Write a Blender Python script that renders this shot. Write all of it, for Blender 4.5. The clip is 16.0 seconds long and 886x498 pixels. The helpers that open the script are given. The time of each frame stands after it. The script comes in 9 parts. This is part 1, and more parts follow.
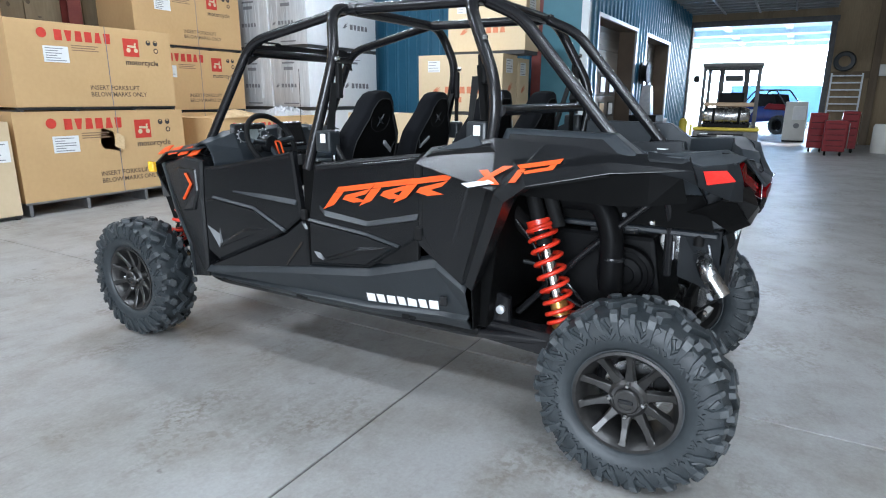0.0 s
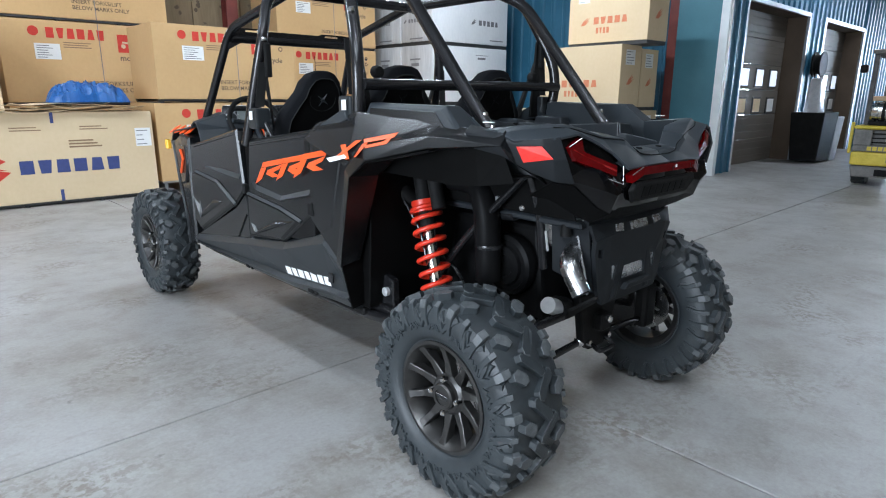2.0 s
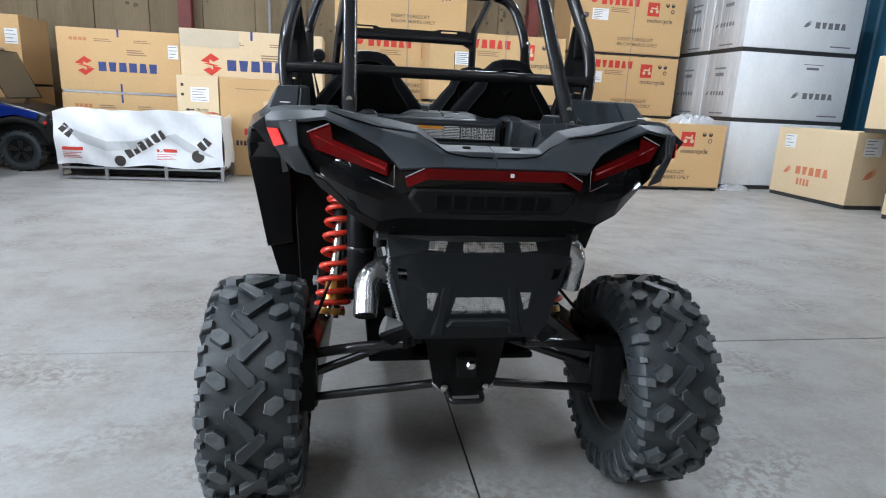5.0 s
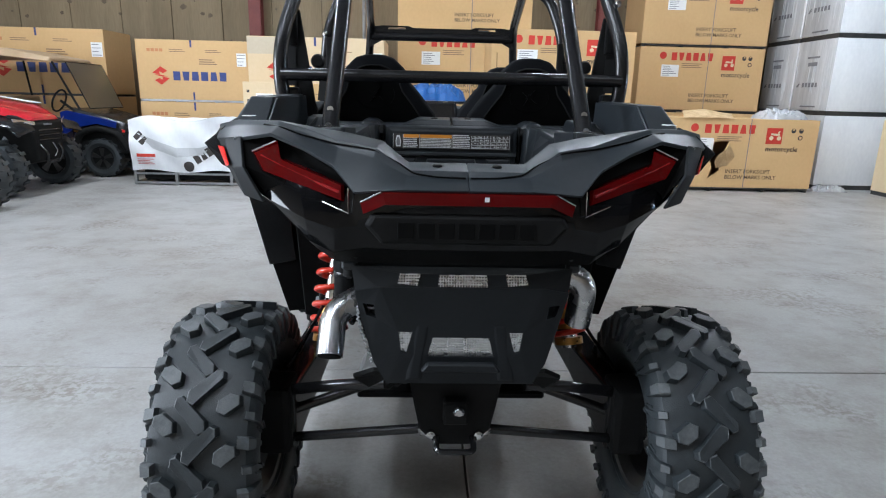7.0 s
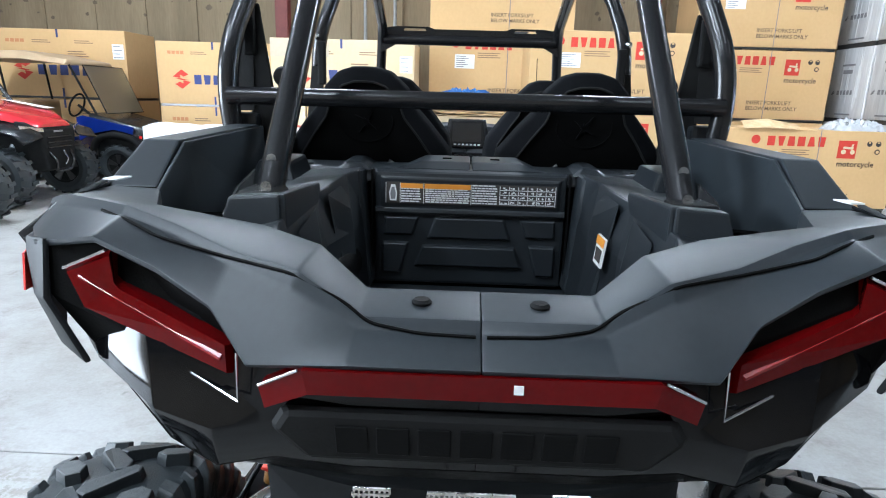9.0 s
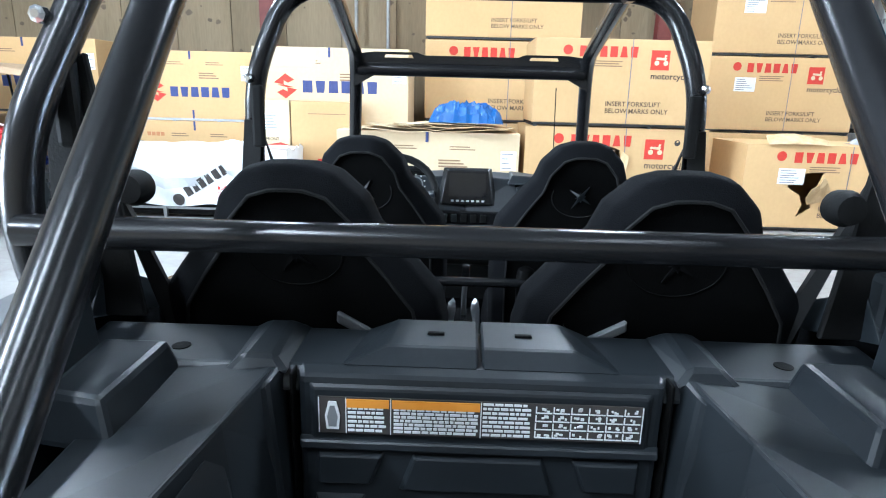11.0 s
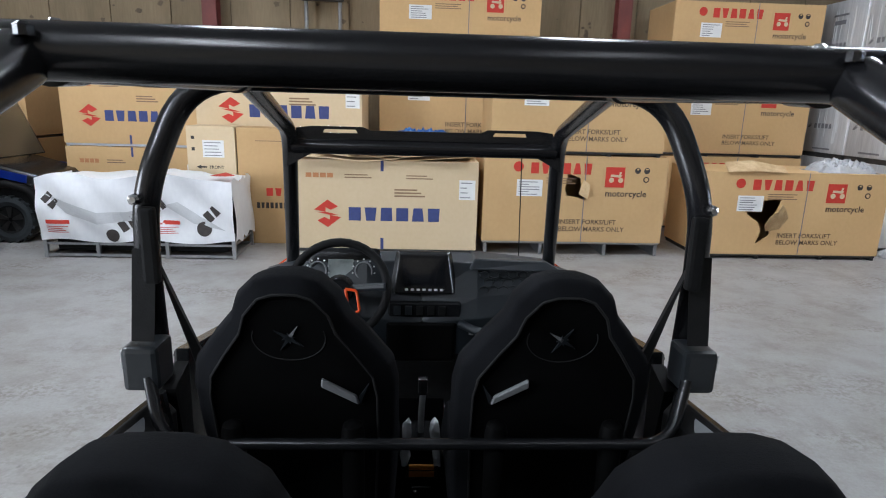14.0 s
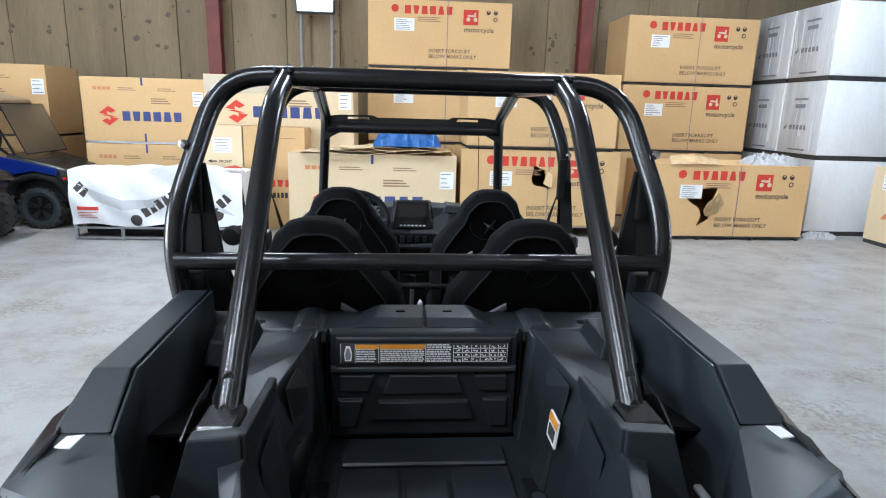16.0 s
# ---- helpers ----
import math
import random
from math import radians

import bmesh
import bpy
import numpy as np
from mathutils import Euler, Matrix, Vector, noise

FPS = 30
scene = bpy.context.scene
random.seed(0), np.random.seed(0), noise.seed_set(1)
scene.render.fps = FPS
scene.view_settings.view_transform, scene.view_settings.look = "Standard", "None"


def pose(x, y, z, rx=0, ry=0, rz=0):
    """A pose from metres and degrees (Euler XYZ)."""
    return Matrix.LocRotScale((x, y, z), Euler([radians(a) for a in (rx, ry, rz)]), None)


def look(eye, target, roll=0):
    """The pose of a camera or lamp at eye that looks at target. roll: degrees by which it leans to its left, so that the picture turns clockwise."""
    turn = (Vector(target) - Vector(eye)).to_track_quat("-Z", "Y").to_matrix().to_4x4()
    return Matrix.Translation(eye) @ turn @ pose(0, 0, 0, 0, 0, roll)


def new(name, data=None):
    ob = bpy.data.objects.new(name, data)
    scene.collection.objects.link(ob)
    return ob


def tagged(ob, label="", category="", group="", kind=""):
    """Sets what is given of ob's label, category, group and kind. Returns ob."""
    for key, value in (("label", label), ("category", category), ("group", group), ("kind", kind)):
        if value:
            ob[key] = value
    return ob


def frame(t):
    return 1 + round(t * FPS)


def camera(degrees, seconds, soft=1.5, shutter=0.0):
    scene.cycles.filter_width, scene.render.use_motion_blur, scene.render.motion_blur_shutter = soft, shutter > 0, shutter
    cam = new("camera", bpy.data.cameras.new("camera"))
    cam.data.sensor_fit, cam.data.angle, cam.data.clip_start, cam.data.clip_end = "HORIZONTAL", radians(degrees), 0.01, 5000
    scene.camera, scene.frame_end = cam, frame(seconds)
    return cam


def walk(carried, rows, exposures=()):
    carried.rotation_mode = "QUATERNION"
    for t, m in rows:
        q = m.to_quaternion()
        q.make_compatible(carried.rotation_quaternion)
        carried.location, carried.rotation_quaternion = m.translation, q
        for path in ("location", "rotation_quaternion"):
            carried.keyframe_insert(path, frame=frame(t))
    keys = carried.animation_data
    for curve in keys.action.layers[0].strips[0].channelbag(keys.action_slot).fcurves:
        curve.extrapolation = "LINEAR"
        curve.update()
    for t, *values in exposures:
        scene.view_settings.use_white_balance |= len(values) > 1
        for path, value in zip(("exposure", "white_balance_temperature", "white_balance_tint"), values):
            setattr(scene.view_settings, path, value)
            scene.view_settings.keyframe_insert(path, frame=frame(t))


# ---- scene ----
cam = camera(73.4, 16.0, 1.1)
PATH = [
    (0, (-2.796, -0.403, 1.438), (-1.118, 0.565, 0.943), 0.3),
    (0.5, (-2.633, -0.695, 1.373), (-1.006, 0.371, 0.907), 0.8),
    (1, (-2.446, -0.941, 1.375), (-0.919, 0.257, 0.891), 0.6),
    (1.5, (-2.225, -1.128, 1.357), (-0.798, 0.182, 0.859), 0.5),
    (2, (-1.995, -1.335, 1.343), (-0.674, 0.082, 0.846), 0.2),
    (2.5, (-1.741, -1.503, 1.326), (-0.551, 0.026, 0.83), 0.3),
    (3, (-1.465, -1.626, 1.318), (-0.398, -0.008, 0.825), 0.3),
    (3.5, (-1.168, -1.747, 1.306), (-0.27, -0.029, 0.814), 0.2),
    (4, (-0.872, -1.841, 1.297), (-0.189, -0.026, 0.808), 0.3),
    (4.2, (-0.745, -1.844, 1.288), (-0.144, 0.002, 0.806), 1.1),
    (6.3, (-0.148, -1.813, 1.306), (-0.059, 0.122, 0.808), 1.4),
    (6.5, (-0.124, -1.765, 1.309), (-0.046, 0.171, 0.811), 1.2),
    (7, (-0.1, -1.626, 1.325), (-0.03, 0.31, 0.827), 1.4),
    (7.5, (-0.051, -1.475, 1.336), (-0.047, 0.462, 0.838), 1.4),
    (8, (-0.033, -1.293, 1.353), (-0.077, 0.644, 0.856), 1.4),
    (8.5, (-0.031, -1.101, 1.387), (-0.076, 0.835, 0.885), 1.5),
    (8.7, (-0.03, -1.028, 1.392), (-0.074, 0.909, 0.894), 1.7),
    (10.8, (-0.04, -0.219, 1.549), (-0.085, 1.718, 1.052), 1.5),
    (11, (-0.039, -0.148, 1.573), (-0.079, 1.789, 1.075), 1.5),
    (11.5, (-0.034, 0.034, 1.617), (-0.066, 1.971, 1.121), 1.6),
    (12, (-0.027, 0.175, 1.664), (-0.047, 2.114, 1.173), 1.6),
    (12.5, (-0.041, 0.257, 1.719), (-0.044, 2.198, 1.233), 1.6),
    (13, (-0.044, 0.282, 1.759), (-0.026, 2.223, 1.278), 1.6),
    (13.5, (-0.031, 0.3, 1.801), (0.032, 2.241, 1.324), 1.6),
    (14, (-0.03, 0.243, 1.804), (0.066, 2.184, 1.332), 1.6),
    (14.5, (-0.023, 0.065, 1.791), (0.088, 2.007, 1.327), 1.6),
    (15, (-0.026, -0.231, 1.776), (0.096, 1.713, 1.32), 1.5),
    (15.5, (-0.06, -0.537, 1.764), (0.078, 1.407, 1.312), 1.5),
    (16, (-0.071, -0.851, 1.766), (0.081, 1.09, 1.309), 1.6),
]
walk(cam, [(t, look(eye, target, roll)) for t, eye, target, roll in PATH], (
    (0.0, 0.0, 6100, 12), (2.5, -0.04, 6120, 12), (4.2, 0.04, 6200, 13), (7.0, 0.0, 6200, 13), (8.5, 0.42, 6050, 11), (10.8, 0.88, 5700, 8), (11.2, 0.74, 5760, 8), (12.0, 0.18, 6150, 10),
    (12.5, -0.04, 6280, 12), (13.5, -0.30, 6300, 15), (14.0, -0.39, 6300, 15), (14.7, -0.20, 6280, 15), (16.0, 0.24, 6080, 12)))

# ---- world and lights ----
world = bpy.data.worlds.new("daylight")
scene.world = world
world.use_nodes = True
_nt = world.node_tree
_sky = _nt.nodes.new("ShaderNodeTexSky")
_sky.sky_type = "NISHITA"
_sky.sun_disc = False
_sky.sun_elevation, _sky.sun_rotation = radians(40), radians(100)
_nt.links.new(_sky.outputs["Color"], _nt.nodes["Background"].inputs["Color"])
_nt.nodes["Background"].inputs["Strength"].default_value = 0.15
LAMP_WATTS = 205.0
LAMP_COLOR = (0.85, 0.94, 1.0)


def area_lamp(name, m, sx, sy, watts, color):
    data = bpy.data.lights.new(name, "AREA")
    data.shape, data.size, data.size_y, data.energy, data.color = "RECTANGLE", sx, sy, watts, color
    ob = new(name, data)
    ob.matrix_world = m
    return ob


sun_data = bpy.data.lights.new("sun", "SUN")
sun_data.energy, sun_data.angle, sun_data.color = 5.0, radians(0.5), (1.0, 0.95, 0.88)
sun = new("sun", sun_data)
sun.matrix_world = look((40, -4, 30), (22, 1, 0))

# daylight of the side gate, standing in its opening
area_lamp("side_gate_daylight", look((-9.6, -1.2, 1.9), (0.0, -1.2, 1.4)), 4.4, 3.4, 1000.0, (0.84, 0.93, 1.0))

# x, y and share of the full wattage, tuned lamp by lamp to balance brightness
LAMPS = ((-5.2, 5.2, 1.25), (-1.8, 5.2, 0.60), (1.6, 5.2, 0.64), (5.0, 5.2, 1.25), (-5.2, -2.6, 2.0), (-1.8, -2.6, 0.60), (1.6, -2.6, 0.10), (5.0, -2.6, 0.05), (13.0, 0.5, 0.9))

# ---- materials ----
def mat_base(name):
    m = bpy.data.materials.new(name)
    m.use_nodes = True
    return m, m.node_tree, m.node_tree.nodes["Principled BSDF"]


def surface(name, c1, c2=None, rough=0.6, metal=0.0, scale=6.0, fine=60.0, bump=0.0, bump_scale=200.0, coat=0.0,
            rough_var=0.1, stretch=(1, 1, 1), spec=0.5, per_object=0.0):
    """Two-scale noise between two colours, with fine bump and a little roughness variation."""
    m, nt, bsdf = mat_base(name)
    c2 = c2 or tuple(min(1, v * 1.25) for v in c1)
    tc = nt.nodes.new("ShaderNodeTexCoord")
    mp = nt.nodes.new("ShaderNodeMapping")
    mp.inputs["Scale"].default_value = stretch
    nt.links.new(tc.outputs["Object"], mp.inputs["Vector"])
    n1 = nt.nodes.new("ShaderNodeTexNoise")
    n1.inputs["Scale"].default_value, n1.inputs["Detail"].default_value = scale, 6
    n2 = nt.nodes.new("ShaderNodeTexNoise")
    n2.inputs["Scale"].default_value, n2.inputs["Detail"].default_value = fine, 4
    for n in (n1, n2):
        nt.links.new(mp.outputs["Vector"], n.inputs["Vector"])
    mx = nt.nodes.new("ShaderNodeMath")
    mx.operation = "MULTIPLY_ADD"
    mx.inputs[1].default_value = 0.35
    nt.links.new(n2.outputs["Fac"], mx.inputs[0])
    ml = nt.nodes.new("ShaderNodeMath")
    ml.operation = "MULTIPLY"
    ml.inputs[1].default_value = 0.65
    nt.links.new(n1.outputs["Fac"], ml.inputs[0])
    nt.links.new(ml.outputs[0], mx.inputs[2])
    ramp = nt.nodes.new("ShaderNodeValToRGB")
    ramp.color_ramp.elements[0].position, ramp.color_ramp.elements[1].position = 0.32, 0.68
    ramp.color_ramp.elements[0].color, ramp.color_ramp.elements[1].color = (*c1, 1), (*c2, 1)
    nt.links.new(mx.outputs[0], ramp.inputs["Fac"])
    col = ramp.outputs["Color"]
    if per_object:
        info = nt.nodes.new("ShaderNodeObjectInfo")
        hsv = nt.nodes.new("ShaderNodeHueSaturation")
        mr = nt.nodes.new("ShaderNodeMapRange")
        mr.inputs["To Min"].default_value, mr.inputs["To Max"].default_value = 1 - per_object, 1 + per_object
        nt.links.new(info.outputs["Random"], mr.inputs["Value"])
        nt.links.new(mr.outputs[0], hsv.inputs["Value"])
        nt.links.new(col, hsv.inputs["Color"])
        col = hsv.outputs["Color"]
    nt.links.new(col, bsdf.inputs["Base Color"])
    rr = nt.nodes.new("ShaderNodeMapRange")
    rr.inputs["To Min"].default_value, rr.inputs["To Max"].default_value = max(0.02, rough - rough_var), min(1, rough + rough_var)
    nt.links.new(n2.outputs["Fac"], rr.inputs["Value"])
    nt.links.new(rr.outputs[0], bsdf.inputs["Roughness"])
    bsdf.inputs["Metallic"].default_value = metal
    bsdf.inputs["Coat Weight"].default_value = coat
    bsdf.inputs["Specular IOR Level"].default_value = spec
    if bump:
        n3 = nt.nodes.new("ShaderNodeTexNoise")
        n3.inputs["Scale"].default_value, n3.inputs["Detail"].default_value = bump_scale, 3
        nt.links.new(mp.outputs["Vector"], n3.inputs["Vector"])
        bp = nt.nodes.new("ShaderNodeBump")
        bp.inputs["Strength"].default_value, bp.inputs["Distance"].default_value = bump, 0.002
        nt.links.new(n3.outputs["Fac"], bp.inputs["Height"])
        nt.links.new(bp.outputs["Normal"], bsdf.inputs["Normal"])
    return m


def concrete():
    """Worn slab: broad cloudy tone, darker blotches, tyre scuffs and dust."""
    m, nt, bsdf = mat_base("concrete_slab")
    tc = nt.nodes.new("ShaderNodeTexCoord")

    def noise_tex(scale, detail=8, rough=0.6, stretch=None):
        n = nt.nodes.new("ShaderNodeTexNoise")
        n.inputs["Scale"].default_value, n.inputs["Detail"].default_value, n.inputs["Roughness"].default_value = scale, detail, rough
        if stretch:
            mp = nt.nodes.new("ShaderNodeMapping")
            mp.inputs["Scale"].default_value = stretch
            nt.links.new(tc.outputs["Object"], mp.inputs["Vector"])
            nt.links.new(mp.outputs["Vector"], n.inputs["Vector"])
        else:
            nt.links.new(tc.outputs["Object"], n.inputs["Vector"])
        return n

    def ramp(src, p0, p1, c0, c1):
        r = nt.nodes.new("ShaderNodeValToRGB")
        r.color_ramp.elements[0].position, r.color_ramp.elements[1].position = p0, p1
        r.color_ramp.elements[0].color, r.color_ramp.elements[1].color = (*c0, 1), (*c1, 1)
        nt.links.new(src, r.inputs["Fac"])
        return r

    def mult(a, b, fac=1.0):
        x = nt.nodes.new("ShaderNodeMix")
        x.data_type, x.blend_type = "RGBA", "MULTIPLY"
        x.inputs["Factor"].default_value = fac
        nt.links.new(a, x.inputs[6])
        nt.links.new(b, x.inputs[7])
        return x.outputs[2]

    broad = ramp(noise_tex(0.7, 6).outputs["Fac"], 0.3, 0.7, FLOOR_A, FLOOR_B)
    blotch = ramp(noise_tex(2.6, 10, 0.72).outputs["Fac"], 0.34, 0.56, (0.74, 0.70, 0.655), (1, 1, 1))
    scuff = ramp(noise_tex(3.0, 8, 0.7, (0.5, 2.2, 1)).outputs["Fac"], 0.28, 0.40, (0.66, 0.62, 0.58), (1, 1, 1))
    grain = ramp(noise_tex(55, 6, 0.7).outputs["Fac"], 0.3, 0.7, (0.86, 0.86, 0.86), (1.06, 1.06, 1.06))
    spots = ramp(noise_tex(11, 4, 0.5).outputs["Fac"], 0.24, 0.30, (0.55, 0.52, 0.5), (1, 1, 1))
    c = mult(broad.outputs["Color"], blotch.outputs["Color"], 0.95)
    c = mult(c, scuff.outputs["Color"], 0.7)
    c = mult(c, grain.outputs["Color"], 1.0)
    c = mult(c, spots.outputs["Color"], 0.75)
    # clusters of brown drips and tread dirt, only in some places
    drips = ramp(noise_tex(26, 6, 0.65).outputs["Fac"], 0.44, 0.54, (0.56, 0.49, 0.42), (1, 1, 1))
    where = ramp(noise_tex(1.3, 5, 0.6, (1.0, 1.5, 1)).outputs["Fac"], 0.50, 0.66, (0, 0, 0), (0.8, 0.8, 0.8))
    x = nt.nodes.new("ShaderNodeMix")
    x.data_type, x.blend_type = "RGBA", "MULTIPLY"
    nt.links.new(where.outputs["Color"], x.inputs["Factor"])
    nt.links.new(c, x.inputs[6])
    nt.links.new(drips.outputs["Color"], x.inputs[7])
    c = x.outputs[2]
    nt.links.new(c, bsdf.inputs["Base Color"])
    rr = nt.nodes.new("ShaderNodeMapRange")
    rr.inputs["To Min"].default_value, rr.inputs["To Max"].default_value = 0.30, 0.58
    nt.links.new(noise_tex(1.8, 6).outputs["Fac"], rr.inputs["Value"])
    nt.links.new(rr.outputs[0], bsdf.inputs["Roughness"])
    bp = nt.nodes.new("ShaderNodeBump")
    bp.inputs["Strength"].default_value, bp.inputs["Distance"].default_value = 0.12, 0.003
    nt.links.new(noise_tex(120, 4).outputs["Fac"], bp.inputs["Height"])
    nt.links.new(bp.outputs["Normal"], bsdf.inputs["Normal"])
    return m


FLOOR_A, FLOOR_B = (0.29, 0.278, 0.262), (0.37, 0.368, 0.36)
M_FLOOR = concrete()
M_CARD = surface("cardboard", (0.545, 0.35, 0.165), (0.615, 0.405, 0.20), rough=0.85, scale=1.3, fine=22, bump=0.15, bump_scale=60,
                 stretch=(1, 1, 0.8), per_object=0.10, spec=0.25)
M_CARD_PALE = surface("pale_cardboard", (0.615, 0.475, 0.295), (0.675, 0.535, 0.355), rough=0.85, scale=1.3, fine=22, bump=0.15, bump_scale=60,
                      stretch=(1, 1, 0.8), per_object=0.08, spec=0.25)
M_CARD_WORN = surface("faded_cardboard", (0.50, 0.42, 0.31), (0.57, 0.49, 0.37), rough=0.85, scale=2.0, fine=22, bump=0.15, bump_scale=60, spec=0.25)
M_CARD_IN = surface("torn_cardboard", (0.44, 0.29, 0.14), (0.66, 0.48, 0.28), rough=0.9, scale=9, bump=0.4, bump_scale=90)
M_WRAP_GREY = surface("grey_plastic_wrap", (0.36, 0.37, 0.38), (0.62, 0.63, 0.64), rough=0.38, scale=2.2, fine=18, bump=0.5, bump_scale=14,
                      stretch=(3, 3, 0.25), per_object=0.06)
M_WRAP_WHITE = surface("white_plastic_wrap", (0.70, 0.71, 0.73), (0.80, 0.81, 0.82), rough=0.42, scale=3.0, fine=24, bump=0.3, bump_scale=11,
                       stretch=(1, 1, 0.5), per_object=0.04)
M_WHITE = surface("white_paper", (0.72, 0.72, 0.71), (0.80, 0.80, 0.79), rough=0.8, scale=12)
M_RED_INK = surface("red_ink", (0.52, 0.035, 0.02), (0.60, 0.05, 0.03), rough=0.75, scale=20)
M_BLUE_INK = surface("blue_ink", (0.035, 0.05, 0.16), (0.05, 0.07, 0.21), rough=0.75, scale=20)
M_BLACK_INK = surface("black_ink", (0.035, 0.03, 0.028), (0.06, 0.05, 0.045), rough=0.8, scale=20)
M_TEXT_INK = surface("thin_brown_ink", (0.11, 0.075, 0.045), (0.16, 0.11, 0.068), rough=0.8, scale=20)
M_FADED_INK = surface("faded_ink", (0.22, 0.14, 0.08), (0.30, 0.19, 0.11), rough=0.8, scale=20)
M_ORANGE_INK = surface("faded_orange_ink", (0.50, 0.20, 0.08), (0.56, 0.25, 0.11), rough=0.8, scale=20)
M_FADED_RED = surface("faded_red_ink", (0.56, 0.17, 0.08), (0.64, 0.24, 0.13), rough=0.8, scale=20)
M_GREY_INK = surface("grey_ink", (0.16, 0.16, 0.17), (0.22, 0.22, 0.23), rough=0.8, scale=20)
M_STEEL = surface("galvanised_steel", (0.30, 0.31, 0.32), (0.42, 0.43, 0.44), rough=0.42, metal=0.9, scale=14)
M_DARK_STEEL = surface("dark_crate_steel", (0.05, 0.05, 0.05), (0.09, 0.09, 0.09), rough=0.55, metal=0.6, scale=10)
M_WOODP = surface("plywood_wall", (0.20, 0.150, 0.090), (0.31, 0.238, 0.150), rough=0.85, scale=1.1, fine=14, bump=0.3, bump_scale=40,
                  stretch=(2.5, 2.5, 0.35), per_object=0.10)
M_WOODDARK = surface("dark_weathered_wood", (0.10, 0.075, 0.05), (0.18, 0.135, 0.09), rough=0.85, scale=2, fine=20, stretch=(4, 4, 0.4), bump=0.3)
M_REDSTEEL = surface("red_oxide_steel", (0.13, 0.022, 0.018), (0.20, 0.04, 0.03), rough=0.55, scale=4, fine=40)
M_BLUEWALL = surface("blue_corrugated_steel", (0.022, 0.10, 0.165), (0.035, 0.135, 0.215), rough=0.42, metal=0.0, scale=1.4, fine=22, per_object=0.0)
M_TEALPOST = surface("teal_painted_panel", (0.045, 0.145, 0.19), (0.065, 0.19, 0.235), rough=0.5, scale=2)
M_YARD_BLUE = surface("pale_blue_sheet_steel", (0.30, 0.52, 0.72), (0.36, 0.58, 0.78), rough=0.5, scale=1.0)
M_SKYLIGHT = surface("translucent_roof_sheet", (0.50, 0.66, 0.80), (0.60, 0.75, 0.88), rough=0.6, scale=0.6)
_tr = M_SKYLIGHT.node_tree.nodes.new("ShaderNodeBsdfTranslucent")
_tr.inputs["Color"].default_value = (0.55, 0.74, 0.92, 1)
_ms = M_SKYLIGHT.node_tree.nodes.new("ShaderNodeMixShader")
_ms.inputs[0].default_value = 0.8
M_SKYLIGHT.node_tree.links.new(M_SKYLIGHT.node_tree.nodes["Principled BSDF"].outputs[0], _ms.inputs[1])
M_SKYLIGHT.node_tree.links.new(_tr.outputs[0], _ms.inputs[2])
M_SKYLIGHT.node_tree.links.new(_ms.outputs[0], M_SKYLIGHT.node_tree.nodes["Material Output"].inputs["Surface"])
M_TRIM = surface("white_trim", (0.62, 0.66, 0.68), (0.72, 0.75, 0.77), rough=0.5, scale=5)
M_CEIL = surface("ceiling_sheet", (0.16, 0.165, 0.17), (0.23, 0.235, 0.24), rough=0.6, scale=1.2)
M_DOORPANEL = surface("grey_brown_door_panel", (0.095, 0.082, 0.068), (0.15, 0.13, 0.108), rough=0.6, scale=1.5, fine=16, stretch=(0.4, 1, 3))
M_PLASTER = surface("plain_wall_panel", (0.36, 0.31, 0.25), (0.46, 0.40, 0.33), rough=0.85, scale=0.8)
M_JOINT = surface("dark_joint", (0.035, 0.033, 0.031), (0.06, 0.056, 0.052), rough=0.9, scale=5)
M_TAN_STAIN = surface("tan_door_frame", (0.075, 0.050, 0.032), (0.105, 0.072, 0.046), rough=0.7, scale=3)


def emitter(name, color, strength):
    m, nt, bsdf = mat_base(name)
    bsdf.inputs["Base Color"].default_value = (0.8, 0.8, 0.8, 1)
    bsdf.inputs["Emission Color"].default_value = (*color, 1)
    bsdf.inputs["Emission Strength"].default_value = strength
    return m


def glass(name, tint=(1, 1, 1), rough=0.02):
    m, nt, bsdf = mat_base(name)
    bsdf.inputs["Base Color"].default_value = (*tint, 1)
    bsdf.inputs["Transmission Weight"].default_value = 1.0
    bsdf.inputs["Roughness"].default_value = rough
    bsdf.inputs["IOR"].default_value = 1.45
    return m


M_TUBE_LIGHT = emitter("lit_tube", (1.0, 0.97, 0.94), 6.0)
M_FLOOD = emitter("lit_flood_lens", (0.72, 0.85, 1.0), 45.0)
M_SCREEN_SKY = emitter("bright_daylight_haze", (0.74, 0.88, 1.0), 42.0)
M_PANE = emitter("daylit_window_pane", (0.75, 0.85, 1.0), 0.9)

# ---- mesh helpers ----
def soften(bm, off=0.004, seg=2, angle=18):
    bm.normal_update()
    es = [e for e in bm.edges if len(e.link_faces) == 2 and e.calc_face_angle(0) > radians(angle)]
    if es:
        bmesh.ops.bevel(bm, geom=es, offset=off, segments=seg, profile=0.6, affect="EDGES", clamp_overlap=True)
    return bm


def part(name, bm, material, parent=None, label="", smooth=None):
    me = bpy.data.meshes.new(name)
    bmesh.ops.recalc_face_normals(bm, faces=bm.faces[:])
    bm.to_mesh(me)
    bm.free()
    for mt in (material if isinstance(material, (list, tuple)) else [material]):
        me.materials.append(mt)
    if smooth is not None:
        me.shade_smooth()
        me.set_sharp_from_angle(angle=radians(smooth))
    ob = new(name, me)
    if parent is not None:
        ob.parent = parent
    if name in ("small_print", "sticker_print", "handling_print", "handling_mark_cut"):
        tagged(ob, kind="stuff")
    if label:
        ob["label"] = label
    return ob


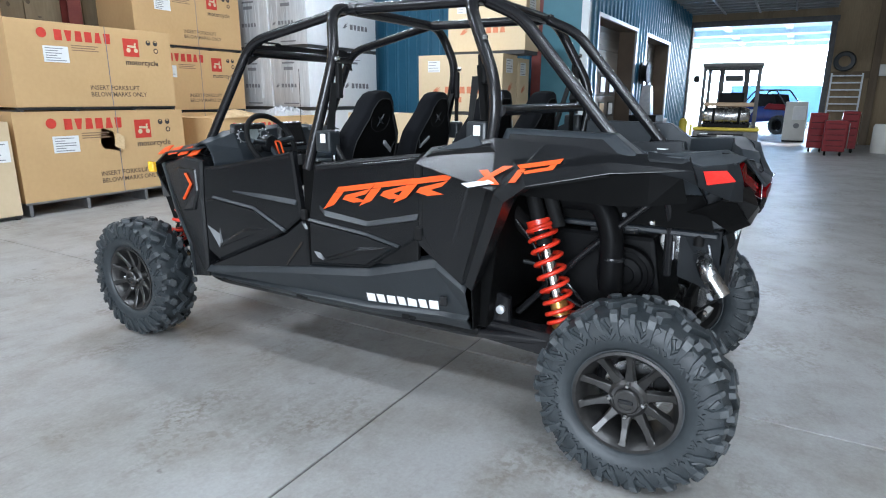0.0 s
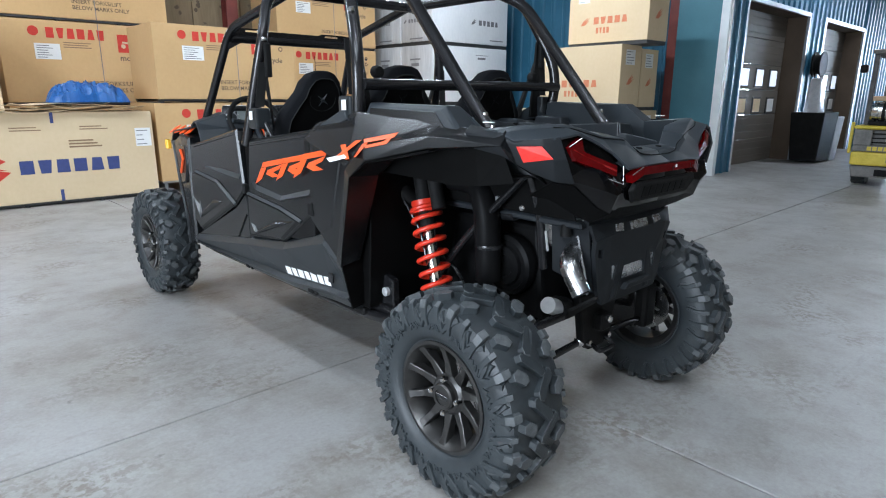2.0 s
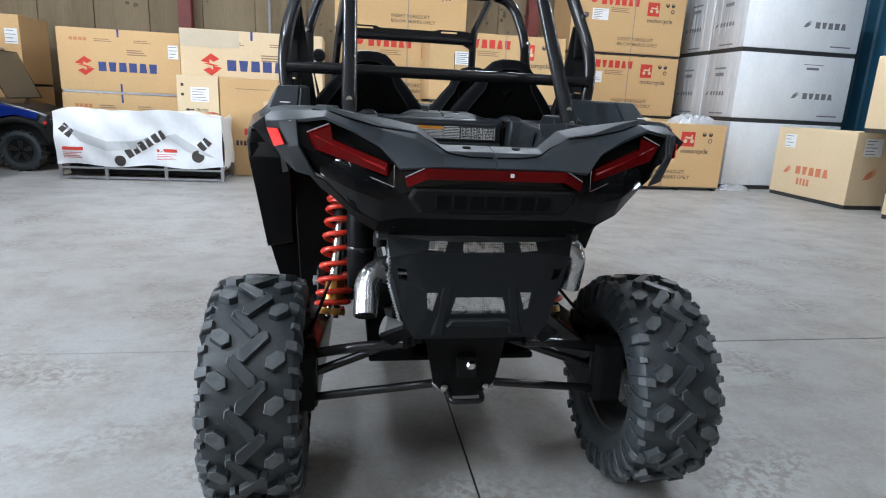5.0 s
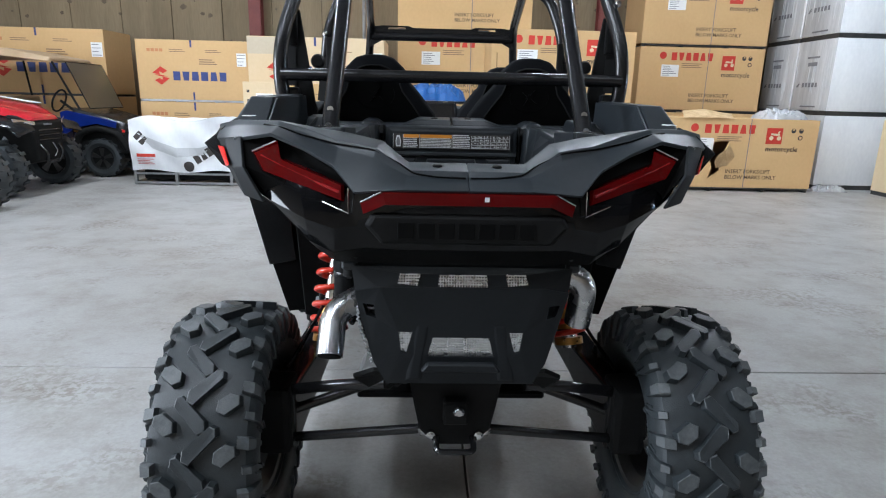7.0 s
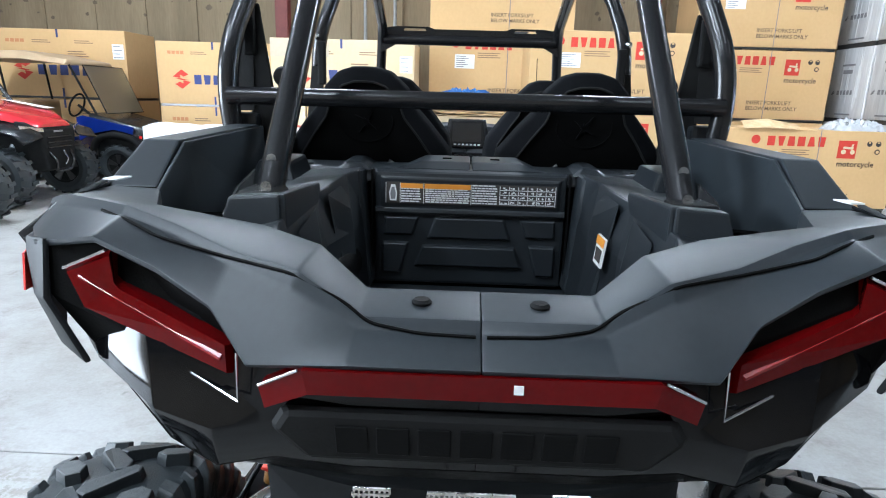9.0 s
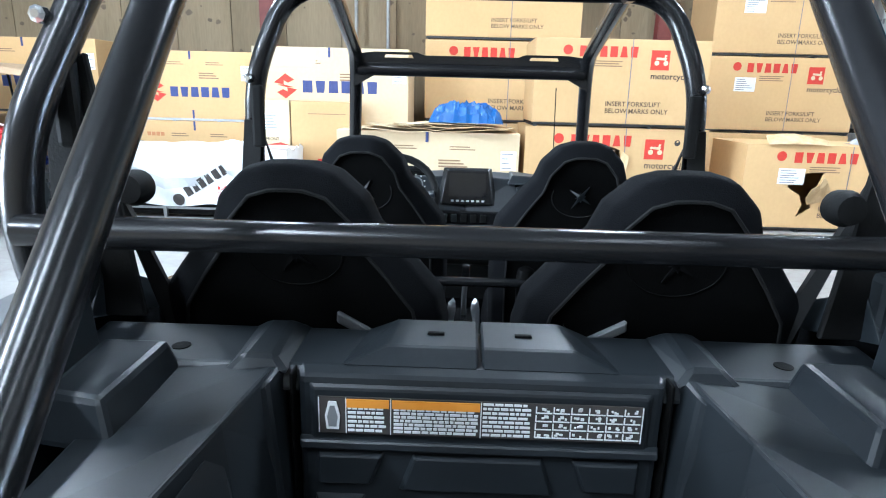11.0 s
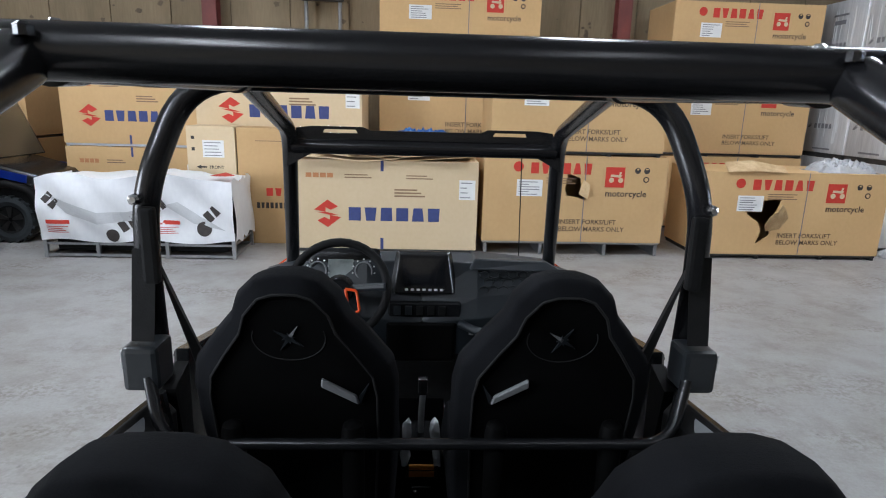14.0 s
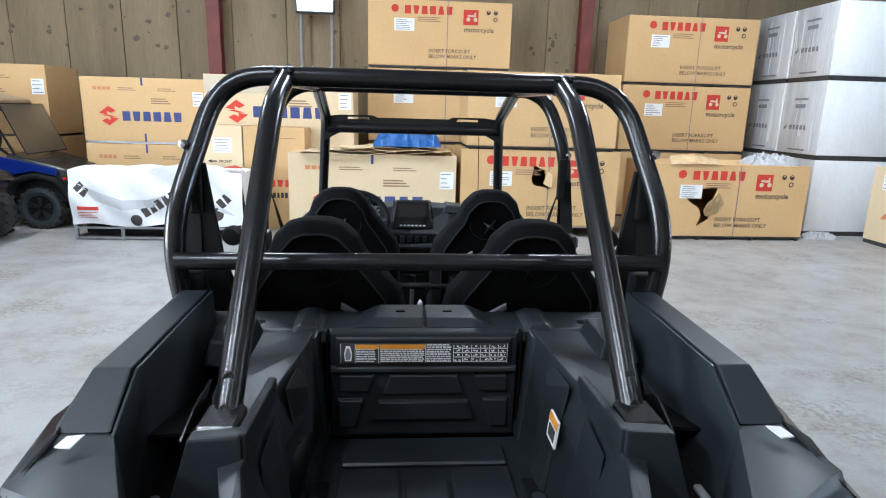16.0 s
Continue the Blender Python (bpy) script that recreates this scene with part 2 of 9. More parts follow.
def thing(name, at, label, category, group="", kind="", turn=0.0):
    ob = new(name)
    ob.empty_display_size = 0.2
    ob.matrix_world = pose(*at, 0, 0, turn)
    return tagged(ob, label, category, group, kind)


def box(x0, x1, y0, y1, z0, z1, bm=None):
    bm = bm or bmesh.new()
    v = [bm.verts.new((x, y, z)) for x in (x0, x1) for y in (y0, y1) for z in (z0, z1)]
    for f in ((0, 1, 3, 2), (4, 6, 7, 5), (0, 4, 5, 1), (2, 3, 7, 6), (0, 2, 6, 4), (1, 5, 7, 3)):
        bm.faces.new([v[i] for i in f])
    return bm


def ring_skin(bm, rings, close=True, cap=True):
    vs = [[bm.verts.new(p) for p in r] for r in rings]
    n = len(rings[0])
    for a, b in zip(vs, vs[1:]):
        for i in range(n if close else n - 1):
            j = (i + 1) % n
            bm.faces.new((a[i], a[j], b[j], b[i]))
    if cap and close:
        bm.faces.new(vs[0][::-1])
        bm.faces.new(vs[-1])
    return bm


def frustum(outer, inner, bm=None):
    """A solid between two loops of as many points."""
    return ring_skin(bm or bmesh.new(), [outer, inner])


def prism(loop, vec, bm=None):
    v = Vector(vec)
    return ring_skin(bm or bmesh.new(), [[Vector(p) for p in loop], [Vector(p) + v for p in loop]])


def sheet(rows, thick, bm=None):
    """A skin through rows of points, given a thickness."""
    bm2 = bmesh.new()
    ring_skin(bm2, rows, close=False, cap=False)
    bmesh.ops.recalc_face_normals(bm2, faces=bm2.faces[:])
    bmesh.ops.solidify(bm2, geom=bm2.faces[:], thickness=thick)
    if bm is None:
        return bm2
    return join(bm, bm2)


def join(bm, other):
    me = bpy.data.meshes.new("tmp")
    other.to_mesh(me)
    other.free()
    bm.from_mesh(me)
    bpy.data.meshes.remove(me)
    return bm


def flipped(bm):
    """A mirror copy across x = 0."""
    b2 = bm.copy()
    for v in b2.verts:
        v.co.x = -v.co.x
    bmesh.ops.reverse_faces(b2, faces=b2.faces[:])
    return b2


def rounded_path(pts, r=0.08, n=6):
    pts = [Vector(p) for p in pts]
    out = [pts[0]]
    for a, b, c in zip(pts, pts[1:], pts[2:]):
        d0, d1 = (a - b), (c - b)
        k = min(r, d0.length * 0.45, d1.length * 0.45)
        p, q = b + d0.normalized() * k, b + d1.normalized() * k
        for i in range(n + 1):
            t = i / n
            out.append(p * (1 - t) ** 2 + b * 2 * t * (1 - t) + q * t * t)
    return out + [pts[-1]]


def tube(pts, r, seg=12, bend=0.08, bm=None, radii=None, n=6):
    path = rounded_path(pts, bend, n) if bend else [Vector(p) for p in pts]
    rings, up = [], None
    for i, p in enumerate(path):
        d = (path[min(i + 1, len(path) - 1)] - path[max(i - 1, 0)]).normalized()
        if up is None:
            up = d.orthogonal().normalized()
        up = (up - d * up.dot(d)).normalized()
        side = d.cross(up)
        rr = radii[i] if radii else r
        rings.append([p + (up * math.cos(2 * math.pi * k / seg) + side * math.sin(2 * math.pi * k / seg)) * rr for k in range(seg)])
    return ring_skin(bm or bmesh.new(), rings)


def lathe(profile, axis="x", seg=32, centre=(0, 0, 0), bm=None, closed=False):
    """profile: (radius, along) pairs, turned round the axis."""
    rings = []
    c = Vector(centre)
    for r, a in profile:
        ring = []
        for k in range(seg):
            s, t = r * math.cos(2 * math.pi * k / seg), r * math.sin(2 * math.pi * k / seg)
            ring.append(c + Vector({"x": (a, s, t), "y": (s, a, t), "z": (s, t, a)}[axis]))
        rings.append(ring)
    if closed:
        rings.append(rings[0])
    return ring_skin(bm or bmesh.new(), rings, cap=not closed)



def lettering(text, size, bold=0.0, bm=None):
    """Flat letters in the x-z plane facing -y, starting at the origin."""
    cu = bpy.data.curves.new("lettering", "FONT")
    cu.body, cu.size, cu.offset, cu.resolution_u = text, size, bold, 2
    ob = bpy.data.objects.new("lettering", cu)
    scene.collection.objects.link(ob)
    me = bpy.data.meshes.new_from_object(ob.evaluated_get(bpy.context.evaluated_depsgraph_get()))
    bpy.data.objects.remove(ob)
    bpy.data.curves.remove(cu)
    out = bm or bmesh.new()
    n0 = len(out.verts)
    out.from_mesh(me)
    bpy.data.meshes.remove(me)
    out.verts.ensure_lookup_table()
    for v in out.verts[n0:]:
        v.co = Vector((v.co.x, 0, v.co.y))
    return out


def flat(polys, bm=None):
    """Flat polygons (x, z) on the plane y = 0, facing -y."""
    bm = bm or bmesh.new()
    for p in polys:
        bm.faces.new([bm.verts.new((x, 0, z)) for x, z in p])
    return bm


def rect(x0, z0, x1, z1):
    return [(x0, z0), (x1, z0), (x1, z1), (x0, z1)]


def disc(cx, cz, r, n=20):
    return [(cx + r * math.cos(2 * math.pi * k / n), cz + r * math.sin(2 * math.pi * k / n)) for k in range(n)]


def print_on(name, bm, material, parent, m, label=""):
    """A thin print, laid on a face by the pose m (x along, z up, facing -y)."""
    bmesh.ops.transform(bm, matrix=m, verts=bm.verts[:])
    me = bpy.data.meshes.new(name)
    bm.to_mesh(me)
    bm.free()
    me.materials.append(material)
    ob = new(name, me)
    ob.parent = parent
    if label:
        ob["label"] = label
    if name in ("small_print", "sticker_print", "handling_print", "handling_mark_cut"):
        tagged(ob, kind="stuff")
    return ob

# ---- the building ----
BACK_Y, LEFT_X, REAR_Y, RIGHT_X, CEIL_Z = 10.4, -9.5, -9.0, 9.3, 6.2
DOCK_Y, FAR_X = 3.2, 21.0


def structure(name, bm, material, label, category, smooth=None):
    return tagged(part(name, bm, material, None, "", smooth), label, category, "", "structure")


floor = structure("floor", box(LEFT_X - 0.3, 60, REAR_Y - 0.3, BACK_Y + 0.3, -0.3, -0.012), M_JOINT, "grey concrete warehouse floor cut into slabs by dark joints", "floor")
JX, JY, JG = 0.07, 1.10, 0.0045
for x0, x1, y0, y1 in ((LEFT_X - 0.3, JX - JG, REAR_Y - 0.3, JY - JG), (JX + JG, 60, REAR_Y - 0.3, JY - JG),
                       (LEFT_X - 0.3, JX - JG, JY + JG, BACK_Y + 0.3), (JX + JG, 60, JY + JG, BACK_Y + 0.3)):
    slab = part("slab", soften(box(x0, x1, y0, y1, -0.011, 0.0), 0.003, 1), M_FLOOR, floor)


def corrugated(length, height, pitch=0.30, depth=0.035, thick=0.004):
    """Ribbed sheet along x from 0, facing -y."""
    prof, x = [], 0.0
    while x < length:
        for dx, dy in ((0, 0), (0.36, 0), (0.46, -depth), (0.62, -depth), (0.72, 0)):
            if x + dx * pitch <= length:
                prof.append((x + dx * pitch, dy))
        x += pitch
    prof.append((length, 0))
    return sheet([[(x, y, 0) for x, y in prof], [(x, y, height) for x, y in prof]], thick)


def placed(bm, m):
    bmesh.ops.transform(bm, matrix=m, verts=bm.verts[:])
    return bm


# back wall: girts behind upright sheets of stained plywood, red steel columns
wall_back = structure("wall_back", box(LEFT_X - 0.2, RIGHT_X + 0.2, BACK_Y + 0.03, BACK_Y + 0.25, 0, CEIL_Z), M_WOODDARK, "back wall lined with stained plywood sheets", "wall")
random.seed(4)
x = LEFT_X
while x < RIGHT_X - 0.2:
    w = min(0.93, RIGHT_X - x)
    dx = random.uniform(-0.006, 0.006)
    part("plywood_sheet", soften(box(x + 0.007, x + w - 0.007, BACK_Y - 0.004 + dx, BACK_Y + 0.025, 0.02, 4.55), 0.003, 1), M_WOODP, wall_back)
    part("plywood_sheet", soften(box(x + 0.007, x + w - 0.007, BACK_Y + 0.004 + dx, BACK_Y + 0.028, 4.57, CEIL_Z - 0.02), 0.003, 1), M_WOODP, wall_back)
    x += w
# knots and punched holes in the plywood
bm = bmesh.new()
for k in range(110):
    cx, cz, r = random.uniform(-9, 4.5), random.uniform(2.1, 4.3), random.uniform(0.012, 0.055)
    ring = [(cx + r * math.cos(a) * random.uniform(0.6, 1.3), BACK_Y - 0.0135, cz + r * math.sin(a) * random.uniform(0.5, 1.1)) for a in [2 * math.pi * i / 9 for i in range(9)]]
    prism(ring, (0, 0.004, 0), bm)
tagged(part("knot_holes", bm, M_WOODDARK, wall_back), kind="stuff")


def steel_column(x, y, along="y"):
    c = thing("steel_column", (x, y, 0), "dark red painted steel wall column", "column", "wall columns", "structure")
    w, d, t = 0.11, 0.22, 0.012
    bm = box(-w, w, -d / 2, -d / 2 + t, 0, CEIL_Z)
    box(-w, w, d / 2 - t, d / 2, 0, CEIL_Z, bm)
    box(-t / 2, t / 2, -d / 2 + t, d / 2 - t, 0, CEIL_Z, bm)
    part("web_and_flanges", bm, M_REDSTEEL, c)
    if along == "x":
        c.matrix_world = pose(x, y, 0, 0, 0, 90)
    return c


for cx in (-9.2, -3.25, 3.25):
    steel_column(cx, BACK_Y - 0.14)
steel_column(9.05, 4.22, "x")

# blue ribbed steel: right wall behind the cartons, then the dock wall with its roller doors
wall_right = structure("wall_right", placed(corrugated(BACK_Y - 4.0, CEIL_Z), pose(RIGHT_X, BACK_Y, 0, 0, 0, -90)), M_BLUEWALL, "blue ribbed steel wall behind stacked cartons", "wall")
wall_return = structure("wall_return", box(8.66, 9.25, 3.22, 4.02, 0, CEIL_Z), M_TEALPOST, "smooth teal painted end of the dock wall", "wall")
corner_trim = structure("corner_trim", box(8.60, 8.72, 3.10, 3.24, 0, CEIL_Z), M_TRIM, "white painted corner trim of the dock wall", "trim")
DOORS = ((9.55, 12.75), (13.95, 17.1))
DOOR_H = 3.0


def dock_wall():
    edges = [8.72, 9.55, 12.75, 13.95, 17.1, FAR_X]
    out = bmesh.new()
    for a, b in ((8.72, 9.55), (12.75, 13.95), (17.1, FAR_X)):
        join(out, placed(corrugated(b - a, CEIL_Z), pose(a, DOCK_Y, 0)))
    for a, b in DOORS:
        join(out, placed(corrugated(b - a, CEIL_Z - DOOR_H), pose(a, DOCK_Y, DOOR_H)))
    return out


wall_dock = structure("wall_dock", dock_wall(), M_BLUEWALL, "blue ribbed steel wall with two loading doors", "wall")
bm = bmesh.new()
for a, b in ((8.72, 9.55), (12.75, 13.95), (17.1, FAR_X)):
    box(a, b, DOCK_Y + 0.01, DOCK_Y + 0.5, 0, DOOR_H, bm)
box(8.72, FAR_X, DOCK_Y + 0.01, DOCK_Y + 0.5, DOOR_H, CEIL_Z, bm)
structure("wall_dock_core", bm, M_TAN_STAIN, "brown timber core and jambs of the dock wall", "wall")


def loading_door(i, x0, x1):
    d = thing("door_%d" % i, (x0, DOCK_Y + 0.42, 0), "closed grey sectional loading door with small panes", "door", "loading doors", "structure")
    w, n = x1 - x0, 6
    for k in range(n):
        z0 = k * DOOR_H / n
        part("panel", soften(box(0, w, -0.03, 0.03, z0 + 0.004, z0 + DOOR_H / n - 0.004), 0.006, 1), M_DOORPANEL, d)
        for r in range(3):
            zz = z0 + 0.1 + r * 0.14
            if k not in (2, 3):
                part("rib", box(0.03, w - 0.03, -0.042, -0.028, zz, zz + 0.05), M_DOORPANEL, d)
    for row, (za, zb) in enumerate(((1.58, 1.90), (1.05, 1.32))):
        for c in range(4):
            xc = w * (0.14 + 0.24 * c)
            part("window_frame", box(xc - 0.22, xc + 0.22, -0.045, -0.03, za - 0.03, zb + 0.03), M_DARK_STEEL, d)
            part("pane", box(xc - 0.17, xc + 0.17, -0.053, -0.044, za, zb), M_PANE if row == 0 else (M_WHITE if c == 3 else M_CARD_PALE), d)
    bm = box(-0.09, -0.01, -0.46, -0.40, 0, DOOR_H + 0.08)
    box(w + 0.01, w + 0.09, -0.46, -0.40, 0, DOOR_H + 0.08, bm)
    box(-0.01, w + 0.01, -0.46, -0.40, DOOR_H, DOOR_H + 0.08, bm)
    part("door_frame", bm, M_STEEL, d)
    return d


for i, (a, b) in enumerate(DOORS, 1):
    loading_door(i, a, b)

# far end with the tall open doorway
OPEN_Y0, OPEN_Y1, OPEN_Z = -1.05, 3.1, 3.87
bm = box(FAR_X, FAR_X + 0.3, REAR_Y, OPEN_Y0, 0, CEIL_Z)
box(FAR_X, FAR_X + 0.3, OPEN_Y0, OPEN_Y1, OPEN_Z, CEIL_Z, bm)
box(FAR_X, FAR_X + 0.3, OPEN_Y1, DOCK_Y + 0.5, 0, CEIL_Z, bm)
wall_far = structure("wall_far", bm, M_WOODP, "plywood end wall round the tall open doorway", "wall")
y = REAR_Y
while y < OPEN_Y0 - 0.3:
    part("plywood_sheet", box(FAR_X - 0.02, FAR_X - 0.001, y + 0.01, min(y + 1.2, OPEN_Y0) - 0.01, 0.05, CEIL_Z - 0.05), M_WOODP, wall_far)
    y += 1.2
part("header_rail", box(FAR_X - 0.12, FAR_X - 0.02, OPEN_Y0 - 0.2, OPEN_Y1 + 0.1, OPEN_Z - 0.02, OPEN_Z + 0.16), M_DARK_STEEL, wall_far)
part("jamb", box(FAR_X - 0.08, FAR_X - 0.02, OPEN_Y0 - 0.16, OPEN_Y0, 0, OPEN_Z), M_DARK_STEEL, wall_far)
part("jamb", box(FAR_X - 0.08, FAR_X - 0.02, OPEN_Y1, OPEN_Y1 + 0.09, 0, OPEN_Z), M_DARK_STEEL, wall_far)
part("stud", box(FAR_X - 0.16, FAR_X - 0.021, -2.5, -2.28, 0, CEIL_Z), M_WOODDARK, wall_far)
part("stud", box(FAR_X - 0.16, FAR_X - 0.021, -5.1, -4.9, 0, CEIL_Z), M_WOODDARK, wall_far)
part("ledger", box(FAR_X - 0.14, FAR_X - 0.022, -2.27, OPEN_Y0 - 0.17, 2.1, 2.3), M_WOODDARK, wall_far)

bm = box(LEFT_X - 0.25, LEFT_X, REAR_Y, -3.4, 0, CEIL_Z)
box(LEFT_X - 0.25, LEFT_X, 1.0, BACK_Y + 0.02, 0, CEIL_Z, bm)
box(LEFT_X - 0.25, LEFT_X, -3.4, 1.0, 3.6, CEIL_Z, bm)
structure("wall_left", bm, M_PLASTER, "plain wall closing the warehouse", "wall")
structure("wall_rear", box(LEFT_X, FAR_X + 0.2, REAR_Y - 0.25, REAR_Y, 0, CEIL_Z), M_PLASTER, "plain wall closing the warehouse", "wall")

# ceiling: sheet, steel beams and purlins in one mesh
bm = box(LEFT_X - 0.2, FAR_X + 0.3, REAR_Y - 0.2, BACK_Y + 0.3, CEIL_Z, CEIL_Z + 0.15)
for px in np.arange(LEFT_X + 0.7, FAR_X, 1.5):
    box(px, px + 0.07, REAR_Y, BACK_Y, CEIL_Z - 0.2, CEIL_Z - 0.001, bm)
for py in (-6.0, -1.3, 1.6, 7.5):
    box(LEFT_X, FAR_X if py < DOCK_Y else RIGHT_X, py, py + 0.16, CEIL_Z - 0.5, CEIL_Z - 0.201, bm)
# the raised door panels hang under the ceiling inside the doorway
for k in range(7):
    box(16.4 + k * 0.62, 16.4 + k * 0.62 + 0.6, OPEN_Y0 - 0.1, OPEN_Y1 + 0.05, OPEN_Z + 0.42, OPEN_Z + 0.47, bm)
    box(16.4 + k * 0.62 + 0.5, 16.4 + k * 0.62 + 0.58, OPEN_Y0 - 0.1, OPEN_Y1 + 0.05, OPEN_Z + 0.37, OPEN_Z + 0.42, bm)
for py in (-0.05, 1.0, 2.05):
    box(16.4, 20.7, py, py + 0.06, OPEN_Z + 0.33, OPEN_Z + 0.37, bm)
structure("ceiling", bm, M_CEIL, "grey sheet ceiling with steel purlins", "ceiling")

# strip lights under the purlins
for lx, ly, share in LAMPS:
    f = thing("strip_light", (lx, ly, CEIL_Z - 0.62), "lit white strip light hanging from the ceiling", "light", "strip lights")
    part("housing", soften(box(-0.16, 0.16, -1.25, 1.25, 0.0, 0.09), 0.01, 1), M_TRIM, f)
    for s in (-0.07, 0.07):
        part("lamp_tube", tube([(s, -1.2, -0.02), (s, 1.2, -0.02)], 0.018, 8, 0), M_TUBE_LIGHT, f)
    area_lamp("strip_light_glow", pose(lx, ly, CEIL_Z - 0.68), 0.3, 2.4, LAMP_WATTS * share, LAMP_COLOR)

# outside the doorway: yard building and bright haze
structure("yard_backdrop", box(47, 47.2, -22, 24, 0, 14), M_SCREEN_SKY, "bright hazy daylight beyond the yard", "backdrop")
yard = thing("yard_canopy", (34, 0, 0), "white steel canopy over the yard outside the doorway", "canopy", "", "structure")
for py in (-6, 6.5):
    part("canopy_post", box(-0.12, 0.12, py - 0.12, py + 0.12, 0, 4.7), M_TRIM, yard)
for px in (-9, -4.5, 0, 4.5, 9):
    part("canopy_beam", box(px - 0.1, px + 0.1, -9, 10, 4.7, 5.0), M_TRIM, yard)
part("canopy_sheet", box(-10, 12.6, -9.5, 10.5, 5.01, 5.06), M_SKYLIGHT, yard, "translucent pale blue roof sheet")
for py in (-8, -5.2, -2.4, 0.4, 3.2, 6.0, 8.8):
    part("purlin", box(-10, 12.4, py - 0.16, py + 0.16, 4.86, 5.004), M_TRIM, yard)
part("side_sheet", box(-6, -5.9, 4.2, 10, 0, 4.4), M_TEALPOST, yard)
part("far_screen", box(9, 9.1, -9, 3.6, 0, 2.3), M_YARD_BLUE, yard, "pale blue fence panel")

# ---- cartons and crates ----
def carton_bm(w, d, h, hole=None, bev=0.008):
    """A carton w x d x h, base centre of its front face at the origin; hole: a loop (x, z) torn in the front."""
    bm = bmesh.new()
    if not hole:
        return soften(box(-w / 2, w / 2, 0, d, 0, h, bm), bev, 2)
    o = [bm.verts.new((x, 0, z)) for x, z in rect(-w / 2, 0, w / 2, h)]
    i = [bm.verts.new((x, 0, z)) for x, z in hole]
    b = [bm.verts.new((x, d, z)) for x, z in rect(-w / 2, 0, w / 2, h)]
    es = [bm.edges.new((l[k], l[(k + 1) % len(l)])) for l in (o, i) for k in range(len(l))]
    bmesh.ops.triangle_fill(bm, use_beauty=True, use_dissolve=False, edges=es)
    for k in range(4):
        bm.faces.new((o[k], b[k], b[(k + 1) % 4], o[(k + 1) % 4]))
    bm.faces.new(b)
    # folded thickness round the tear
    i2 = [bm.verts.new((x, 0.006, z)) for x, z in hole]
    for k in range(len(i)):
        j = (k + 1) % len(i)
        bm.faces.new((i[k], i[j], i2[j], i2[k]))
    return bm


def block_word(n, w, h, lean=0.0, gap=0.26, cut=0.18):
    """A row of n plain blocks standing for a maker's word mark."""
    out, step = [], w / n
    for k in range(n):
        a, b = k * step + gap * step / 2, (k + 1) * step - gap * step / 2
        c = cut * step * (0.0, 1.0, 0.4)[k % 3]
        out.append([(a + c, 0), (b - c, 0), (b + lean * h, h), (a + lean * h, h)] if k % 2 else [(a, 0), (b, 0), (b - c + lean * h, h), (a + c + lean * h, h)])
    return out


def shifted(polys, dx, dz):
    return [[(x + dx, z + dz) for x, z in p] for p in polys]


def word_blocks(polys, ink, parent, m, label=""):
    for p in polys:
        print_on("word_mark", flat([p]), ink, parent, m, label)


def face_pose(dy=-0.0035):
    return pose(0, dy, 0)


def sticker(parent, x0, z0, x1, z1, lines=5, m=None):
    m = m or face_pose()
    s = print_on("sticker", flat([rect(x0, z0, x1, z1)]), M_WHITE, parent, m, "white printed shipping sticker")
    rows, h = [], (z1 - z0)
    for k in range(lines):
        zz = z1 - h * (0.14 + 0.74 * k / max(1, lines - 1))
        rows.append(rect(x0 + (x1 - x0) * 0.08, zz - h * 0.025, x0 + (x1 - x0) * random.uniform(0.45, 0.92), zz + h * 0.02))
    print_on("sticker_print", flat(rows), M_GREY_INK, s, m @ pose(0, -0.002, 0))


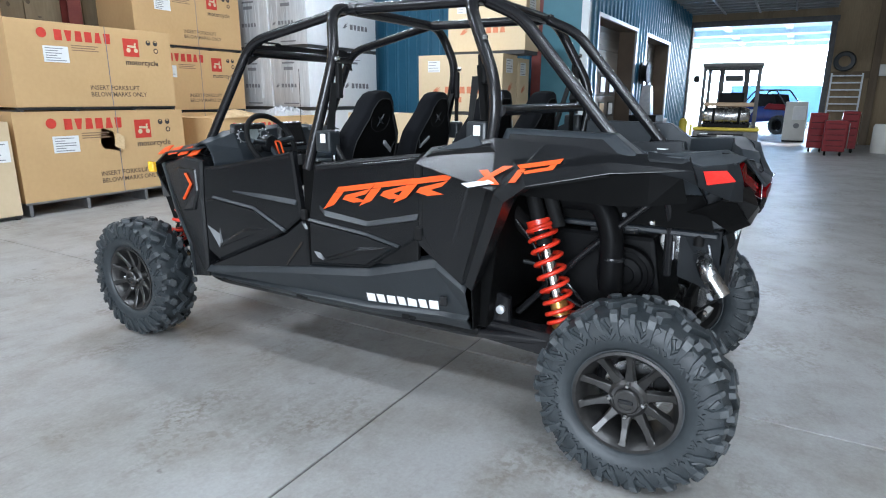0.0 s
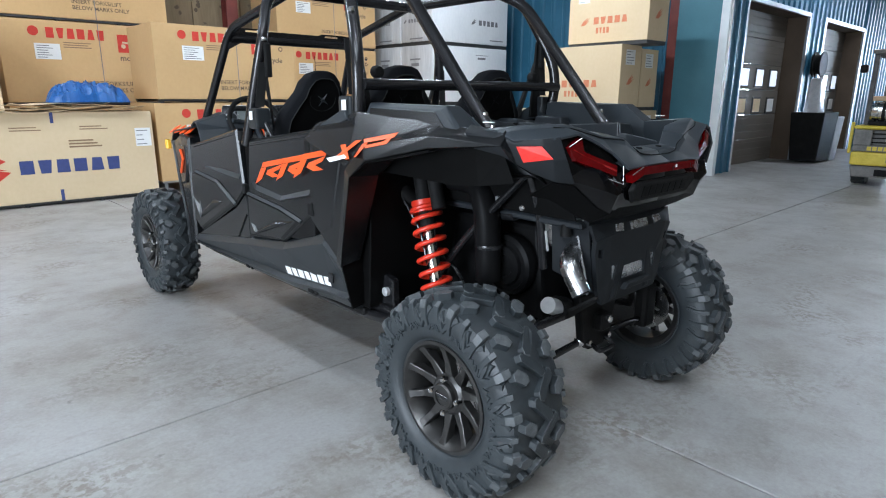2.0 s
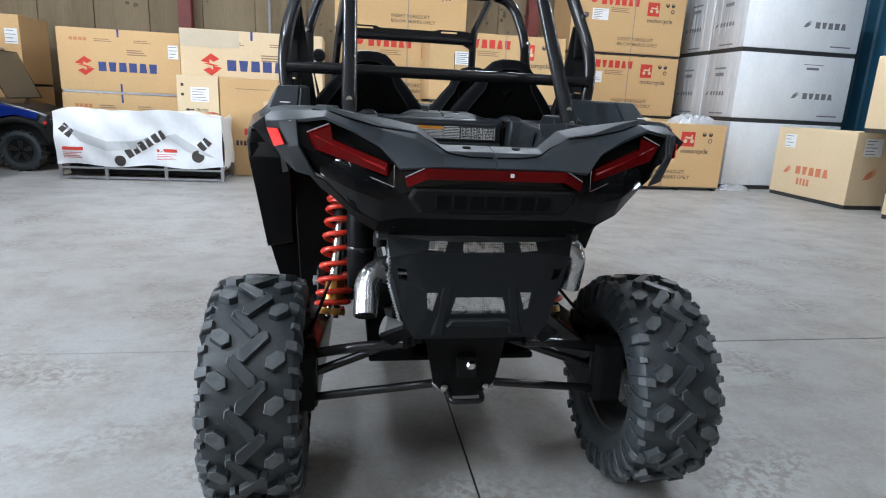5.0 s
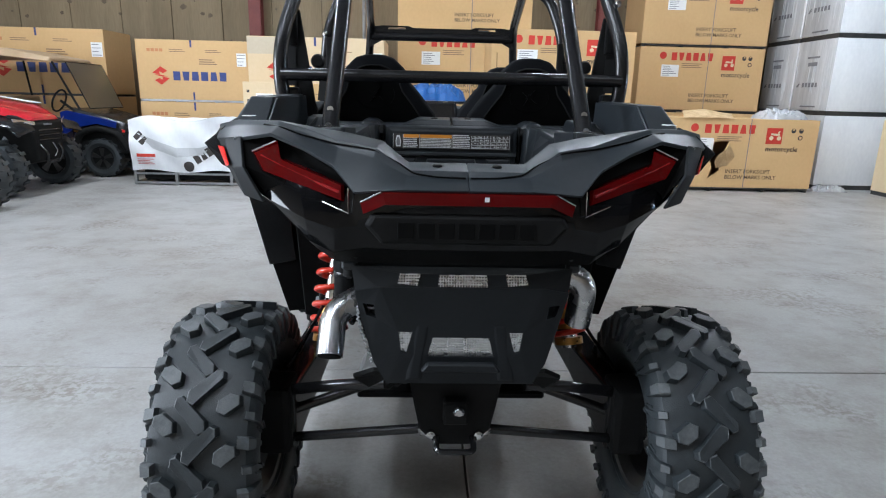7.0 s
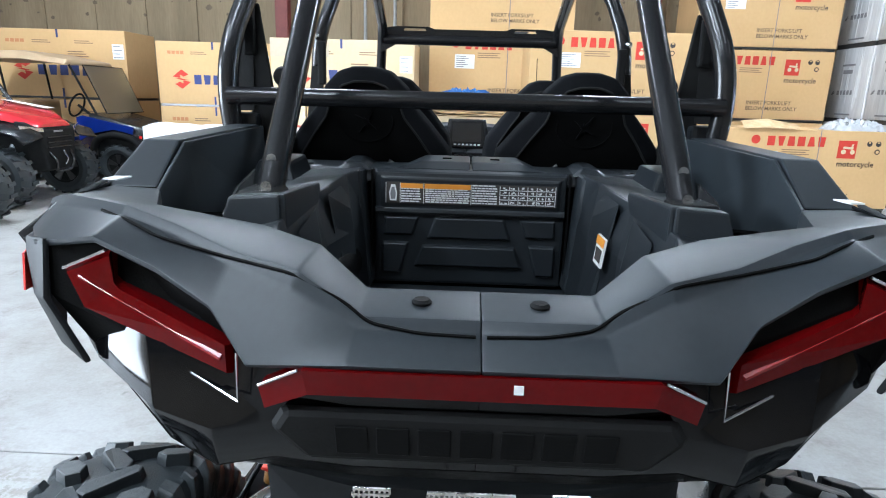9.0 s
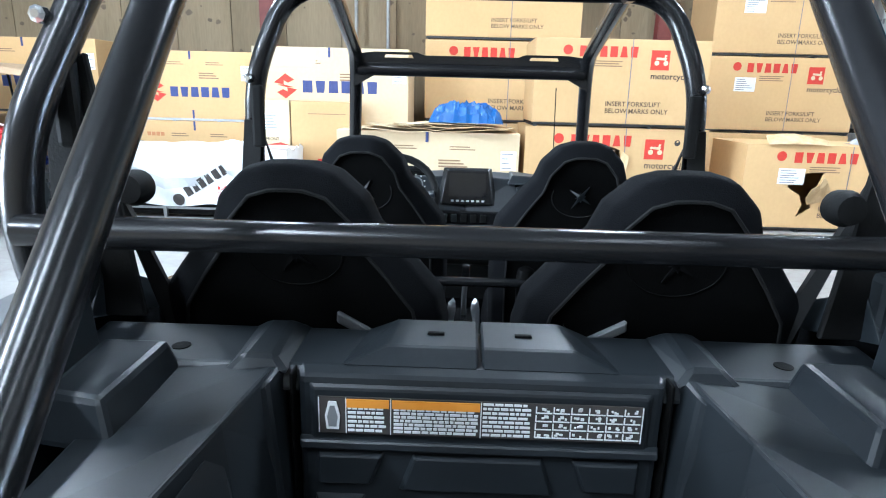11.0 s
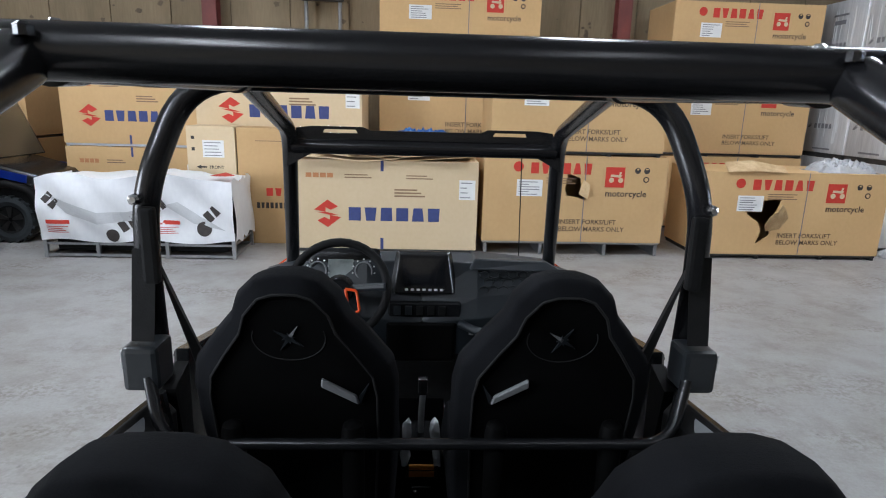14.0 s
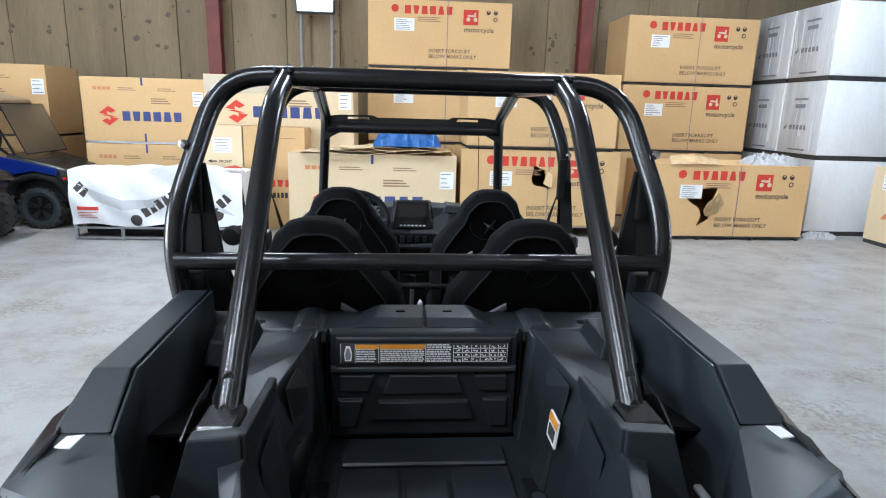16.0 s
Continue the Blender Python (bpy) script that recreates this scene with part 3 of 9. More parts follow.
def ring_mark_print(c, w, h, m=None, strap=True, motor=True):
    m = m or face_pose()
    L = -w / 2
    ring = flat([disc(L + 0.185 * w, 0.865 * h, 0.058 * h / 1.0, 22)])
    print_on("round_mark", ring, M_RED_INK, c, m, "red round maker's mark")
    word_blocks(shifted(block_word(6, 0.345 * w, 0.125 * h), L + 0.245 * w, 0.79 * h), M_RED_INK, c, m, "red block word mark")
    sticker(c, L + 0.18 * w, 0.53 * h, L + 0.32 * w, 0.72 * h, 6, m)
    bars = [rect(L + 0.34 * w, (0.735 - 0.028 * k) * h, L + (0.50 - 0.02 * (k % 2)) * w, (0.747 - 0.028 * k) * h) for k in range(3)]
    print_on("small_print", flat(bars), M_FADED_INK, c, m)
    print_on("red_square", flat([rect(L + 0.66 * w, 0.65 * h, L + 0.765 * w, 0.88 * h)]), M_RED_INK, c, m, "red printed square with a motorcycle picture")
    u0, v0, s = L + 0.68 * w, 0.70 * h, 0.07 * w
    bike = [disc(u0 + 0.2 * s, v0 + 0.22 * s, 0.2 * s, 12), disc(u0 + 0.92 * s, v0 + 0.22 * s, 0.2 * s, 12),
            [(u0 + 0.1 * s, v0 + 0.5 * s), (u0 + 0.9 * s, v0 + 0.42 * s), (u0 + 1.0 * s, v0 + 0.62 * s), (u0 + 0.15 * s, v0 + 0.66 * s)],
            [(u0 + 0.75 * s, v0 + 0.55 * s), (u0 + 0.85 * s, v0 + 0.5 * s), (u0 + 0.98 * s, v0 + 0.85 * s), (u0 + 0.8 * s, v0 + 0.86 * s)]]
    print_on("motorcycle_picture", flat(bike), M_CARD_PALE, c, m @ pose(0, -0.002, 0))
    if motor:
        print_on("lettering", placed(lettering("motorcycle", 0.105 * h, 0.0012), pose(L + 0.665 * w, 0, 0.545 * h)), M_BLACK_INK, c, m)
    icons = [disc(L + 0.835 * w, 0.845 * h, 0.035 * h, 14), disc(L + 0.885 * w, 0.845 * h, 0.035 * h, 14), disc(L + 0.885 * w, 0.745 * h, 0.035 * h, 14)]
    print_on("handling_print", flat(icons), M_BLACK_INK, c, m)
    holes = [disc(L + 0.885 * w, 0.745 * h, 0.022 * h, 10), rect(L + 0.83 * w, 0.85 * h, L + 0.84 * w, 0.87 * h), rect(L + 0.878 * w, 0.855 * h, L + 0.892 * w, 0.87 * h)]
    print_on("handling_mark_cut", flat(holes), M_CARD, c, m @ pose(0, -0.002, 0))
    for k, t in enumerate(("INSERT FORKS/LIFT", "BELOW MARKS ONLY")):
        print_on("lettering", placed(lettering(t, 0.079 * h, 0.0011), pose(L + 0.42 * w, 0, (0.215 - 0.085 * k) * h)), M_TEXT_INK, c, m)
    if strap:
        print_on("strap", flat([rect(L + 0.548 * w, 0.0, L + 0.553 * w, h)]), M_GREY_INK, c, m @ pose(0, -0.003, 0), "thin plastic packing strap")


def angle_mark_print(c, w, h, m=None, up=0.40):
    m = m or face_pose()
    L = -w / 2
    e = 0.115 * h
    cx, cz = L + 0.21 * w, up * h
    mark = [[(cx - 1.3 * e, cz + 0.35 * e), (cx, cz + 1.35 * e), (cx + 1.0 * e, cz + 0.7 * e), (cx + 0.3 * e, cz + 0.35 * e), (cx - 0.2 * e, cz + 0.6 * e), (cx - 0.2 * e, cz + 0.15 * e)],
            [(cx + 1.3 * e, cz - 0.35 * e), (cx, cz - 1.35 * e), (cx - 1.0 * e, cz - 0.7 * e), (cx - 0.3 * e, cz - 0.35 * e), (cx + 0.2 * e, cz - 0.6 * e), (cx + 0.2 * e, cz - 0.15 * e)],
            [(cx - 1.0 * e, cz + 0.12 * e), (cx - 0.2 * e, cz + 0.15 * e), (cx + 1.0 * e, cz - 0.12 * e), (cx + 0.2 * e, cz - 0.15 * e)]]
    print_on("angular_mark", flat(mark), M_RED_INK, c, m, "red angular maker's mark")
    word_blocks(shifted(block_word(6, 0.50 * w, 0.15 * h, 0, 0.24, 0.1), L + 0.31 * w, (up - 0.075) * h), M_BLUE_INK, c, m, "dark blue block word mark")
    bars = [rect(L + 0.10 * w + k * 0.037 * w, 0.80 * h, L + 0.13 * w + k * 0.037 * w, 0.85 * h) for k in range(4)]
    print_on("handling_print", flat(bars), M_ORANGE_INK, c, m)
    bars = [rect(L + (0.30 + 0.0 * k) * w, (0.80 + 0.03 * k) * h, L + (0.44 - 0.02 * k) * w, (0.812 + 0.03 * k) * h) for k in range(2)]
    bars += [rect(L + 0.62 * w, (0.80 + 0.03 * k) * h, L + (0.76 - 0.03 * k) * w, (0.812 + 0.03 * k) * h) for k in range(2)]
    bars += [rect(L + 0.56 * w, (0.60 + 0.035 * k) * h, L + (0.72 - 0.02 * k) * w, (0.617 + 0.035 * k) * h) for k in range(3)]
    print_on("small_print", flat(bars), M_FADED_INK, c, m)
    for za, zb in ((0.88 * h, h), (0, 0.13 * h)):
        print_on("tape", flat([rect(L + 0.487 * w, za, L + 0.503 * w, zb)]), M_BLUE_INK, c, m)
    sticker(c, L + 0.90 * w, 0.58 * h, L + 0.985 * w, 0.80 * h, 4, m @ pose(0, -0.001, 0))


def wing(cx, cz, s):
    return [[(cx - 0.9 * s, cz - 0.5 * s), (cx - 0.1 * s, cz - 0.45 * s), (cx + 0.9 * s, cz + 0.3 * s), (cx + 0.2 * s, cz + 0.05 * s), (cx + 0.95 * s, cz + 0.75 * s),
             (cx + 0.1 * s, cz + 0.3 * s), (cx + 0.6 * s, cz + 0.9 * s), (cx - 0.4 * s, cz + 0.2 * s)]]


def wing_mark_print(c, w, h, ink=None, m=None, side=False):
    m, ink = m or face_pose(), ink or M_FADED_RED
    L = -w / 2
    if side:
        sticker(c, L + 0.22 * w, 0.68 * h, L + 0.68 * w, 0.92 * h, 5, m)
        print_on("wing_mark", flat(wing(0, 0.42 * h, 0.2 * w)), ink, c, m, "red wing-shaped maker's mark")
        return
    print_on("wing_mark", flat(wing(L + 0.22 * w, 0.36 * h, 0.065 * w)), ink, c, m, "wing-shaped maker's mark")
    word_blocks(shifted(block_word(5, 0.44 * w, 0.12 * h, 0, 0.26, 0.14), L + 0.32 * w, 0.32 * h), ink, c, m, "block word mark")
    print_on("small_print", flat(shifted(block_word(4, 0.18 * w, 0.10 * h, 0, 0.3, 0.2), L + 0.36 * w, 0.16 * h)), ink, c, m)
    sticker(c, L + 0.12 * w, 0.70 * h, L + 0.27 * w, 0.90 * h, 4, m)


def crate(kind_print, x0, x1, y, depth, z0, z1, label, material=None, base=0.05, turn=0.0, hole=None, name="motorcycle_carton", skid=False, group="stacked cartons"):
    """A carton on its steel base, the front face at y, seen from -y before turning about the front's middle."""
    c = thing(name, ((x0 + x1) / 2, y, z0), label, "carton", group, turn=turn)
    w, h = x1 - x0, z1 - z0 - base
    body = part("carton", placed(carton_bm(w, depth, h, hole), pose(0, 0, base)), material or M_CARD, c)
    steel = M_STEEL if skid else M_DARK_STEEL
    for yy in (0.02, depth - 0.07):
        part("base_rail", box(-w / 2 + 0.01, w / 2 - 0.01, yy, yy + 0.05, base - 0.03, base - 0.002), steel, c, "steel crate rail under the carton")
    for xx in (-w / 2 + 0.03, -w * 0.18, w * 0.18, w / 2 - 0.07):
        part("base_runner", box(xx, xx + 0.04, 0.005, depth - 0.005, 0.0, base - 0.031), steel, c)
    m = pose(0, -0.0035, base)
    if kind_print:
        kind_print(c, w, h, m=m)
    return c


HOLE_B = [(-0.13, 0.66), (-0.10, 0.86), (0.06, 0.80), (0.08, 0.60), (0.16, 0.52), (0.05, 0.56), (-0.09, 0.58)]
HOLE_D = [(-0.45, 0.42), (-0.62, 0.52), (-0.50, 0.68), (-0.18, 0.72), (-0.24, 0.55), (-0.33, 0.42), (-0.28, 0.26), (-0.45, 0.14), (-0.40, 0.30)]

# front row against the plywood wall
crate(angle_mark_print, -1.57, 0.73, 7.40, 1.0, 0.0, 1.14, "tan motorcycle carton with a blue word mark, cardboard sheets on top", M_CARD_PALE, base=0.05)
crate(ring_mark_print, 0.80, 3.07, 7.45, 1.05, 0.0, 1.245, "tan motorcycle carton with a torn hole, on steel legs", base=0.17, hole=HOLE_B, skid=True)
crate(ring_mark_print, 0.86, 2.97, 7.42, 1.05, 1.245, 2.29, "tan motorcycle carton with red word mark, on another carton", base=0.05)
crate(ring_mark_print, 3.55, 5.90, 7.40, 1.05, 0.0, 1.10, "damaged tan motorcycle carton with a torn front and flaps", base=0.06, hole=HOLE_D)
# second row, tall stack in the middle
for z, zz in ((0.0, 1.19), (1.19, 2.40), (2.40, 3.46)):
    crate(ring_mark_print, -0.58, 1.74, 9.30, 1.0, z, zz, "tan motorcycle carton in a tall stack by the wall", base=0.05)
for z0, z1 in ((0.0, 1.14), (1.14, 2.26), (2.26, 3.36)):
    crate(ring_mark_print, 3.68, 5.92, 9.25, 1.0, z0, z1, "tan motorcycle carton with red print in a stack", base=0.05)
# cartons with the blue word mark along the wall
for z0, z1 in ((0.0, 1.13), (1.13, 2.10)):
    crate(angle_mark_print, -4.75, -2.97, 8.55, 1.0, z0, z1, "tan motorcycle carton with a blue word mark, on a steel frame", M_CARD, base=0.04, skid=True)
for z0, z1 in ((0.0, 1.05), (1.05, 2.18)):
    cs = crate(lambda c, w, h, m: angle_mark_print(c, w, h, m, 0.52), -2.93, -0.755, 8.40, 1.1, z0, z1, "tan motorcycle carton with a blue word mark, in a stack", M_CARD_PALE, base=0.04)
print_on("pale_panel", flat([[(-1.085, 0.86), (-0.20, 0.87), (-0.20, 1.115), (-1.085, 1.115)]]), M_CARD_WORN, cs, pose(0, -0.006, 0), "faded greyish cover panel")
for z0, z1 in ((0.0, 1.18), (1.18, 2.26)):
    crate(angle_mark_print, -7.58, -5.42, 8.92, 0.95, z0, z1, "tan motorcycle carton behind the golf cart", M_CARD, base=0.04)
crate(angle_mark_print, -9.4, -7.65, 8.92, 0.95, 0.0, 1.2, "tan motorcycle carton behind the golf cart", M_CARD, base=0.04)


def upright_carton(x0, x1, y, z1, label, front=False):
    c = thing("upright_carton", ((x0 + x1) / 2, y, 0), label, "carton", "upright cartons")
    w = x1 - x0
    part("carton", carton_bm(w, 0.55, z1), M_CARD_PALE if front else M_CARD, c)
    m = pose(0, -0.0035, 0)
    if front:
        sticker(c, -0.10, z1 - 0.38, 0.16, z1 - 0.17, 5, m)
        print_on("arrow", flat([[(-0.19, z1 - 0.50), (-0.13, z1 - 0.475), (-0.13, z1 - 0.49), (-0.06, z1 - 0.49), (-0.06, z1 - 0.51), (-0.13, z1 - 0.51), (-0.13, z1 - 0.525)]]), M_BLACK_INK, c, m)
        print_on("lettering", placed(lettering("FRONT", 0.055, 0.001), pose(-0.03, 0, z1 - 0.52)), M_BLACK_INK, c, m)
        print_on("handling_print", flat([rect(-w / 2 + 0.06, z1 - 0.16, -w / 2 + 0.10, z1 - 0.12), rect(-w / 2 + 0.06, z1 - 0.30, -w / 2 + 0.10, z1 - 0.26)]), M_BLACK_INK, c, m)
    else:
        word_blocks(shifted(block_word(5, 0.55, 0.10, 0, 0.26, 0.14), -0.10, 0.62), M_RED_INK, c, m, "red block word mark")
        print_on("small_print", flat(shifted(block_word(11, 0.62, 0.075, 0, 0.3, 0.1), -0.22, 0.46)), M_BLACK_INK, c, m)
        print_on("small_print", flat([rect(-0.2, 1.30, 0.3, 1.31)]), M_FADED_INK, c, m)
    return c


upright_carton(-2.86, -2.27, 7.80, 1.47, "tall pale carton with a white sticker and an arrow", True)
upright_carton(-2.255, -1.40, 7.82, 1.46, "tall tan carton with a red word mark")

# plastic-wrapped stack, three high and two deep
for dy in (0.0, 1.0):
    for z0, z1 in ((0.0, 1.17), (1.17, 2.34), (2.34, 3.45)):
        c = thing("wrapped_carton", (7.32, 7.80 + dy, z0), "motorcycle carton wrapped in plastic film, grey on one side, white elsewhere", "carton", "wrapped cartons")
        w, d, h = 2.2, 0.96, z1 - z0
        bm = carton_bm(w, d, h - 0.07, None, 0.02)
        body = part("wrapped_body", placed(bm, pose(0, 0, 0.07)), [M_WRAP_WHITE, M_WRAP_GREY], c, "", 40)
        # faces towards -x take the grey material, all others the white
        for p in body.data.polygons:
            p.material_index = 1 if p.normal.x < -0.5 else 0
        # vertical film folds on the narrow side
        random.seed(int(z0 * 10 + dy * 7))
        folds = bmesh.new()
        for k in range(9):
            yy = random.uniform(0.03, d - 0.04)
            a = random.uniform(0.1, 0.5)
            prism([(-w / 2 - 0.001, yy, a), (-w / 2 - 0.001, yy + 0.014, a), (-w / 2 - 0.006, yy + 0.008, a + 0.03)], (0, random.uniform(-0.03, 0.03), random.uniform(0.3, h - a - 0.03)), folds)
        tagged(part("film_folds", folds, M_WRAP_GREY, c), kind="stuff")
        part("dark_base", box(-w / 2 + 0.01, w / 2 - 0.01, 0.01, d - 0.01, 0.0, 0.069), M_DARK_STEEL, c)
        m = pose(0, -0.004, 0.07)
        print_on("wing_mark", flat(wing(0.05, 0.42, 0.09)), M_GREY_INK, c, m)
        word_blocks(shifted(block_word(5, 0.62, 0.10, 0, 0.26, 0.14), 0.18, 0.37), M_GREY_INK, c, m, "grey block word mark")
        print_on("small_print", flat([rect(0.18, 0.86, 0.42, 0.90), rect(0.12, 0.94, 0.5, 0.95), rect(0.55, 0.08, 0.95, 0.10)]), M_GREY_INK, c, m)
        side = pose(-w / 2 - 0.006, d / 2, 0.07, 0, 0, -90)
        print_on("wing_mark", flat(wing(-0.34, 0.40, 0.06)), M_GREY_INK, c, side)
        word_blocks(shifted(block_word(5, 0.42, 0.07, 0, 0.26, 0.14), -0.25, 0.37), M_GREY_INK, c, side)
        print_on("small_print", flat([rect(-0.16, 0.70, 0.08, 0.76), rect(-0.2, 0.82, 0.12, 0.85), rect(-0.2, 0.05, 0.2, 0.075)]), M_GREY_INK, c, side)

# pale cartons with a red wing beside the red column (their long sides face the vehicle)
def wing_carton(x, y0, y1, z0, z1, depth=0.62, label="pale carton, red wing mark"):
    w = y1 - y0
    c = thing("wing_carton", (x, (y0 + y1) / 2, z0), label, "carton", "pale wing cartons", turn=-90)
    part("carton", placed(carton_bm(w, depth, z1 - z0 - 0.06), pose(0, 0, 0.06)), M_CARD_PALE, c)
    part("pallet", box(-w / 2 + 0.01, w / 2 - 0.01, 0.01, depth - 0.01, 0, 0.059), M_DARK_STEEL, c, "dark pallet base")
    wing_mark_print(c, w, z1 - z0 - 0.06, m=pose(0, -0.0035, 0.06))
    wing_mark_print(c, depth, z1 - z0 - 0.06, m=pose(w / 2 + 0.0035, depth / 2, 0.06, 0, 0, 90), side=True)
    return c


wing_carton(6.90, 4.00, 5.16, 0.0, 1.13, label="pale carton with a red wing mark, bottom of a stack")
wing_carton(6.90, 4.03, 5.73, 1.13, 2.17, label="long pale carton with a red wing mark, second in a stack")
wing_carton(7.10, 3.72, 5.22, 2.17, 3.15, label="pale carton with a red wing mark, on top of a stack")
wing_carton(7.56, 4.02, 5.3, 0.0, 1.12, 0.62, "pale carton behind the stack by the column")
wing_carton(7.56, 4.04, 5.5, 1.12, 2.13, 0.55, "pale carton behind the stack by the column")
wing_carton(6.90, 5.80, 7.42, 0.0, 1.13, 0.66, "low pale carton with a red wing mark on the floor")

# ---- the four-seat side-by-side vehicle ----
M_PLASTIC = surface("charcoal_textured_plastic", (0.0150, 0.0190, 0.0225), (0.0230, 0.0290, 0.0345), rough=0.44, scale=5, fine=90, bump=0.03, bump_scale=420, rough_var=0.03, spec=0.42)
M_BUMPER = surface("black_bumper_plastic", (0.0080, 0.0092, 0.0105), (0.0125, 0.0145, 0.0165), rough=0.54, scale=5, fine=90, bump=0.03, bump_scale=420, rough_var=0.03, spec=0.20)
M_BED = surface("bed_liner_plastic", (0.0125, 0.0152, 0.0180), (0.0198, 0.0240, 0.0282), rough=0.40, scale=5, fine=90, bump=0.04, bump_scale=420, rough_var=0.04, spec=0.45)
M_DOOR = surface("graphite_door_plastic", (0.0062, 0.0066, 0.0072), (0.0090, 0.0096, 0.0104), rough=0.24, scale=3, fine=40, rough_var=0.02, spec=0.4)
M_SILL = surface("charcoal_sill_plastic", (0.0145, 0.0175, 0.020), (0.022, 0.026, 0.029), rough=0.36, scale=5, fine=90, bump=0.03, bump_scale=420, rough_var=0.025)
M_GLOSS = surface("gloss_black_panel", (0.0025, 0.0025, 0.003), (0.004, 0.004, 0.0045), rough=0.07, scale=3, fine=50, coat=0.0, rough_var=0.02, spec=0.27)
M_SATIN = surface("satin_black_panel", (0.008, 0.0085, 0.009), (0.013, 0.0135, 0.015), rough=0.26, scale=4, fine=60, rough_var=0.025)
M_MATTE = surface("matt_black_parts", (0.007, 0.007, 0.007), (0.014, 0.014, 0.014), rough=0.6, scale=8, fine=60, bump=0.2, spec=0.10)
# darker version of M_MATTE, with the engine bay's shade put into the colour
M_BAY = surface("engine_bay_black", (0.004, 0.004, 0.0045), (0.008, 0.008, 0.008), rough=0.42, scale=8, fine=60, spec=0.06)
M_CAGE = surface("satin_black_tube", (0.008, 0.008, 0.009), (0.013, 0.013, 0.014), rough=0.24, scale=5, fine=220, rough_var=0.015)
M_TYRE = surface("tyre_rubber", (0.015, 0.0185, 0.021), (0.031, 0.038, 0.042), rough=0.48, scale=9, fine=70, bump=0.3, bump_scale=260)
M_LUG = surface("scuffed_lug_rubber", (0.036, 0.041, 0.044), (0.095, 0.103, 0.107), rough=0.5, scale=22, fine=120, bump=0.4, bump_scale=260)
M_RIM = surface("gunmetal_rim", (0.050, 0.049, 0.048), (0.080, 0.078, 0.076), rough=0.36, metal=0.80, scale=8)
M_CAST = surface("cast_aluminium", (0.55, 0.56, 0.57), (0.68, 0.69, 0.70), rough=0.38, metal=0.55, scale=14, bump=0.2, bump_scale=90)
M_SILVER = surface("silver_wheel_paint", (0.42, 0.42, 0.43), (0.55, 0.55, 0.56), rough=0.3, metal=0.35, scale=10)
M_CHROME = surface("bright_steel", (0.55, 0.55, 0.55), (0.68, 0.68, 0.68), rough=0.18, metal=1.0, scale=12, rough_var=0.025)
M_ALU = surface("brushed_exhaust_steel", (0.50, 0.50, 0.50), (0.56, 0.56, 0.56), rough=0.26, metal=1.0, scale=3, fine=20)
M_SPRING = surface("orange_red_spring", (0.62, 0.030, 0.012), (0.74, 0.045, 0.018), rough=0.32, scale=10, coat=0.3)
M_DECAL = surface("orange_decal", (0.80, 0.085, 0.012), (0.86, 0.105, 0.018), rough=0.35, scale=14)
M_REDLENS = surface("red_lens", (0.070, 0.0010, 0.0015), (0.100, 0.0015, 0.0022), rough=0.10, scale=10, fine=90, spec=0.2)
M_REFLECTOR = surface("red_reflector", (0.74, 0.018, 0.012), (0.84, 0.03, 0.02), rough=0.3, scale=60, fine=300)
M_AMBER = surface("amber_marker", (0.80, 0.42, 0.02), (0.88, 0.50, 0.03), rough=0.25, scale=30)
M_FABRIC = surface("black_seat_fabric", (0.0052, 0.0056, 0.0066), (0.0098, 0.0104, 0.0122), rough=0.9, scale=8, fine=160, bump=0.5, bump_scale=500, spec=0.10)
M_SHELL = surface("black_seat_shell", (0.003, 0.003, 0.003), (0.005, 0.005, 0.005), rough=0.5, scale=6, bump=0.2, bump_scale=350, spec=0.06)
M_WEB = surface("belt_webbing", (0.012, 0.012, 0.012), (0.02, 0.02, 0.02), rough=0.75, scale=20, fine=200, bump=0.4, spec=0.2)
M_GREYPART = surface("mid_grey_plate", (0.16, 0.165, 0.17), (0.22, 0.225, 0.23), rough=0.5, scale=9)
M_SCREEN = surface("dark_display", (0.006, 0.007, 0.009), (0.010, 0.011, 0.014), rough=0.12, scale=2, coat=0.5)
M_DIAL = surface("pale_display", (0.22, 0.25, 0.24), (0.30, 0.33, 0.32), rough=0.3, scale=20)
M_LABEL_ORANGE = surface("label_orange", (0.82, 0.30, 0.03), (0.88, 0.36, 0.05), rough=0.5, scale=30)
M_REDGUIDE = surface("red_light_guide", (0.22, 0.003, 0.004), (0.29, 0.005, 0.006), rough=0.2, scale=10, fine=90, spec=0.5)
M_MESH = surface("perforated_steel", (0.64, 0.65, 0.66), (0.72, 0.72, 0.73), rough=0.28, metal=0.9, scale=30)
M_FOIL = surface("foil_film", (0.60, 0.62, 0.64), (0.80, 0.81, 0.82), rough=0.22, metal=0.6, scale=30, bump=0.8, bump_scale=60)
M_BRONZE = surface("bronze_collar", (0.50, 0.24, 0.06), (0.60, 0.32, 0.09), rough=0.3, metal=0.8, scale=20)

utv = thing("side_by_side_vehicle", (0, 0, 0), "black and charcoal four-seat off-road buggy with orange accents, parked on concrete", "off-road vehicle")


def both(name, build, material, parent=None, label="", smooth=None, soft=0.0):
    """The same part on both sides; build() makes the one at x > 0. Returns (left, right)."""
    out = []
    for s in (-1, 1):
        bm = build()
        if soft:
            soften(bm, soft, 2)
        if s < 0:
            b2 = flipped(bm)
            bm.free()
            bm = b2
        out.append(part(name, bm, material, parent or utv, label, smooth))
    return out


def inset(loop, d):
    c = sum((Vector(p) for p in loop), Vector()) / len(loop)
    return [Vector(p) + (c - Vector(p)).normalized() * d for p in loop]


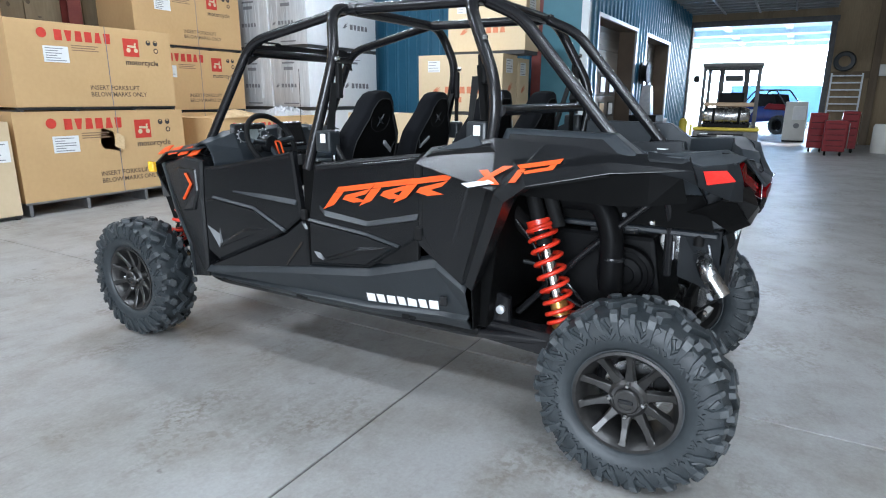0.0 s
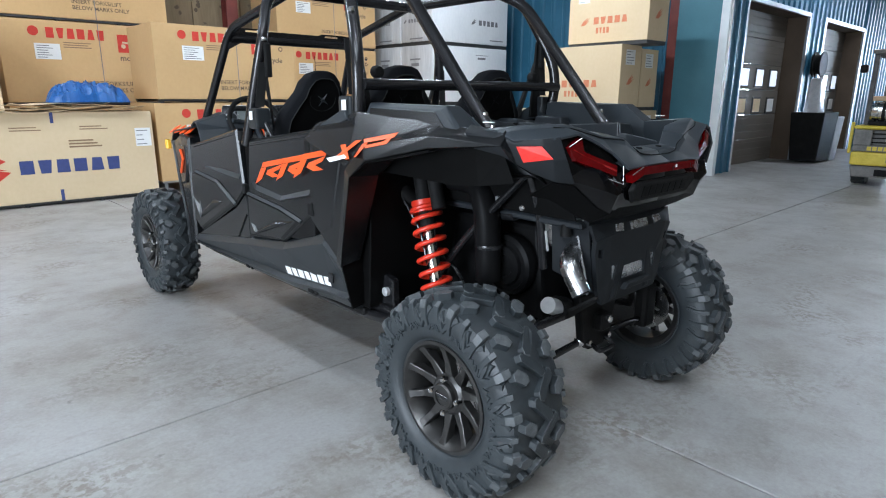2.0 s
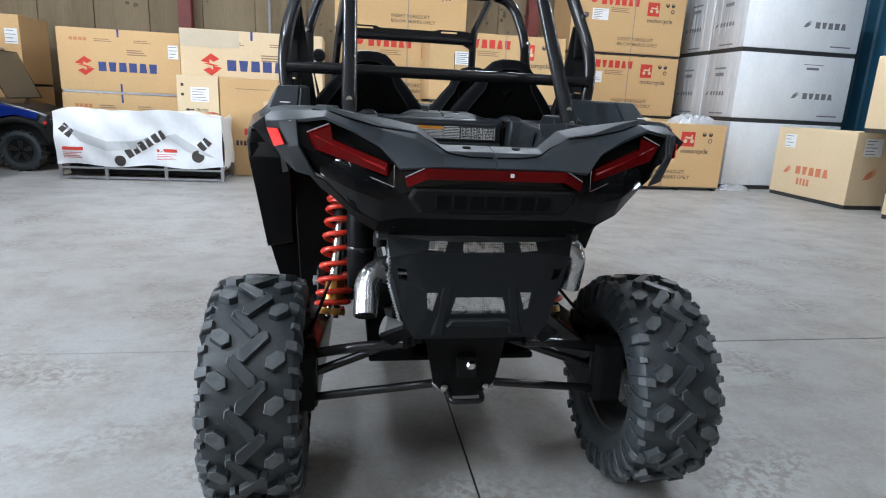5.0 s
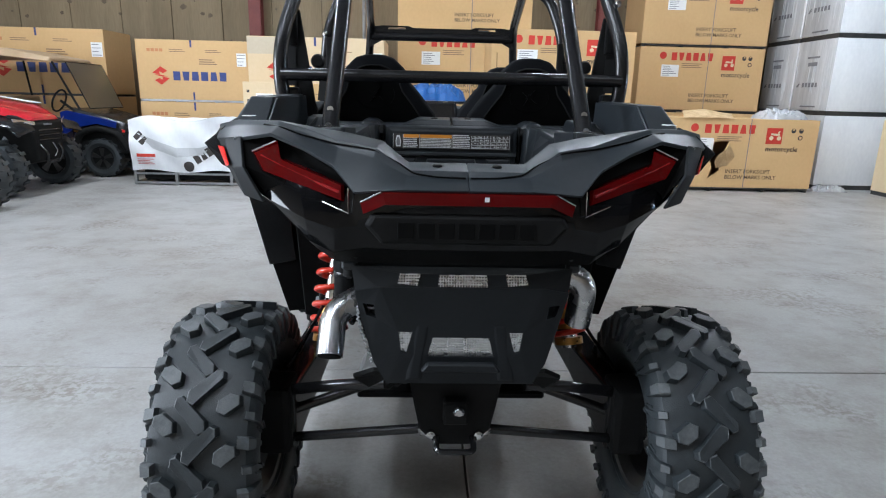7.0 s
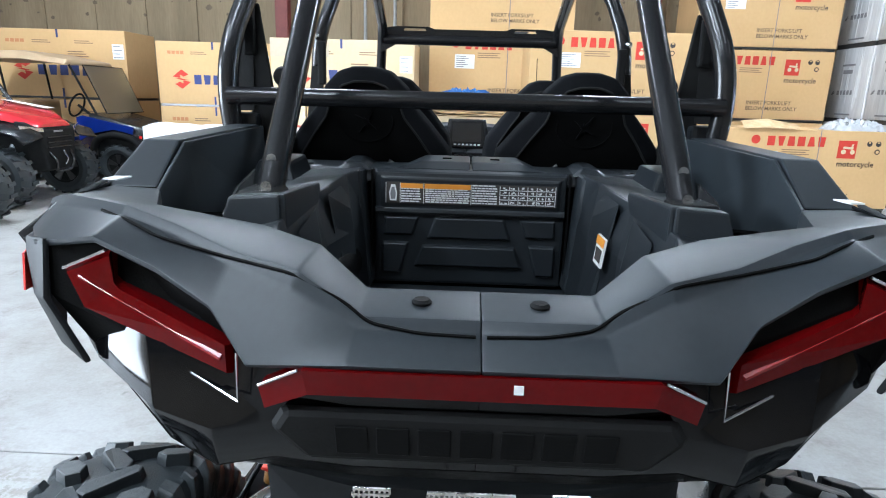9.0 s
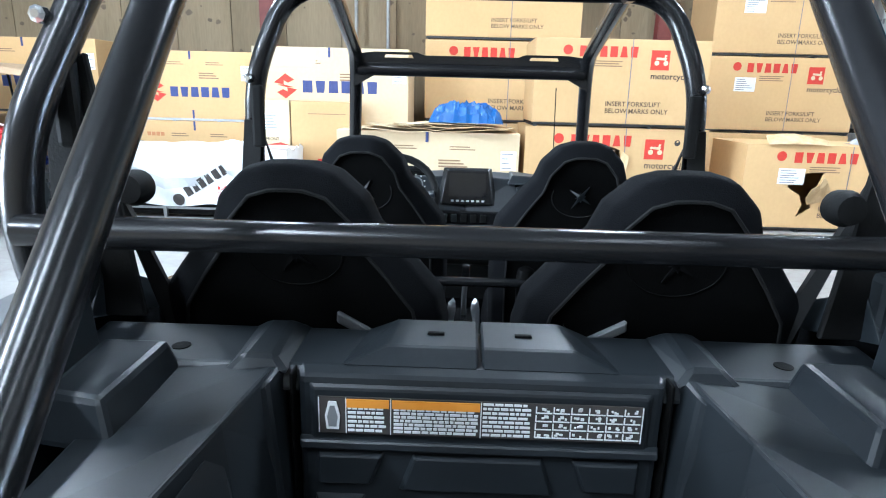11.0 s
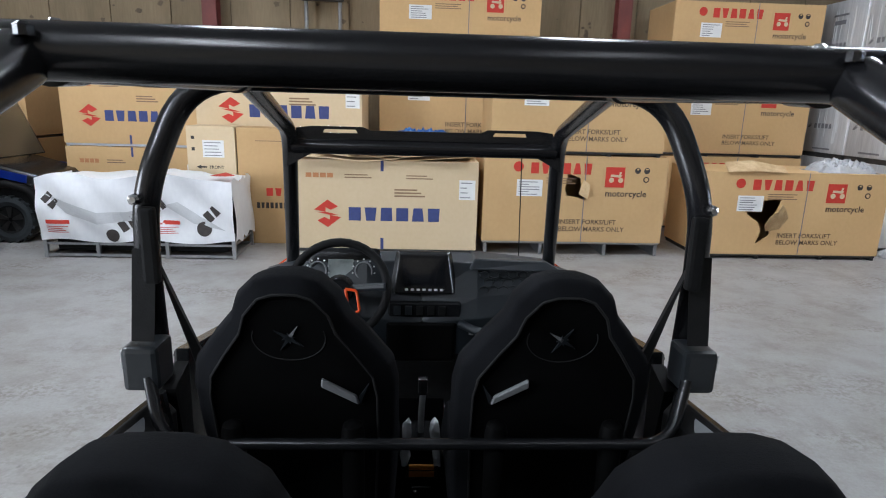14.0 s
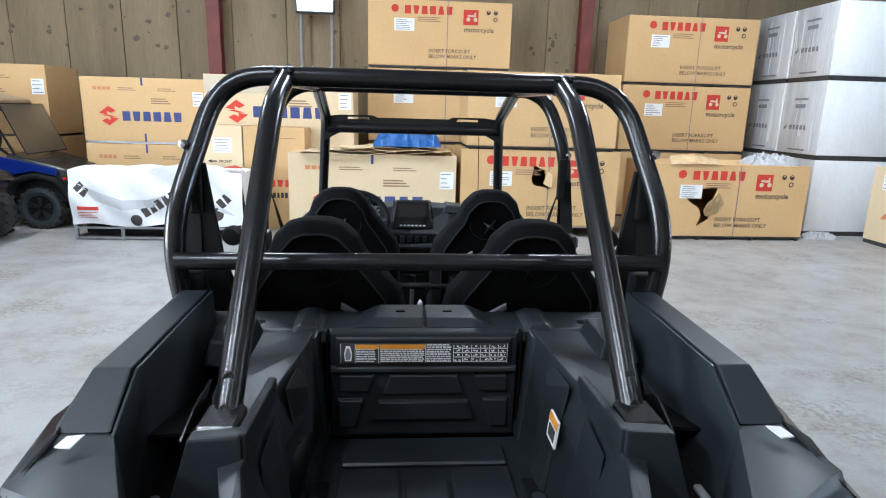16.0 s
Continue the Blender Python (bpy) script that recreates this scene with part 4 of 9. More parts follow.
def offset_loop(loop, d):
    """A 2D loop moved inwards by d along each edge."""
    n = len(loop)
    area = sum(loop[k][0] * loop[(k + 1) % n][1] - loop[(k + 1) % n][0] * loop[k][1] for k in range(n))
    sg = 1 if area > 0 else -1
    out = []
    for k in range(n):
        (ax, ay), (bx, by), (cx, cy) = loop[k - 1], loop[k], loop[(k + 1) % n]
        e0, e1 = Vector((bx - ax, by - ay)).normalized(), Vector((cx - bx, cy - by)).normalized()
        n0, n1 = Vector((-e0.y, e0.x)) * sg, Vector((-e1.y, e1.x)) * sg
        m = n0 + n1
        m = m / max(0.35, m.dot(m)) * 2
        out.append((bx + m.x * d, by + m.y * d))
    return out


def side_panel(loop_yz, x_edge, x_face, d=0.02, back=0.02, taper=0.0):
    """A moulded panel on the flank: loop of (y, z), edge at x_edge, face at x_face; taper narrows it towards the nose."""
    def P(x, y, z):
        return (x - taper * max(0.0, y - 2.45), y, z)
    return ring_skin(bmesh.new(), [[P(x_edge - back, y, z) for y, z in loop_yz], [P(x_edge, y, z) for y, z in loop_yz], [P(x_face, y, z) for y, z in offset_loop(loop_yz, d)]])


def ledge(top, bottom, x0, x1):
    """A moulded ridge on the flank that faces up and out, with an undercut below it."""
    rows = [[(x0 - 0.004, y, z + 0.002) for y, z in top], [(x0 + 0.001, y, z) for y, z in top], [(x1, y, z) for y, z in bottom], [(x0 - 0.004, y, z - 0.006) for y, z in bottom]]
    return ring_skin(bmesh.new(), [[r[k] for r in rows] for k in range(len(top))])


# ---- wheels ----
def tyre_bm(R, W):
    """Carcass of a mud tyre, turned round x; the tread lugs are laid on it."""
    h = W / 2
    prof = [(0.190, -h * 0.70), (0.198, -h * 0.80), (0.204, -h * 0.80), (0.207, -h * 0.84), (0.222, -h * 0.93), (0.250, -h * 0.985), (0.280, -h * 0.995), (0.312, -h * 0.965), (R - 0.036, -h * 0.88), (R - 0.027, -h * 0.70),
            (R - 0.022, -h * 0.35), (R - 0.021, 0)]
    prof = prof + [(r, -a) for r, a in prof[-2::-1]]
    bm = lathe(prof, "x", 72)
    for f in [f for f in bm.faces if len(f.verts) > 4]:
        bm.faces.remove(f)
    return bm


def crown(w, h, R):
    """Radius of the lug tops across the tread."""
    return R - 0.012 * (abs(w) / h) ** 3


def tread_lug(outline, h, R, s):
    """A tread block from its outline (share of the half width, arc in metres) with leaning sides and a small step cut."""
    cw, ca = sum(w for w, a in outline) / len(outline), sum(a for w, a in outline) / len(outline)
    rings = []
    for grow, depth in ((1.12, 0.030), (1.02, 0.006), (1.0, 0.0015), (0.93, 0.0)):
        ring = []
        for w, a in outline:
            ww, aa = (cw + (w - cw) * grow) * h, (ca + (a - ca) * grow) / R
            r = crown(ww, h, R) - depth
            ring.append((s * ww, r * math.cos(aa), r * math.sin(aa)))
        rings.append(ring)
    return ring_skin(bmesh.new(), rings)


def shoulder_lug(stations, s):
    """A lug that folds over the shoulder: (x, radius, arc angle, half arc, proud) along its run."""
    rings = []
    for k, (w, r, t, hw, up) in enumerate(stations):
        w1, r1 = stations[min(k + 1, len(stations) - 1)][:2]
        w0, r0 = stations[max(k - 1, 0)][:2]
        dw, dr = w1 - w0, r1 - r0
        ln = math.hypot(dw, dr) or 1.0
        nw, nr = -dr / ln, dw / ln
        ring = []
        for dt, q in ((-hw * 1.2, -0.010), (hw * 1.2, -0.010), (hw, up * 0.8), (hw * 0.84, up), (-hw * 0.84, up), (-hw, up * 0.8)):
            rr, ww = r + nr * q, w + nw * q
            ring.append((s * ww, rr * math.cos(t + dt), rr * math.sin(t + dt)))
        rings.append(ring)
    return ring_skin(bmesh.new(), rings)


def lug_meshes(R, W, s):
    """The five kinds of block that make one pitch of the tread on one side."""
    h = W / 2
    kinds = [tread_lug([(-0.20, -0.044), (-0.06, -0.052), (0.40, 0.016), (0.38, 0.036), (0.28, 0.042), (-0.18, -0.018)], h, R, s),
             tread_lug([(0.36, -0.066), (0.52, -0.076), (0.76, -0.050), (0.74, -0.026), (0.58, -0.020), (0.38, -0.040)], h, R, s),
             shoulder_lug([(h * 0.72, R - 0.030, 0.0, 0.040, 0.020), (h * 0.87, R - 0.037, -0.01, 0.046, 0.021), (h * 0.935, R - 0.052, -0.018, 0.044, 0.016), (h * 0.975, R - 0.080, -0.03, 0.034, 0.011), (h * 0.99, R - 0.104, -0.06, 0.018, 0.007)], s),
             shoulder_lug([(h * 0.80, R - 0.033, 0.19, 0.026, 0.016), (h * 0.90, R - 0.042, 0.185, 0.032, 0.017), (h * 0.955, R - 0.066, 0.17, 0.028, 0.012), (h * 0.985, R - 0.090, 0.13, 0.020, 0.009), (h * 0.994, R - 0.108, 0.09, 0.016, 0.007)], s),
             shoulder_lug([(h * 0.975, R - 0.072, 0.10, 0.010, 0.004), (h * 0.994, R - 0.100, 0.055, 0.012, 0.006), (h * 0.996, R - 0.112, 0.10, 0.011, 0.006), (h * 0.992, R - 0.094, 0.15, 0.008, 0.003)], s)]
    out = []
    for k, bm in enumerate(kinds):
        bmesh.ops.recalc_face_normals(bm, faces=bm.faces[:])
        me = bpy.data.meshes.new("tread_lug")
        bm.to_mesh(me)
        bm.free()
        me.materials.append(M_TYRE)
        me.materials.append(M_LUG)
        for p in me.polygons:
            c = p.center
            if k < 2 and math.hypot(c.y, c.z) > crown(c.x, h, R) - 0.0012 or 1 < k < 4 and math.hypot(c.y, c.z) > R - 0.034:
                p.material_index = 1
        out.append(me)
    return out


def sidewall_ridge(path, hw, up, R, W):
    """A raised moulding on the outer sidewall, along (angle, radius) points."""
    h = W / 2
    pts = []
    for t, r in path:
        x = h * float(np.interp(r, (0.222, 0.250, 0.280, 0.312, R - 0.036), (0.93, 0.985, 0.995, 0.965, 0.88)))
        pts.append(Vector((x, r * math.cos(t), r * math.sin(t))))
    rings = []
    for k, p in enumerate(pts):
        d = (pts[min(k + 1, len(pts) - 1)] - pts[max(k - 1, 0)]).normalized()
        side = d.cross(Vector((1, 0, 0))).normalized()
        rings.append([p + side * (u * hw) + Vector((q, 0, 0)) for u, q in ((-1.5, -0.004), (1.5, -0.004), (0.8, up), (-0.8, up))])
    bm = ring_skin(bmesh.new(), rings)
    bmesh.ops.recalc_face_normals(bm, faces=bm.faces[:])
    me = bpy.data.meshes.new("sidewall_ridge")
    bm.to_mesh(me)
    bm.free()
    me.materials.append(M_TYRE)
    return me


def rim_bm(W):
    """Ten-spoke rim; the outer side faces +x."""
    h = W / 2
    bm = lathe([(0.182, -h * 0.7), (0.194, -h * 0.74), (0.196, -h * 0.70), (0.166, -h * 0.5), (0.166, h * 0.45), (0.180, h * 0.66), (0.196, h * 0.78), (0.198, h * 0.84),
                (0.186, h * 0.85), (0.174, h * 0.74), (0.156, h * 0.40), (0.156, -h * 0.5)], "x", 48, closed=True)
    face = h * 0.46
    lathe([(0.052, face - 0.02), (0.074, face - 0.005), (0.074, face + 0.012), (0.060, face + 0.022), (0.0, face + 0.022)], "x", 32, bm=bm)
    return bm


def spoke_bm(k, face):
    a = 2 * math.pi * (k + 0.5) / 10
    c, s = math.cos(a), math.sin(a)
    bm, rings = bmesh.new(), []
    for r, wd, xo, dp in ((0.062, 0.021, face + 0.012, 0.03), (0.120, 0.0135, face + 0.022, 0.03), (0.160, 0.0135, face + 0.036, 0.04), (0.181, 0.019, face + 0.046, 0.05)):
        pts = []
        for (u, xx) in ((-wd, xo - dp), (wd, xo - dp), (wd * 0.92, xo - 0.003), (wd * 0.70, xo), (-wd * 0.70, xo), (-wd * 0.92, xo - 0.003)):
            pts.append((xx, r * c - u * s, r * s + u * c))
        rings.append(pts)
    ring_skin(bm, rings)
    return bm


def wheel(x, y, W, R=0.366):
    m = pose(x, y, R - 0.008) if x > 0 else pose(x, y, R - 0.008, 0, 0, 180)
    w = part("wheel", rim_bm(W), M_RIM, utv, "gunmetal ten-spoke wheel rim", 30)
    w.matrix_local = m
    tyre = part("tyre", tyre_bm(R, W), M_TYRE, w, "black knobbly mud tyre", 28)
    pitches = 16
    for side in (-1, 1):
        for k, me in enumerate(lug_meshes(R, W, side)):
            for i in range(pitches):
                lug = new("tread_lug", me)
                lug.parent = w
                lug.matrix_local = pose(0, 0, 0, 360 * (i + (0.5 if side > 0 else 0.0)) / pitches + (3 if k == 1 and i % 2 else 0), 0, 0)
    chevrons = [sidewall_ridge([(-0.15, R - 0.040), (-0.06, R - 0.078), (0.0, R - 0.104), (0.06, R - 0.078), (0.15, R - 0.040)], 0.0095, 0.0085, R, W),
                sidewall_ridge([(-0.075, R - 0.044), (0.0, R - 0.076), (0.075, R - 0.044)], 0.0065, 0.0075, R, W),
                sidewall_ridge([(0.12, R - 0.118), (0.165, R - 0.100), (0.197, R - 0.112), (0.228, R - 0.100), (0.273, R - 0.118)], 0.0040, 0.0045, R, W)]
    for me in chevrons:
        for i in range(pitches):
            ridge = new("sidewall_ridge", me)
            ridge.parent = w
            ridge.matrix_local = pose(0, 0, 0, 360 * (i + 0.62) / pitches, 0, 0)
    f = W / 2 * 0.46
    for k in range(10):
        part("spoke", spoke_bm(k, f), M_RIM, w)
    part("hub_cap", lathe([(0.048, f + 0.016), (0.048, f + 0.040), (0.042, f + 0.046), (0.030, f + 0.046), (0.030, f + 0.041)], "x", 28), M_RIM, w, "", 30)
    part("hub_plate", soften(box(f + 0.041, f + 0.0455, -0.026, 0.026, -0.008, 0.008), 0.002, 1), M_SATIN, w)
    for k in range(4):
        a = math.pi / 2 * k
        part("lug_nut", lathe([(0.011, f + 0.018), (0.011, f + 0.040), (0.006, f + 0.046)], "x", 6, (0, 0.062 * math.cos(a), 0.062 * math.sin(a))), M_CHROME, w, "bright lug nut")
    part("brake_disc", lathe([(0.05, -0.03), (0.112, -0.03), (0.112, -0.024), (0.05, -0.024)], "x", 32), M_ALU, w)
    part("brake_caliper", soften(box(-0.055, 0.0, 0.07, 0.13, 0.02, 0.085), 0.008, 1), M_MATTE, w)
    return w


REAR_W, FRONT_W = 0.272, 0.228
for sx in (-1, 1):
    wheel(sx * 0.648, 0.0, REAR_W)
    wheel(sx * 0.655, 2.97, FRONT_W)

# ---- roll cage ----
TR = 0.0255
part("rear_hoop", tube([(-0.604, 0.655, 1.16), (-0.626, 0.605, 1.46), (-0.535, 0.80, 1.84), (0.535, 0.80, 1.84), (0.626, 0.605, 1.46), (0.604, 0.655, 1.16)], TR, 30, 0.13, n=8), M_CAGE, utv, "bent black steel roll hoop", 40)
part("rear_cross_bar", tube([(-0.612, 0.600, 1.388), (0.612, 0.600, 1.392)], 0.022, 28, 0), M_CAGE, utv, "", 40)
part("middle_hoop", tube([(-0.635, 1.60, 1.10), (-0.60, 1.50, 1.45), (-0.575, 1.46, 1.62), (-0.50, 1.53, 1.845), (0.50, 1.53, 1.845), (0.575, 1.46, 1.62), (0.60, 1.50, 1.45), (0.635, 1.60, 1.10)], TR, 30, 0.12, n=8), M_CAGE, utv, "bent black steel roll hoop", 40)
both("roof_rail", lambda: tube([(0.37, 0.805, 1.838), (0.385, 1.53, 1.843)], TR * 0.95, 28, 0), M_CAGE, None, "", 40)
both("front_pillar", lambda: tube([(0.385, 1.535, 1.842), (0.425, 2.15, 1.715), (0.50, 2.50, 1.12)], TR * 0.95, 28, 0.10), M_CAGE, None, "", 40)
both("rear_brace", lambda: tube([(0.368, 0.785, 1.832), (0.372, 0.63, 1.765), (0.376, 0.13, 1.19)], TR, 30, 0.12), M_CAGE, None, "", 40)
both("cage_joint", lambda: tube([(0.369, 0.83, 1.838), (0.371, 0.88, 1.840)], TR * 1.10, 28, 0), M_CAGE, None, "", 40)
both("cage_joint", lambda: tube([(0.3835, 1.46, 1.8425), (0.3845, 1.50, 1.843)], TR * 1.10, 28, 0), M_CAGE, None, "", 40)
for sx in (-1, 1):
    for (jx, jy, jz) in ((0.352, 0.772, 1.850), (0.388, 0.772, 1.850), (0.37, 0.85, 1.862)):
        part("bolt", lathe([(0.008, 0), (0.008, 0.008), (0.004, 0.011)], "z", 8, (sx * jx, jy, jz)), M_CHROME if jy > 0.8 else M_CAGE, utv)
    part("brace_foot", soften(box(sx * 0.376 - 0.034, sx * 0.376 + 0.034, 0.075, 0.165, 1.17, 1.235), 0.006, 1), M_CAGE, utv)
    for dz in (0.03, 0.075):
        part("bolt", lathe([(0.010, 0), (0.010, 0.008), (0.005, 0.011)], "y", 8, (sx * 0.376, 0.112 + dz * 0.82, 1.205 + dz)), M_CHROME, utv)
# front header: tube and slotted plate
part("front_header", tube([(-0.42, 2.165, 1.665), (0.42, 2.165, 1.665)], 0.024, 14, 0), M_CAGE, utv, "", 40)
bm = bmesh.new()
loops = [[bm.verts.new((x, 2.182, z)) for x, z in l] for l in ([(-0.41, 1.664), (0.41, 1.664), (0.41, 1.722), (0.36, 1.728), (0.20, 1.728), (0.175, 1.718), (-0.175, 1.718), (-0.20, 1.728), (-0.36, 1.728), (-0.41, 1.722)],
                                                                [(-0.325, 1.708), (-0.215, 1.708), (-0.222, 1.719), (-0.320, 1.719)], [(0.325, 1.708), (0.215, 1.708), (0.222, 1.719), (0.320, 1.719)])]
bmesh.ops.triangle_fill(bm, use_beauty=True, use_dissolve=False, edges=[bm.edges.new((l[k], l[(k + 1) % len(l)])) for l in loops for k in range(len(l))])
bmesh.ops.recalc_face_normals(bm, faces=bm.faces[:])
bmesh.ops.solidify(bm, geom=bm.faces[:], thickness=0.012)
part("header_plate", bm, M_CAGE, utv, "slotted black plate over the front bar")
both("header_gusset", lambda: prism([(0.33, 2.16, 1.66), (0.42, 2.16, 1.72), (0.44, 2.16, 1.60)], (0, 0.012, 0)), M_CAGE)
part("grab_bar", tube([(-0.598, 1.45, 1.215), (-0.560, 1.40, 1.085), (0.545, 1.40, 1.085), (0.588, 1.45, 1.215)], 0.0130, 14, 0.09), M_SATIN, utv, "thin black grab bar behind the front seats", 40)

# ---- flank panels ----
D1 = [(2.345, 1.065), (2.20, 1.082), (1.692, 1.178), (1.648, 0.862), (1.768, 0.771), (2.272, 0.543), (2.366, 0.60), (2.363, 0.89)]
D2 = [(1.552, 1.125), (0.950, 1.203), (0.955, 0.895), (0.985, 0.822), (1.052, 0.780), (1.246, 0.652), (1.602, 0.618), (1.600, 0.862)]
front_doors = both("front_door", lambda: side_panel(D1, 0.636, 0.646, 0.010, 0.03), M_DOOR, None, "black moulded front door")
rear_doors = both("rear_door", lambda: side_panel(D2, 0.636, 0.646, 0.010, 0.03), M_DOOR, None, "black moulded rear door with orange graphic")
for k, s in enumerate((-1, 1)):
    fd, rd = front_doors[k], rear_doors[k]

    def on(parent, name, bm, mat, label="", soft=0.0):
        if soft:
            soften(bm, soft, 2)
        if s < 0:
            b2 = flipped(bm)
            bm.free()
            bm = b2
        return part(name, bm, mat, parent, label)

    on(fd, "window_frame_lip", side_panel([(2.30, 1.058), (1.706, 1.160), (1.704, 1.146), (2.28, 1.046)], 0.645, 0.652, 0.004, 0.004), M_SATIN)
    on(fd, "crease", ledge([(2.119, 0.953), (1.912, 0.953), (1.672, 0.943)], [(2.117, 0.949), (1.912, 0.934), (1.672, 0.921)], 0.645, 0.660), M_SILL, "charcoal moulded crease")
    on(fd, "lower_panel", side_panel([(2.345, 0.885), (2.279, 0.905), (1.971, 0.874), (1.762, 0.778), (2.265, 0.556), (2.350, 0.605)], 0.645, 0.658, 0.012, 0.004), M_DOOR, "", 0.0015)
    on(fd, "panel_edge", ledge([(2.279, 0.911), (1.971, 0.881), (1.755, 0.783)], [(2.279, 0.903), (1.971, 0.872), (1.762, 0.774)], 0.652, 0.661), M_SILL)
    on(fd, "facet", prism([(0.658, 2.340, 0.748), (0.657, 2.238, 0.746), (0.674, 2.222, 0.664), (0.660, 2.250, 0.630)], (-0.02, 0, 0)), M_GREYPART, "pale grey moulded facet")
    on(fd, "facet_ridge", frustum([(0.657, 2.246, 0.626), (0.657, 2.222, 0.670), (0.657, 2.036, 0.766), (0.657, 1.880, 0.776)], [(0.668, 2.205, 0.652), (0.671, 2.200, 0.662), (0.671, 2.045, 0.744), (0.664, 1.93, 0.765)]), M_DOOR, "", 0.001)
    on(rd, "window_frame_lip", side_panel([(1.535, 1.112), (0.965, 1.188), (0.965, 1.172), (1.535, 1.098)], 0.645, 0.652, 0.004, 0.004), M_SATIN)
    on(rd, "crease", ledge([(1.524, 0.932), (1.496, 0.909), (1.239, 0.882), (0.962, 0.946)], [(1.514, 0.918), (1.482, 0.884), (1.239, 0.862), (0.962, 0.920)], 0.645, 0.660), M_SILL, "charcoal moulded crease")
    on(rd, "lower_panel", side_panel([(1.592, 0.852), (1.247, 0.820), (1.066, 0.786), (1.250, 0.664), (1.594, 0.630)], 0.645, 0.658, 0.012, 0.004), M_DOOR, "", 0.0015)
    on(rd, "panel_edge", ledge([(1.592, 0.859), (1.247, 0.827), (1.060, 0.790)], [(1.592, 0.851), (1.247, 0.818), (1.064, 0.782)], 0.652, 0.661), M_SILL)
    on(rd, "facet", prism([(0.658, 1.566, 0.702), (0.658, 1.522, 0.697), (0.674, 1.494, 0.668), (0.662, 1.536, 0.672)], (-0.02, 0, 0)), M_GREYPART, "pale moulded facet")
    on(rd, "facet_ridge", frustum([(0.657, 1.512, 0.650), (0.657, 1.494, 0.678), (0.657, 1.283, 0.757), (0.657, 1.110, 0.782)], [(0.668, 1.480, 0.666), (0.671, 1.476, 0.674), (0.671, 1.292, 0.740), (0.663, 1.16, 0.764)]), M_DOOR, "", 0.001)
    for zz in (0.83, 1.10):
        on(rd, "hinge", soften(box(0.635, 0.668, 0.935, 0.972, zz, zz + 0.06), 0.005, 1), M_MATTE)
        on(fd, "hinge", soften(box(0.635, 0.662, 1.610, 1.640, zz + 0.02, zz + 0.07), 0.005, 1), M_MATTE)
    # orange graphic: angular strokes rising to the rear
    strokes = []
    for u0, u1 in ((0.0, 0.27), (0.31, 0.56), (0.60, 0.86)):
        def P(u, v):
            return (1.462 - 0.70 * u - 0.045 * v, 0.938 + 0.118 * u + 0.088 * v)
        strokes.append([P(u0 + 0.02, 1.0), P(u1 + 0.06, 1.0), P(u1 + 0.04, 0.70), P(u0 + 0.01, 0.70)])
        strokes.append([P(u0 + 0.005, 0.68), P(u0 + 0.085, 0.68), P(u0 + 0.045, 0.0), P(u0 - 0.04, -0.22)])
        strokes.append([P(u0 + 0.115, 0.48), P(u1 + 0.04, 0.68), P(u1 + 0.015, 0.42), P(u0 + 0.20, 0.30), P(u1 + 0.05, 0.0), P(u1 - 0.06, 0.0), P(u0 + 0.10, 0.26)])
    for st in strokes:
        over = min(y for y, z in st) < 0.965
        on(rd, "graphic_stroke", prism([(0.6665 if over else 0.6475, y, z) for y, z in st], (0.0012, 0, 0)), M_DECAL, "angular orange side graphic")

both("door_inner_panel", lambda: ring_skin(bmesh.new(), [[(0.635, y, z) for y, z in ((1.53, 1.122), (0.97, 1.192), (0.97, 0.70), (1.53, 0.66))], [(0.612, y, z) for y, z in ((1.53, 1.135), (0.97, 1.205), (0.97, 0.70), (1.53, 0.66))],
                                                  [(0.570, y, z) for y, z in ((1.51, 1.105), (1.0, 1.165), (1.0, 0.70), (1.51, 0.66))]]), M_MATTE, None, "black inner door trim", None, 0.006)
both("trim_plate", lambda: prism([(0.592, 1.40, 1.142), (0.592, 1.30, 1.158), (0.575, 1.30, 1.128), (0.575, 1.36, 1.118)], (0.002, 0, 0.006)), M_GREYPART, None, "pale plate on the inner door trim")
both("door_pillar", lambda: side_panel([(1.645, 1.165), (1.552, 1.135), (1.602, 0.862), (1.602, 0.62), (1.648, 0.62), (1.640, 0.86)], 0.618, 0.626, 0.004, 0.03), M_SHELL)
both("sill_filler", lambda: side_panel([(2.36, 0.515), (1.775, 0.760), (1.650, 0.848), (1.622, 0.80), (1.622, 0.600), (2.36, 0.495)], 0.628, 0.640, 0.010, 0.03), M_DOOR)
both("filler_crease", lambda: ledge([(1.78, 0.596), (1.66, 0.735)], [(1.765, 0.592), (1.648, 0.728)], 0.639, 0.646), M_SATIN)
# sill: (y, z) along its run for the top edge, the bevel below it, the lower ridge and the foot
SILL_Y = (2.37, 1.615, 1.235, 0.865, 0.718)
SILL_ROWS = ((0.590, (0.520, 0.625, 0.672, 0.770, 0.668)), (0.642, (0.502, 0.607, 0.655, 0.757, 0.656)), (0.664, (0.476, 0.577, 0.623, 0.720, 0.626)), (0.622, (0.472, 0.475, 0.479, 0.510, 0.512)),
             (0.642, (0.454, 0.456, 0.460, 0.494, 0.496)), (0.630, (0.438, 0.438, 0.441, 0.475, 0.477)), (0.600, (0.425, 0.412, 0.416, 0.440, 0.440)), (0.54, (0.428, 0.415, 0.420, 0.444, 0.444)))


def sill():
    return sheet([[(x, y, z) for y, z in zip(SILL_Y, zs)] for x, zs in SILL_ROWS], 0.008)


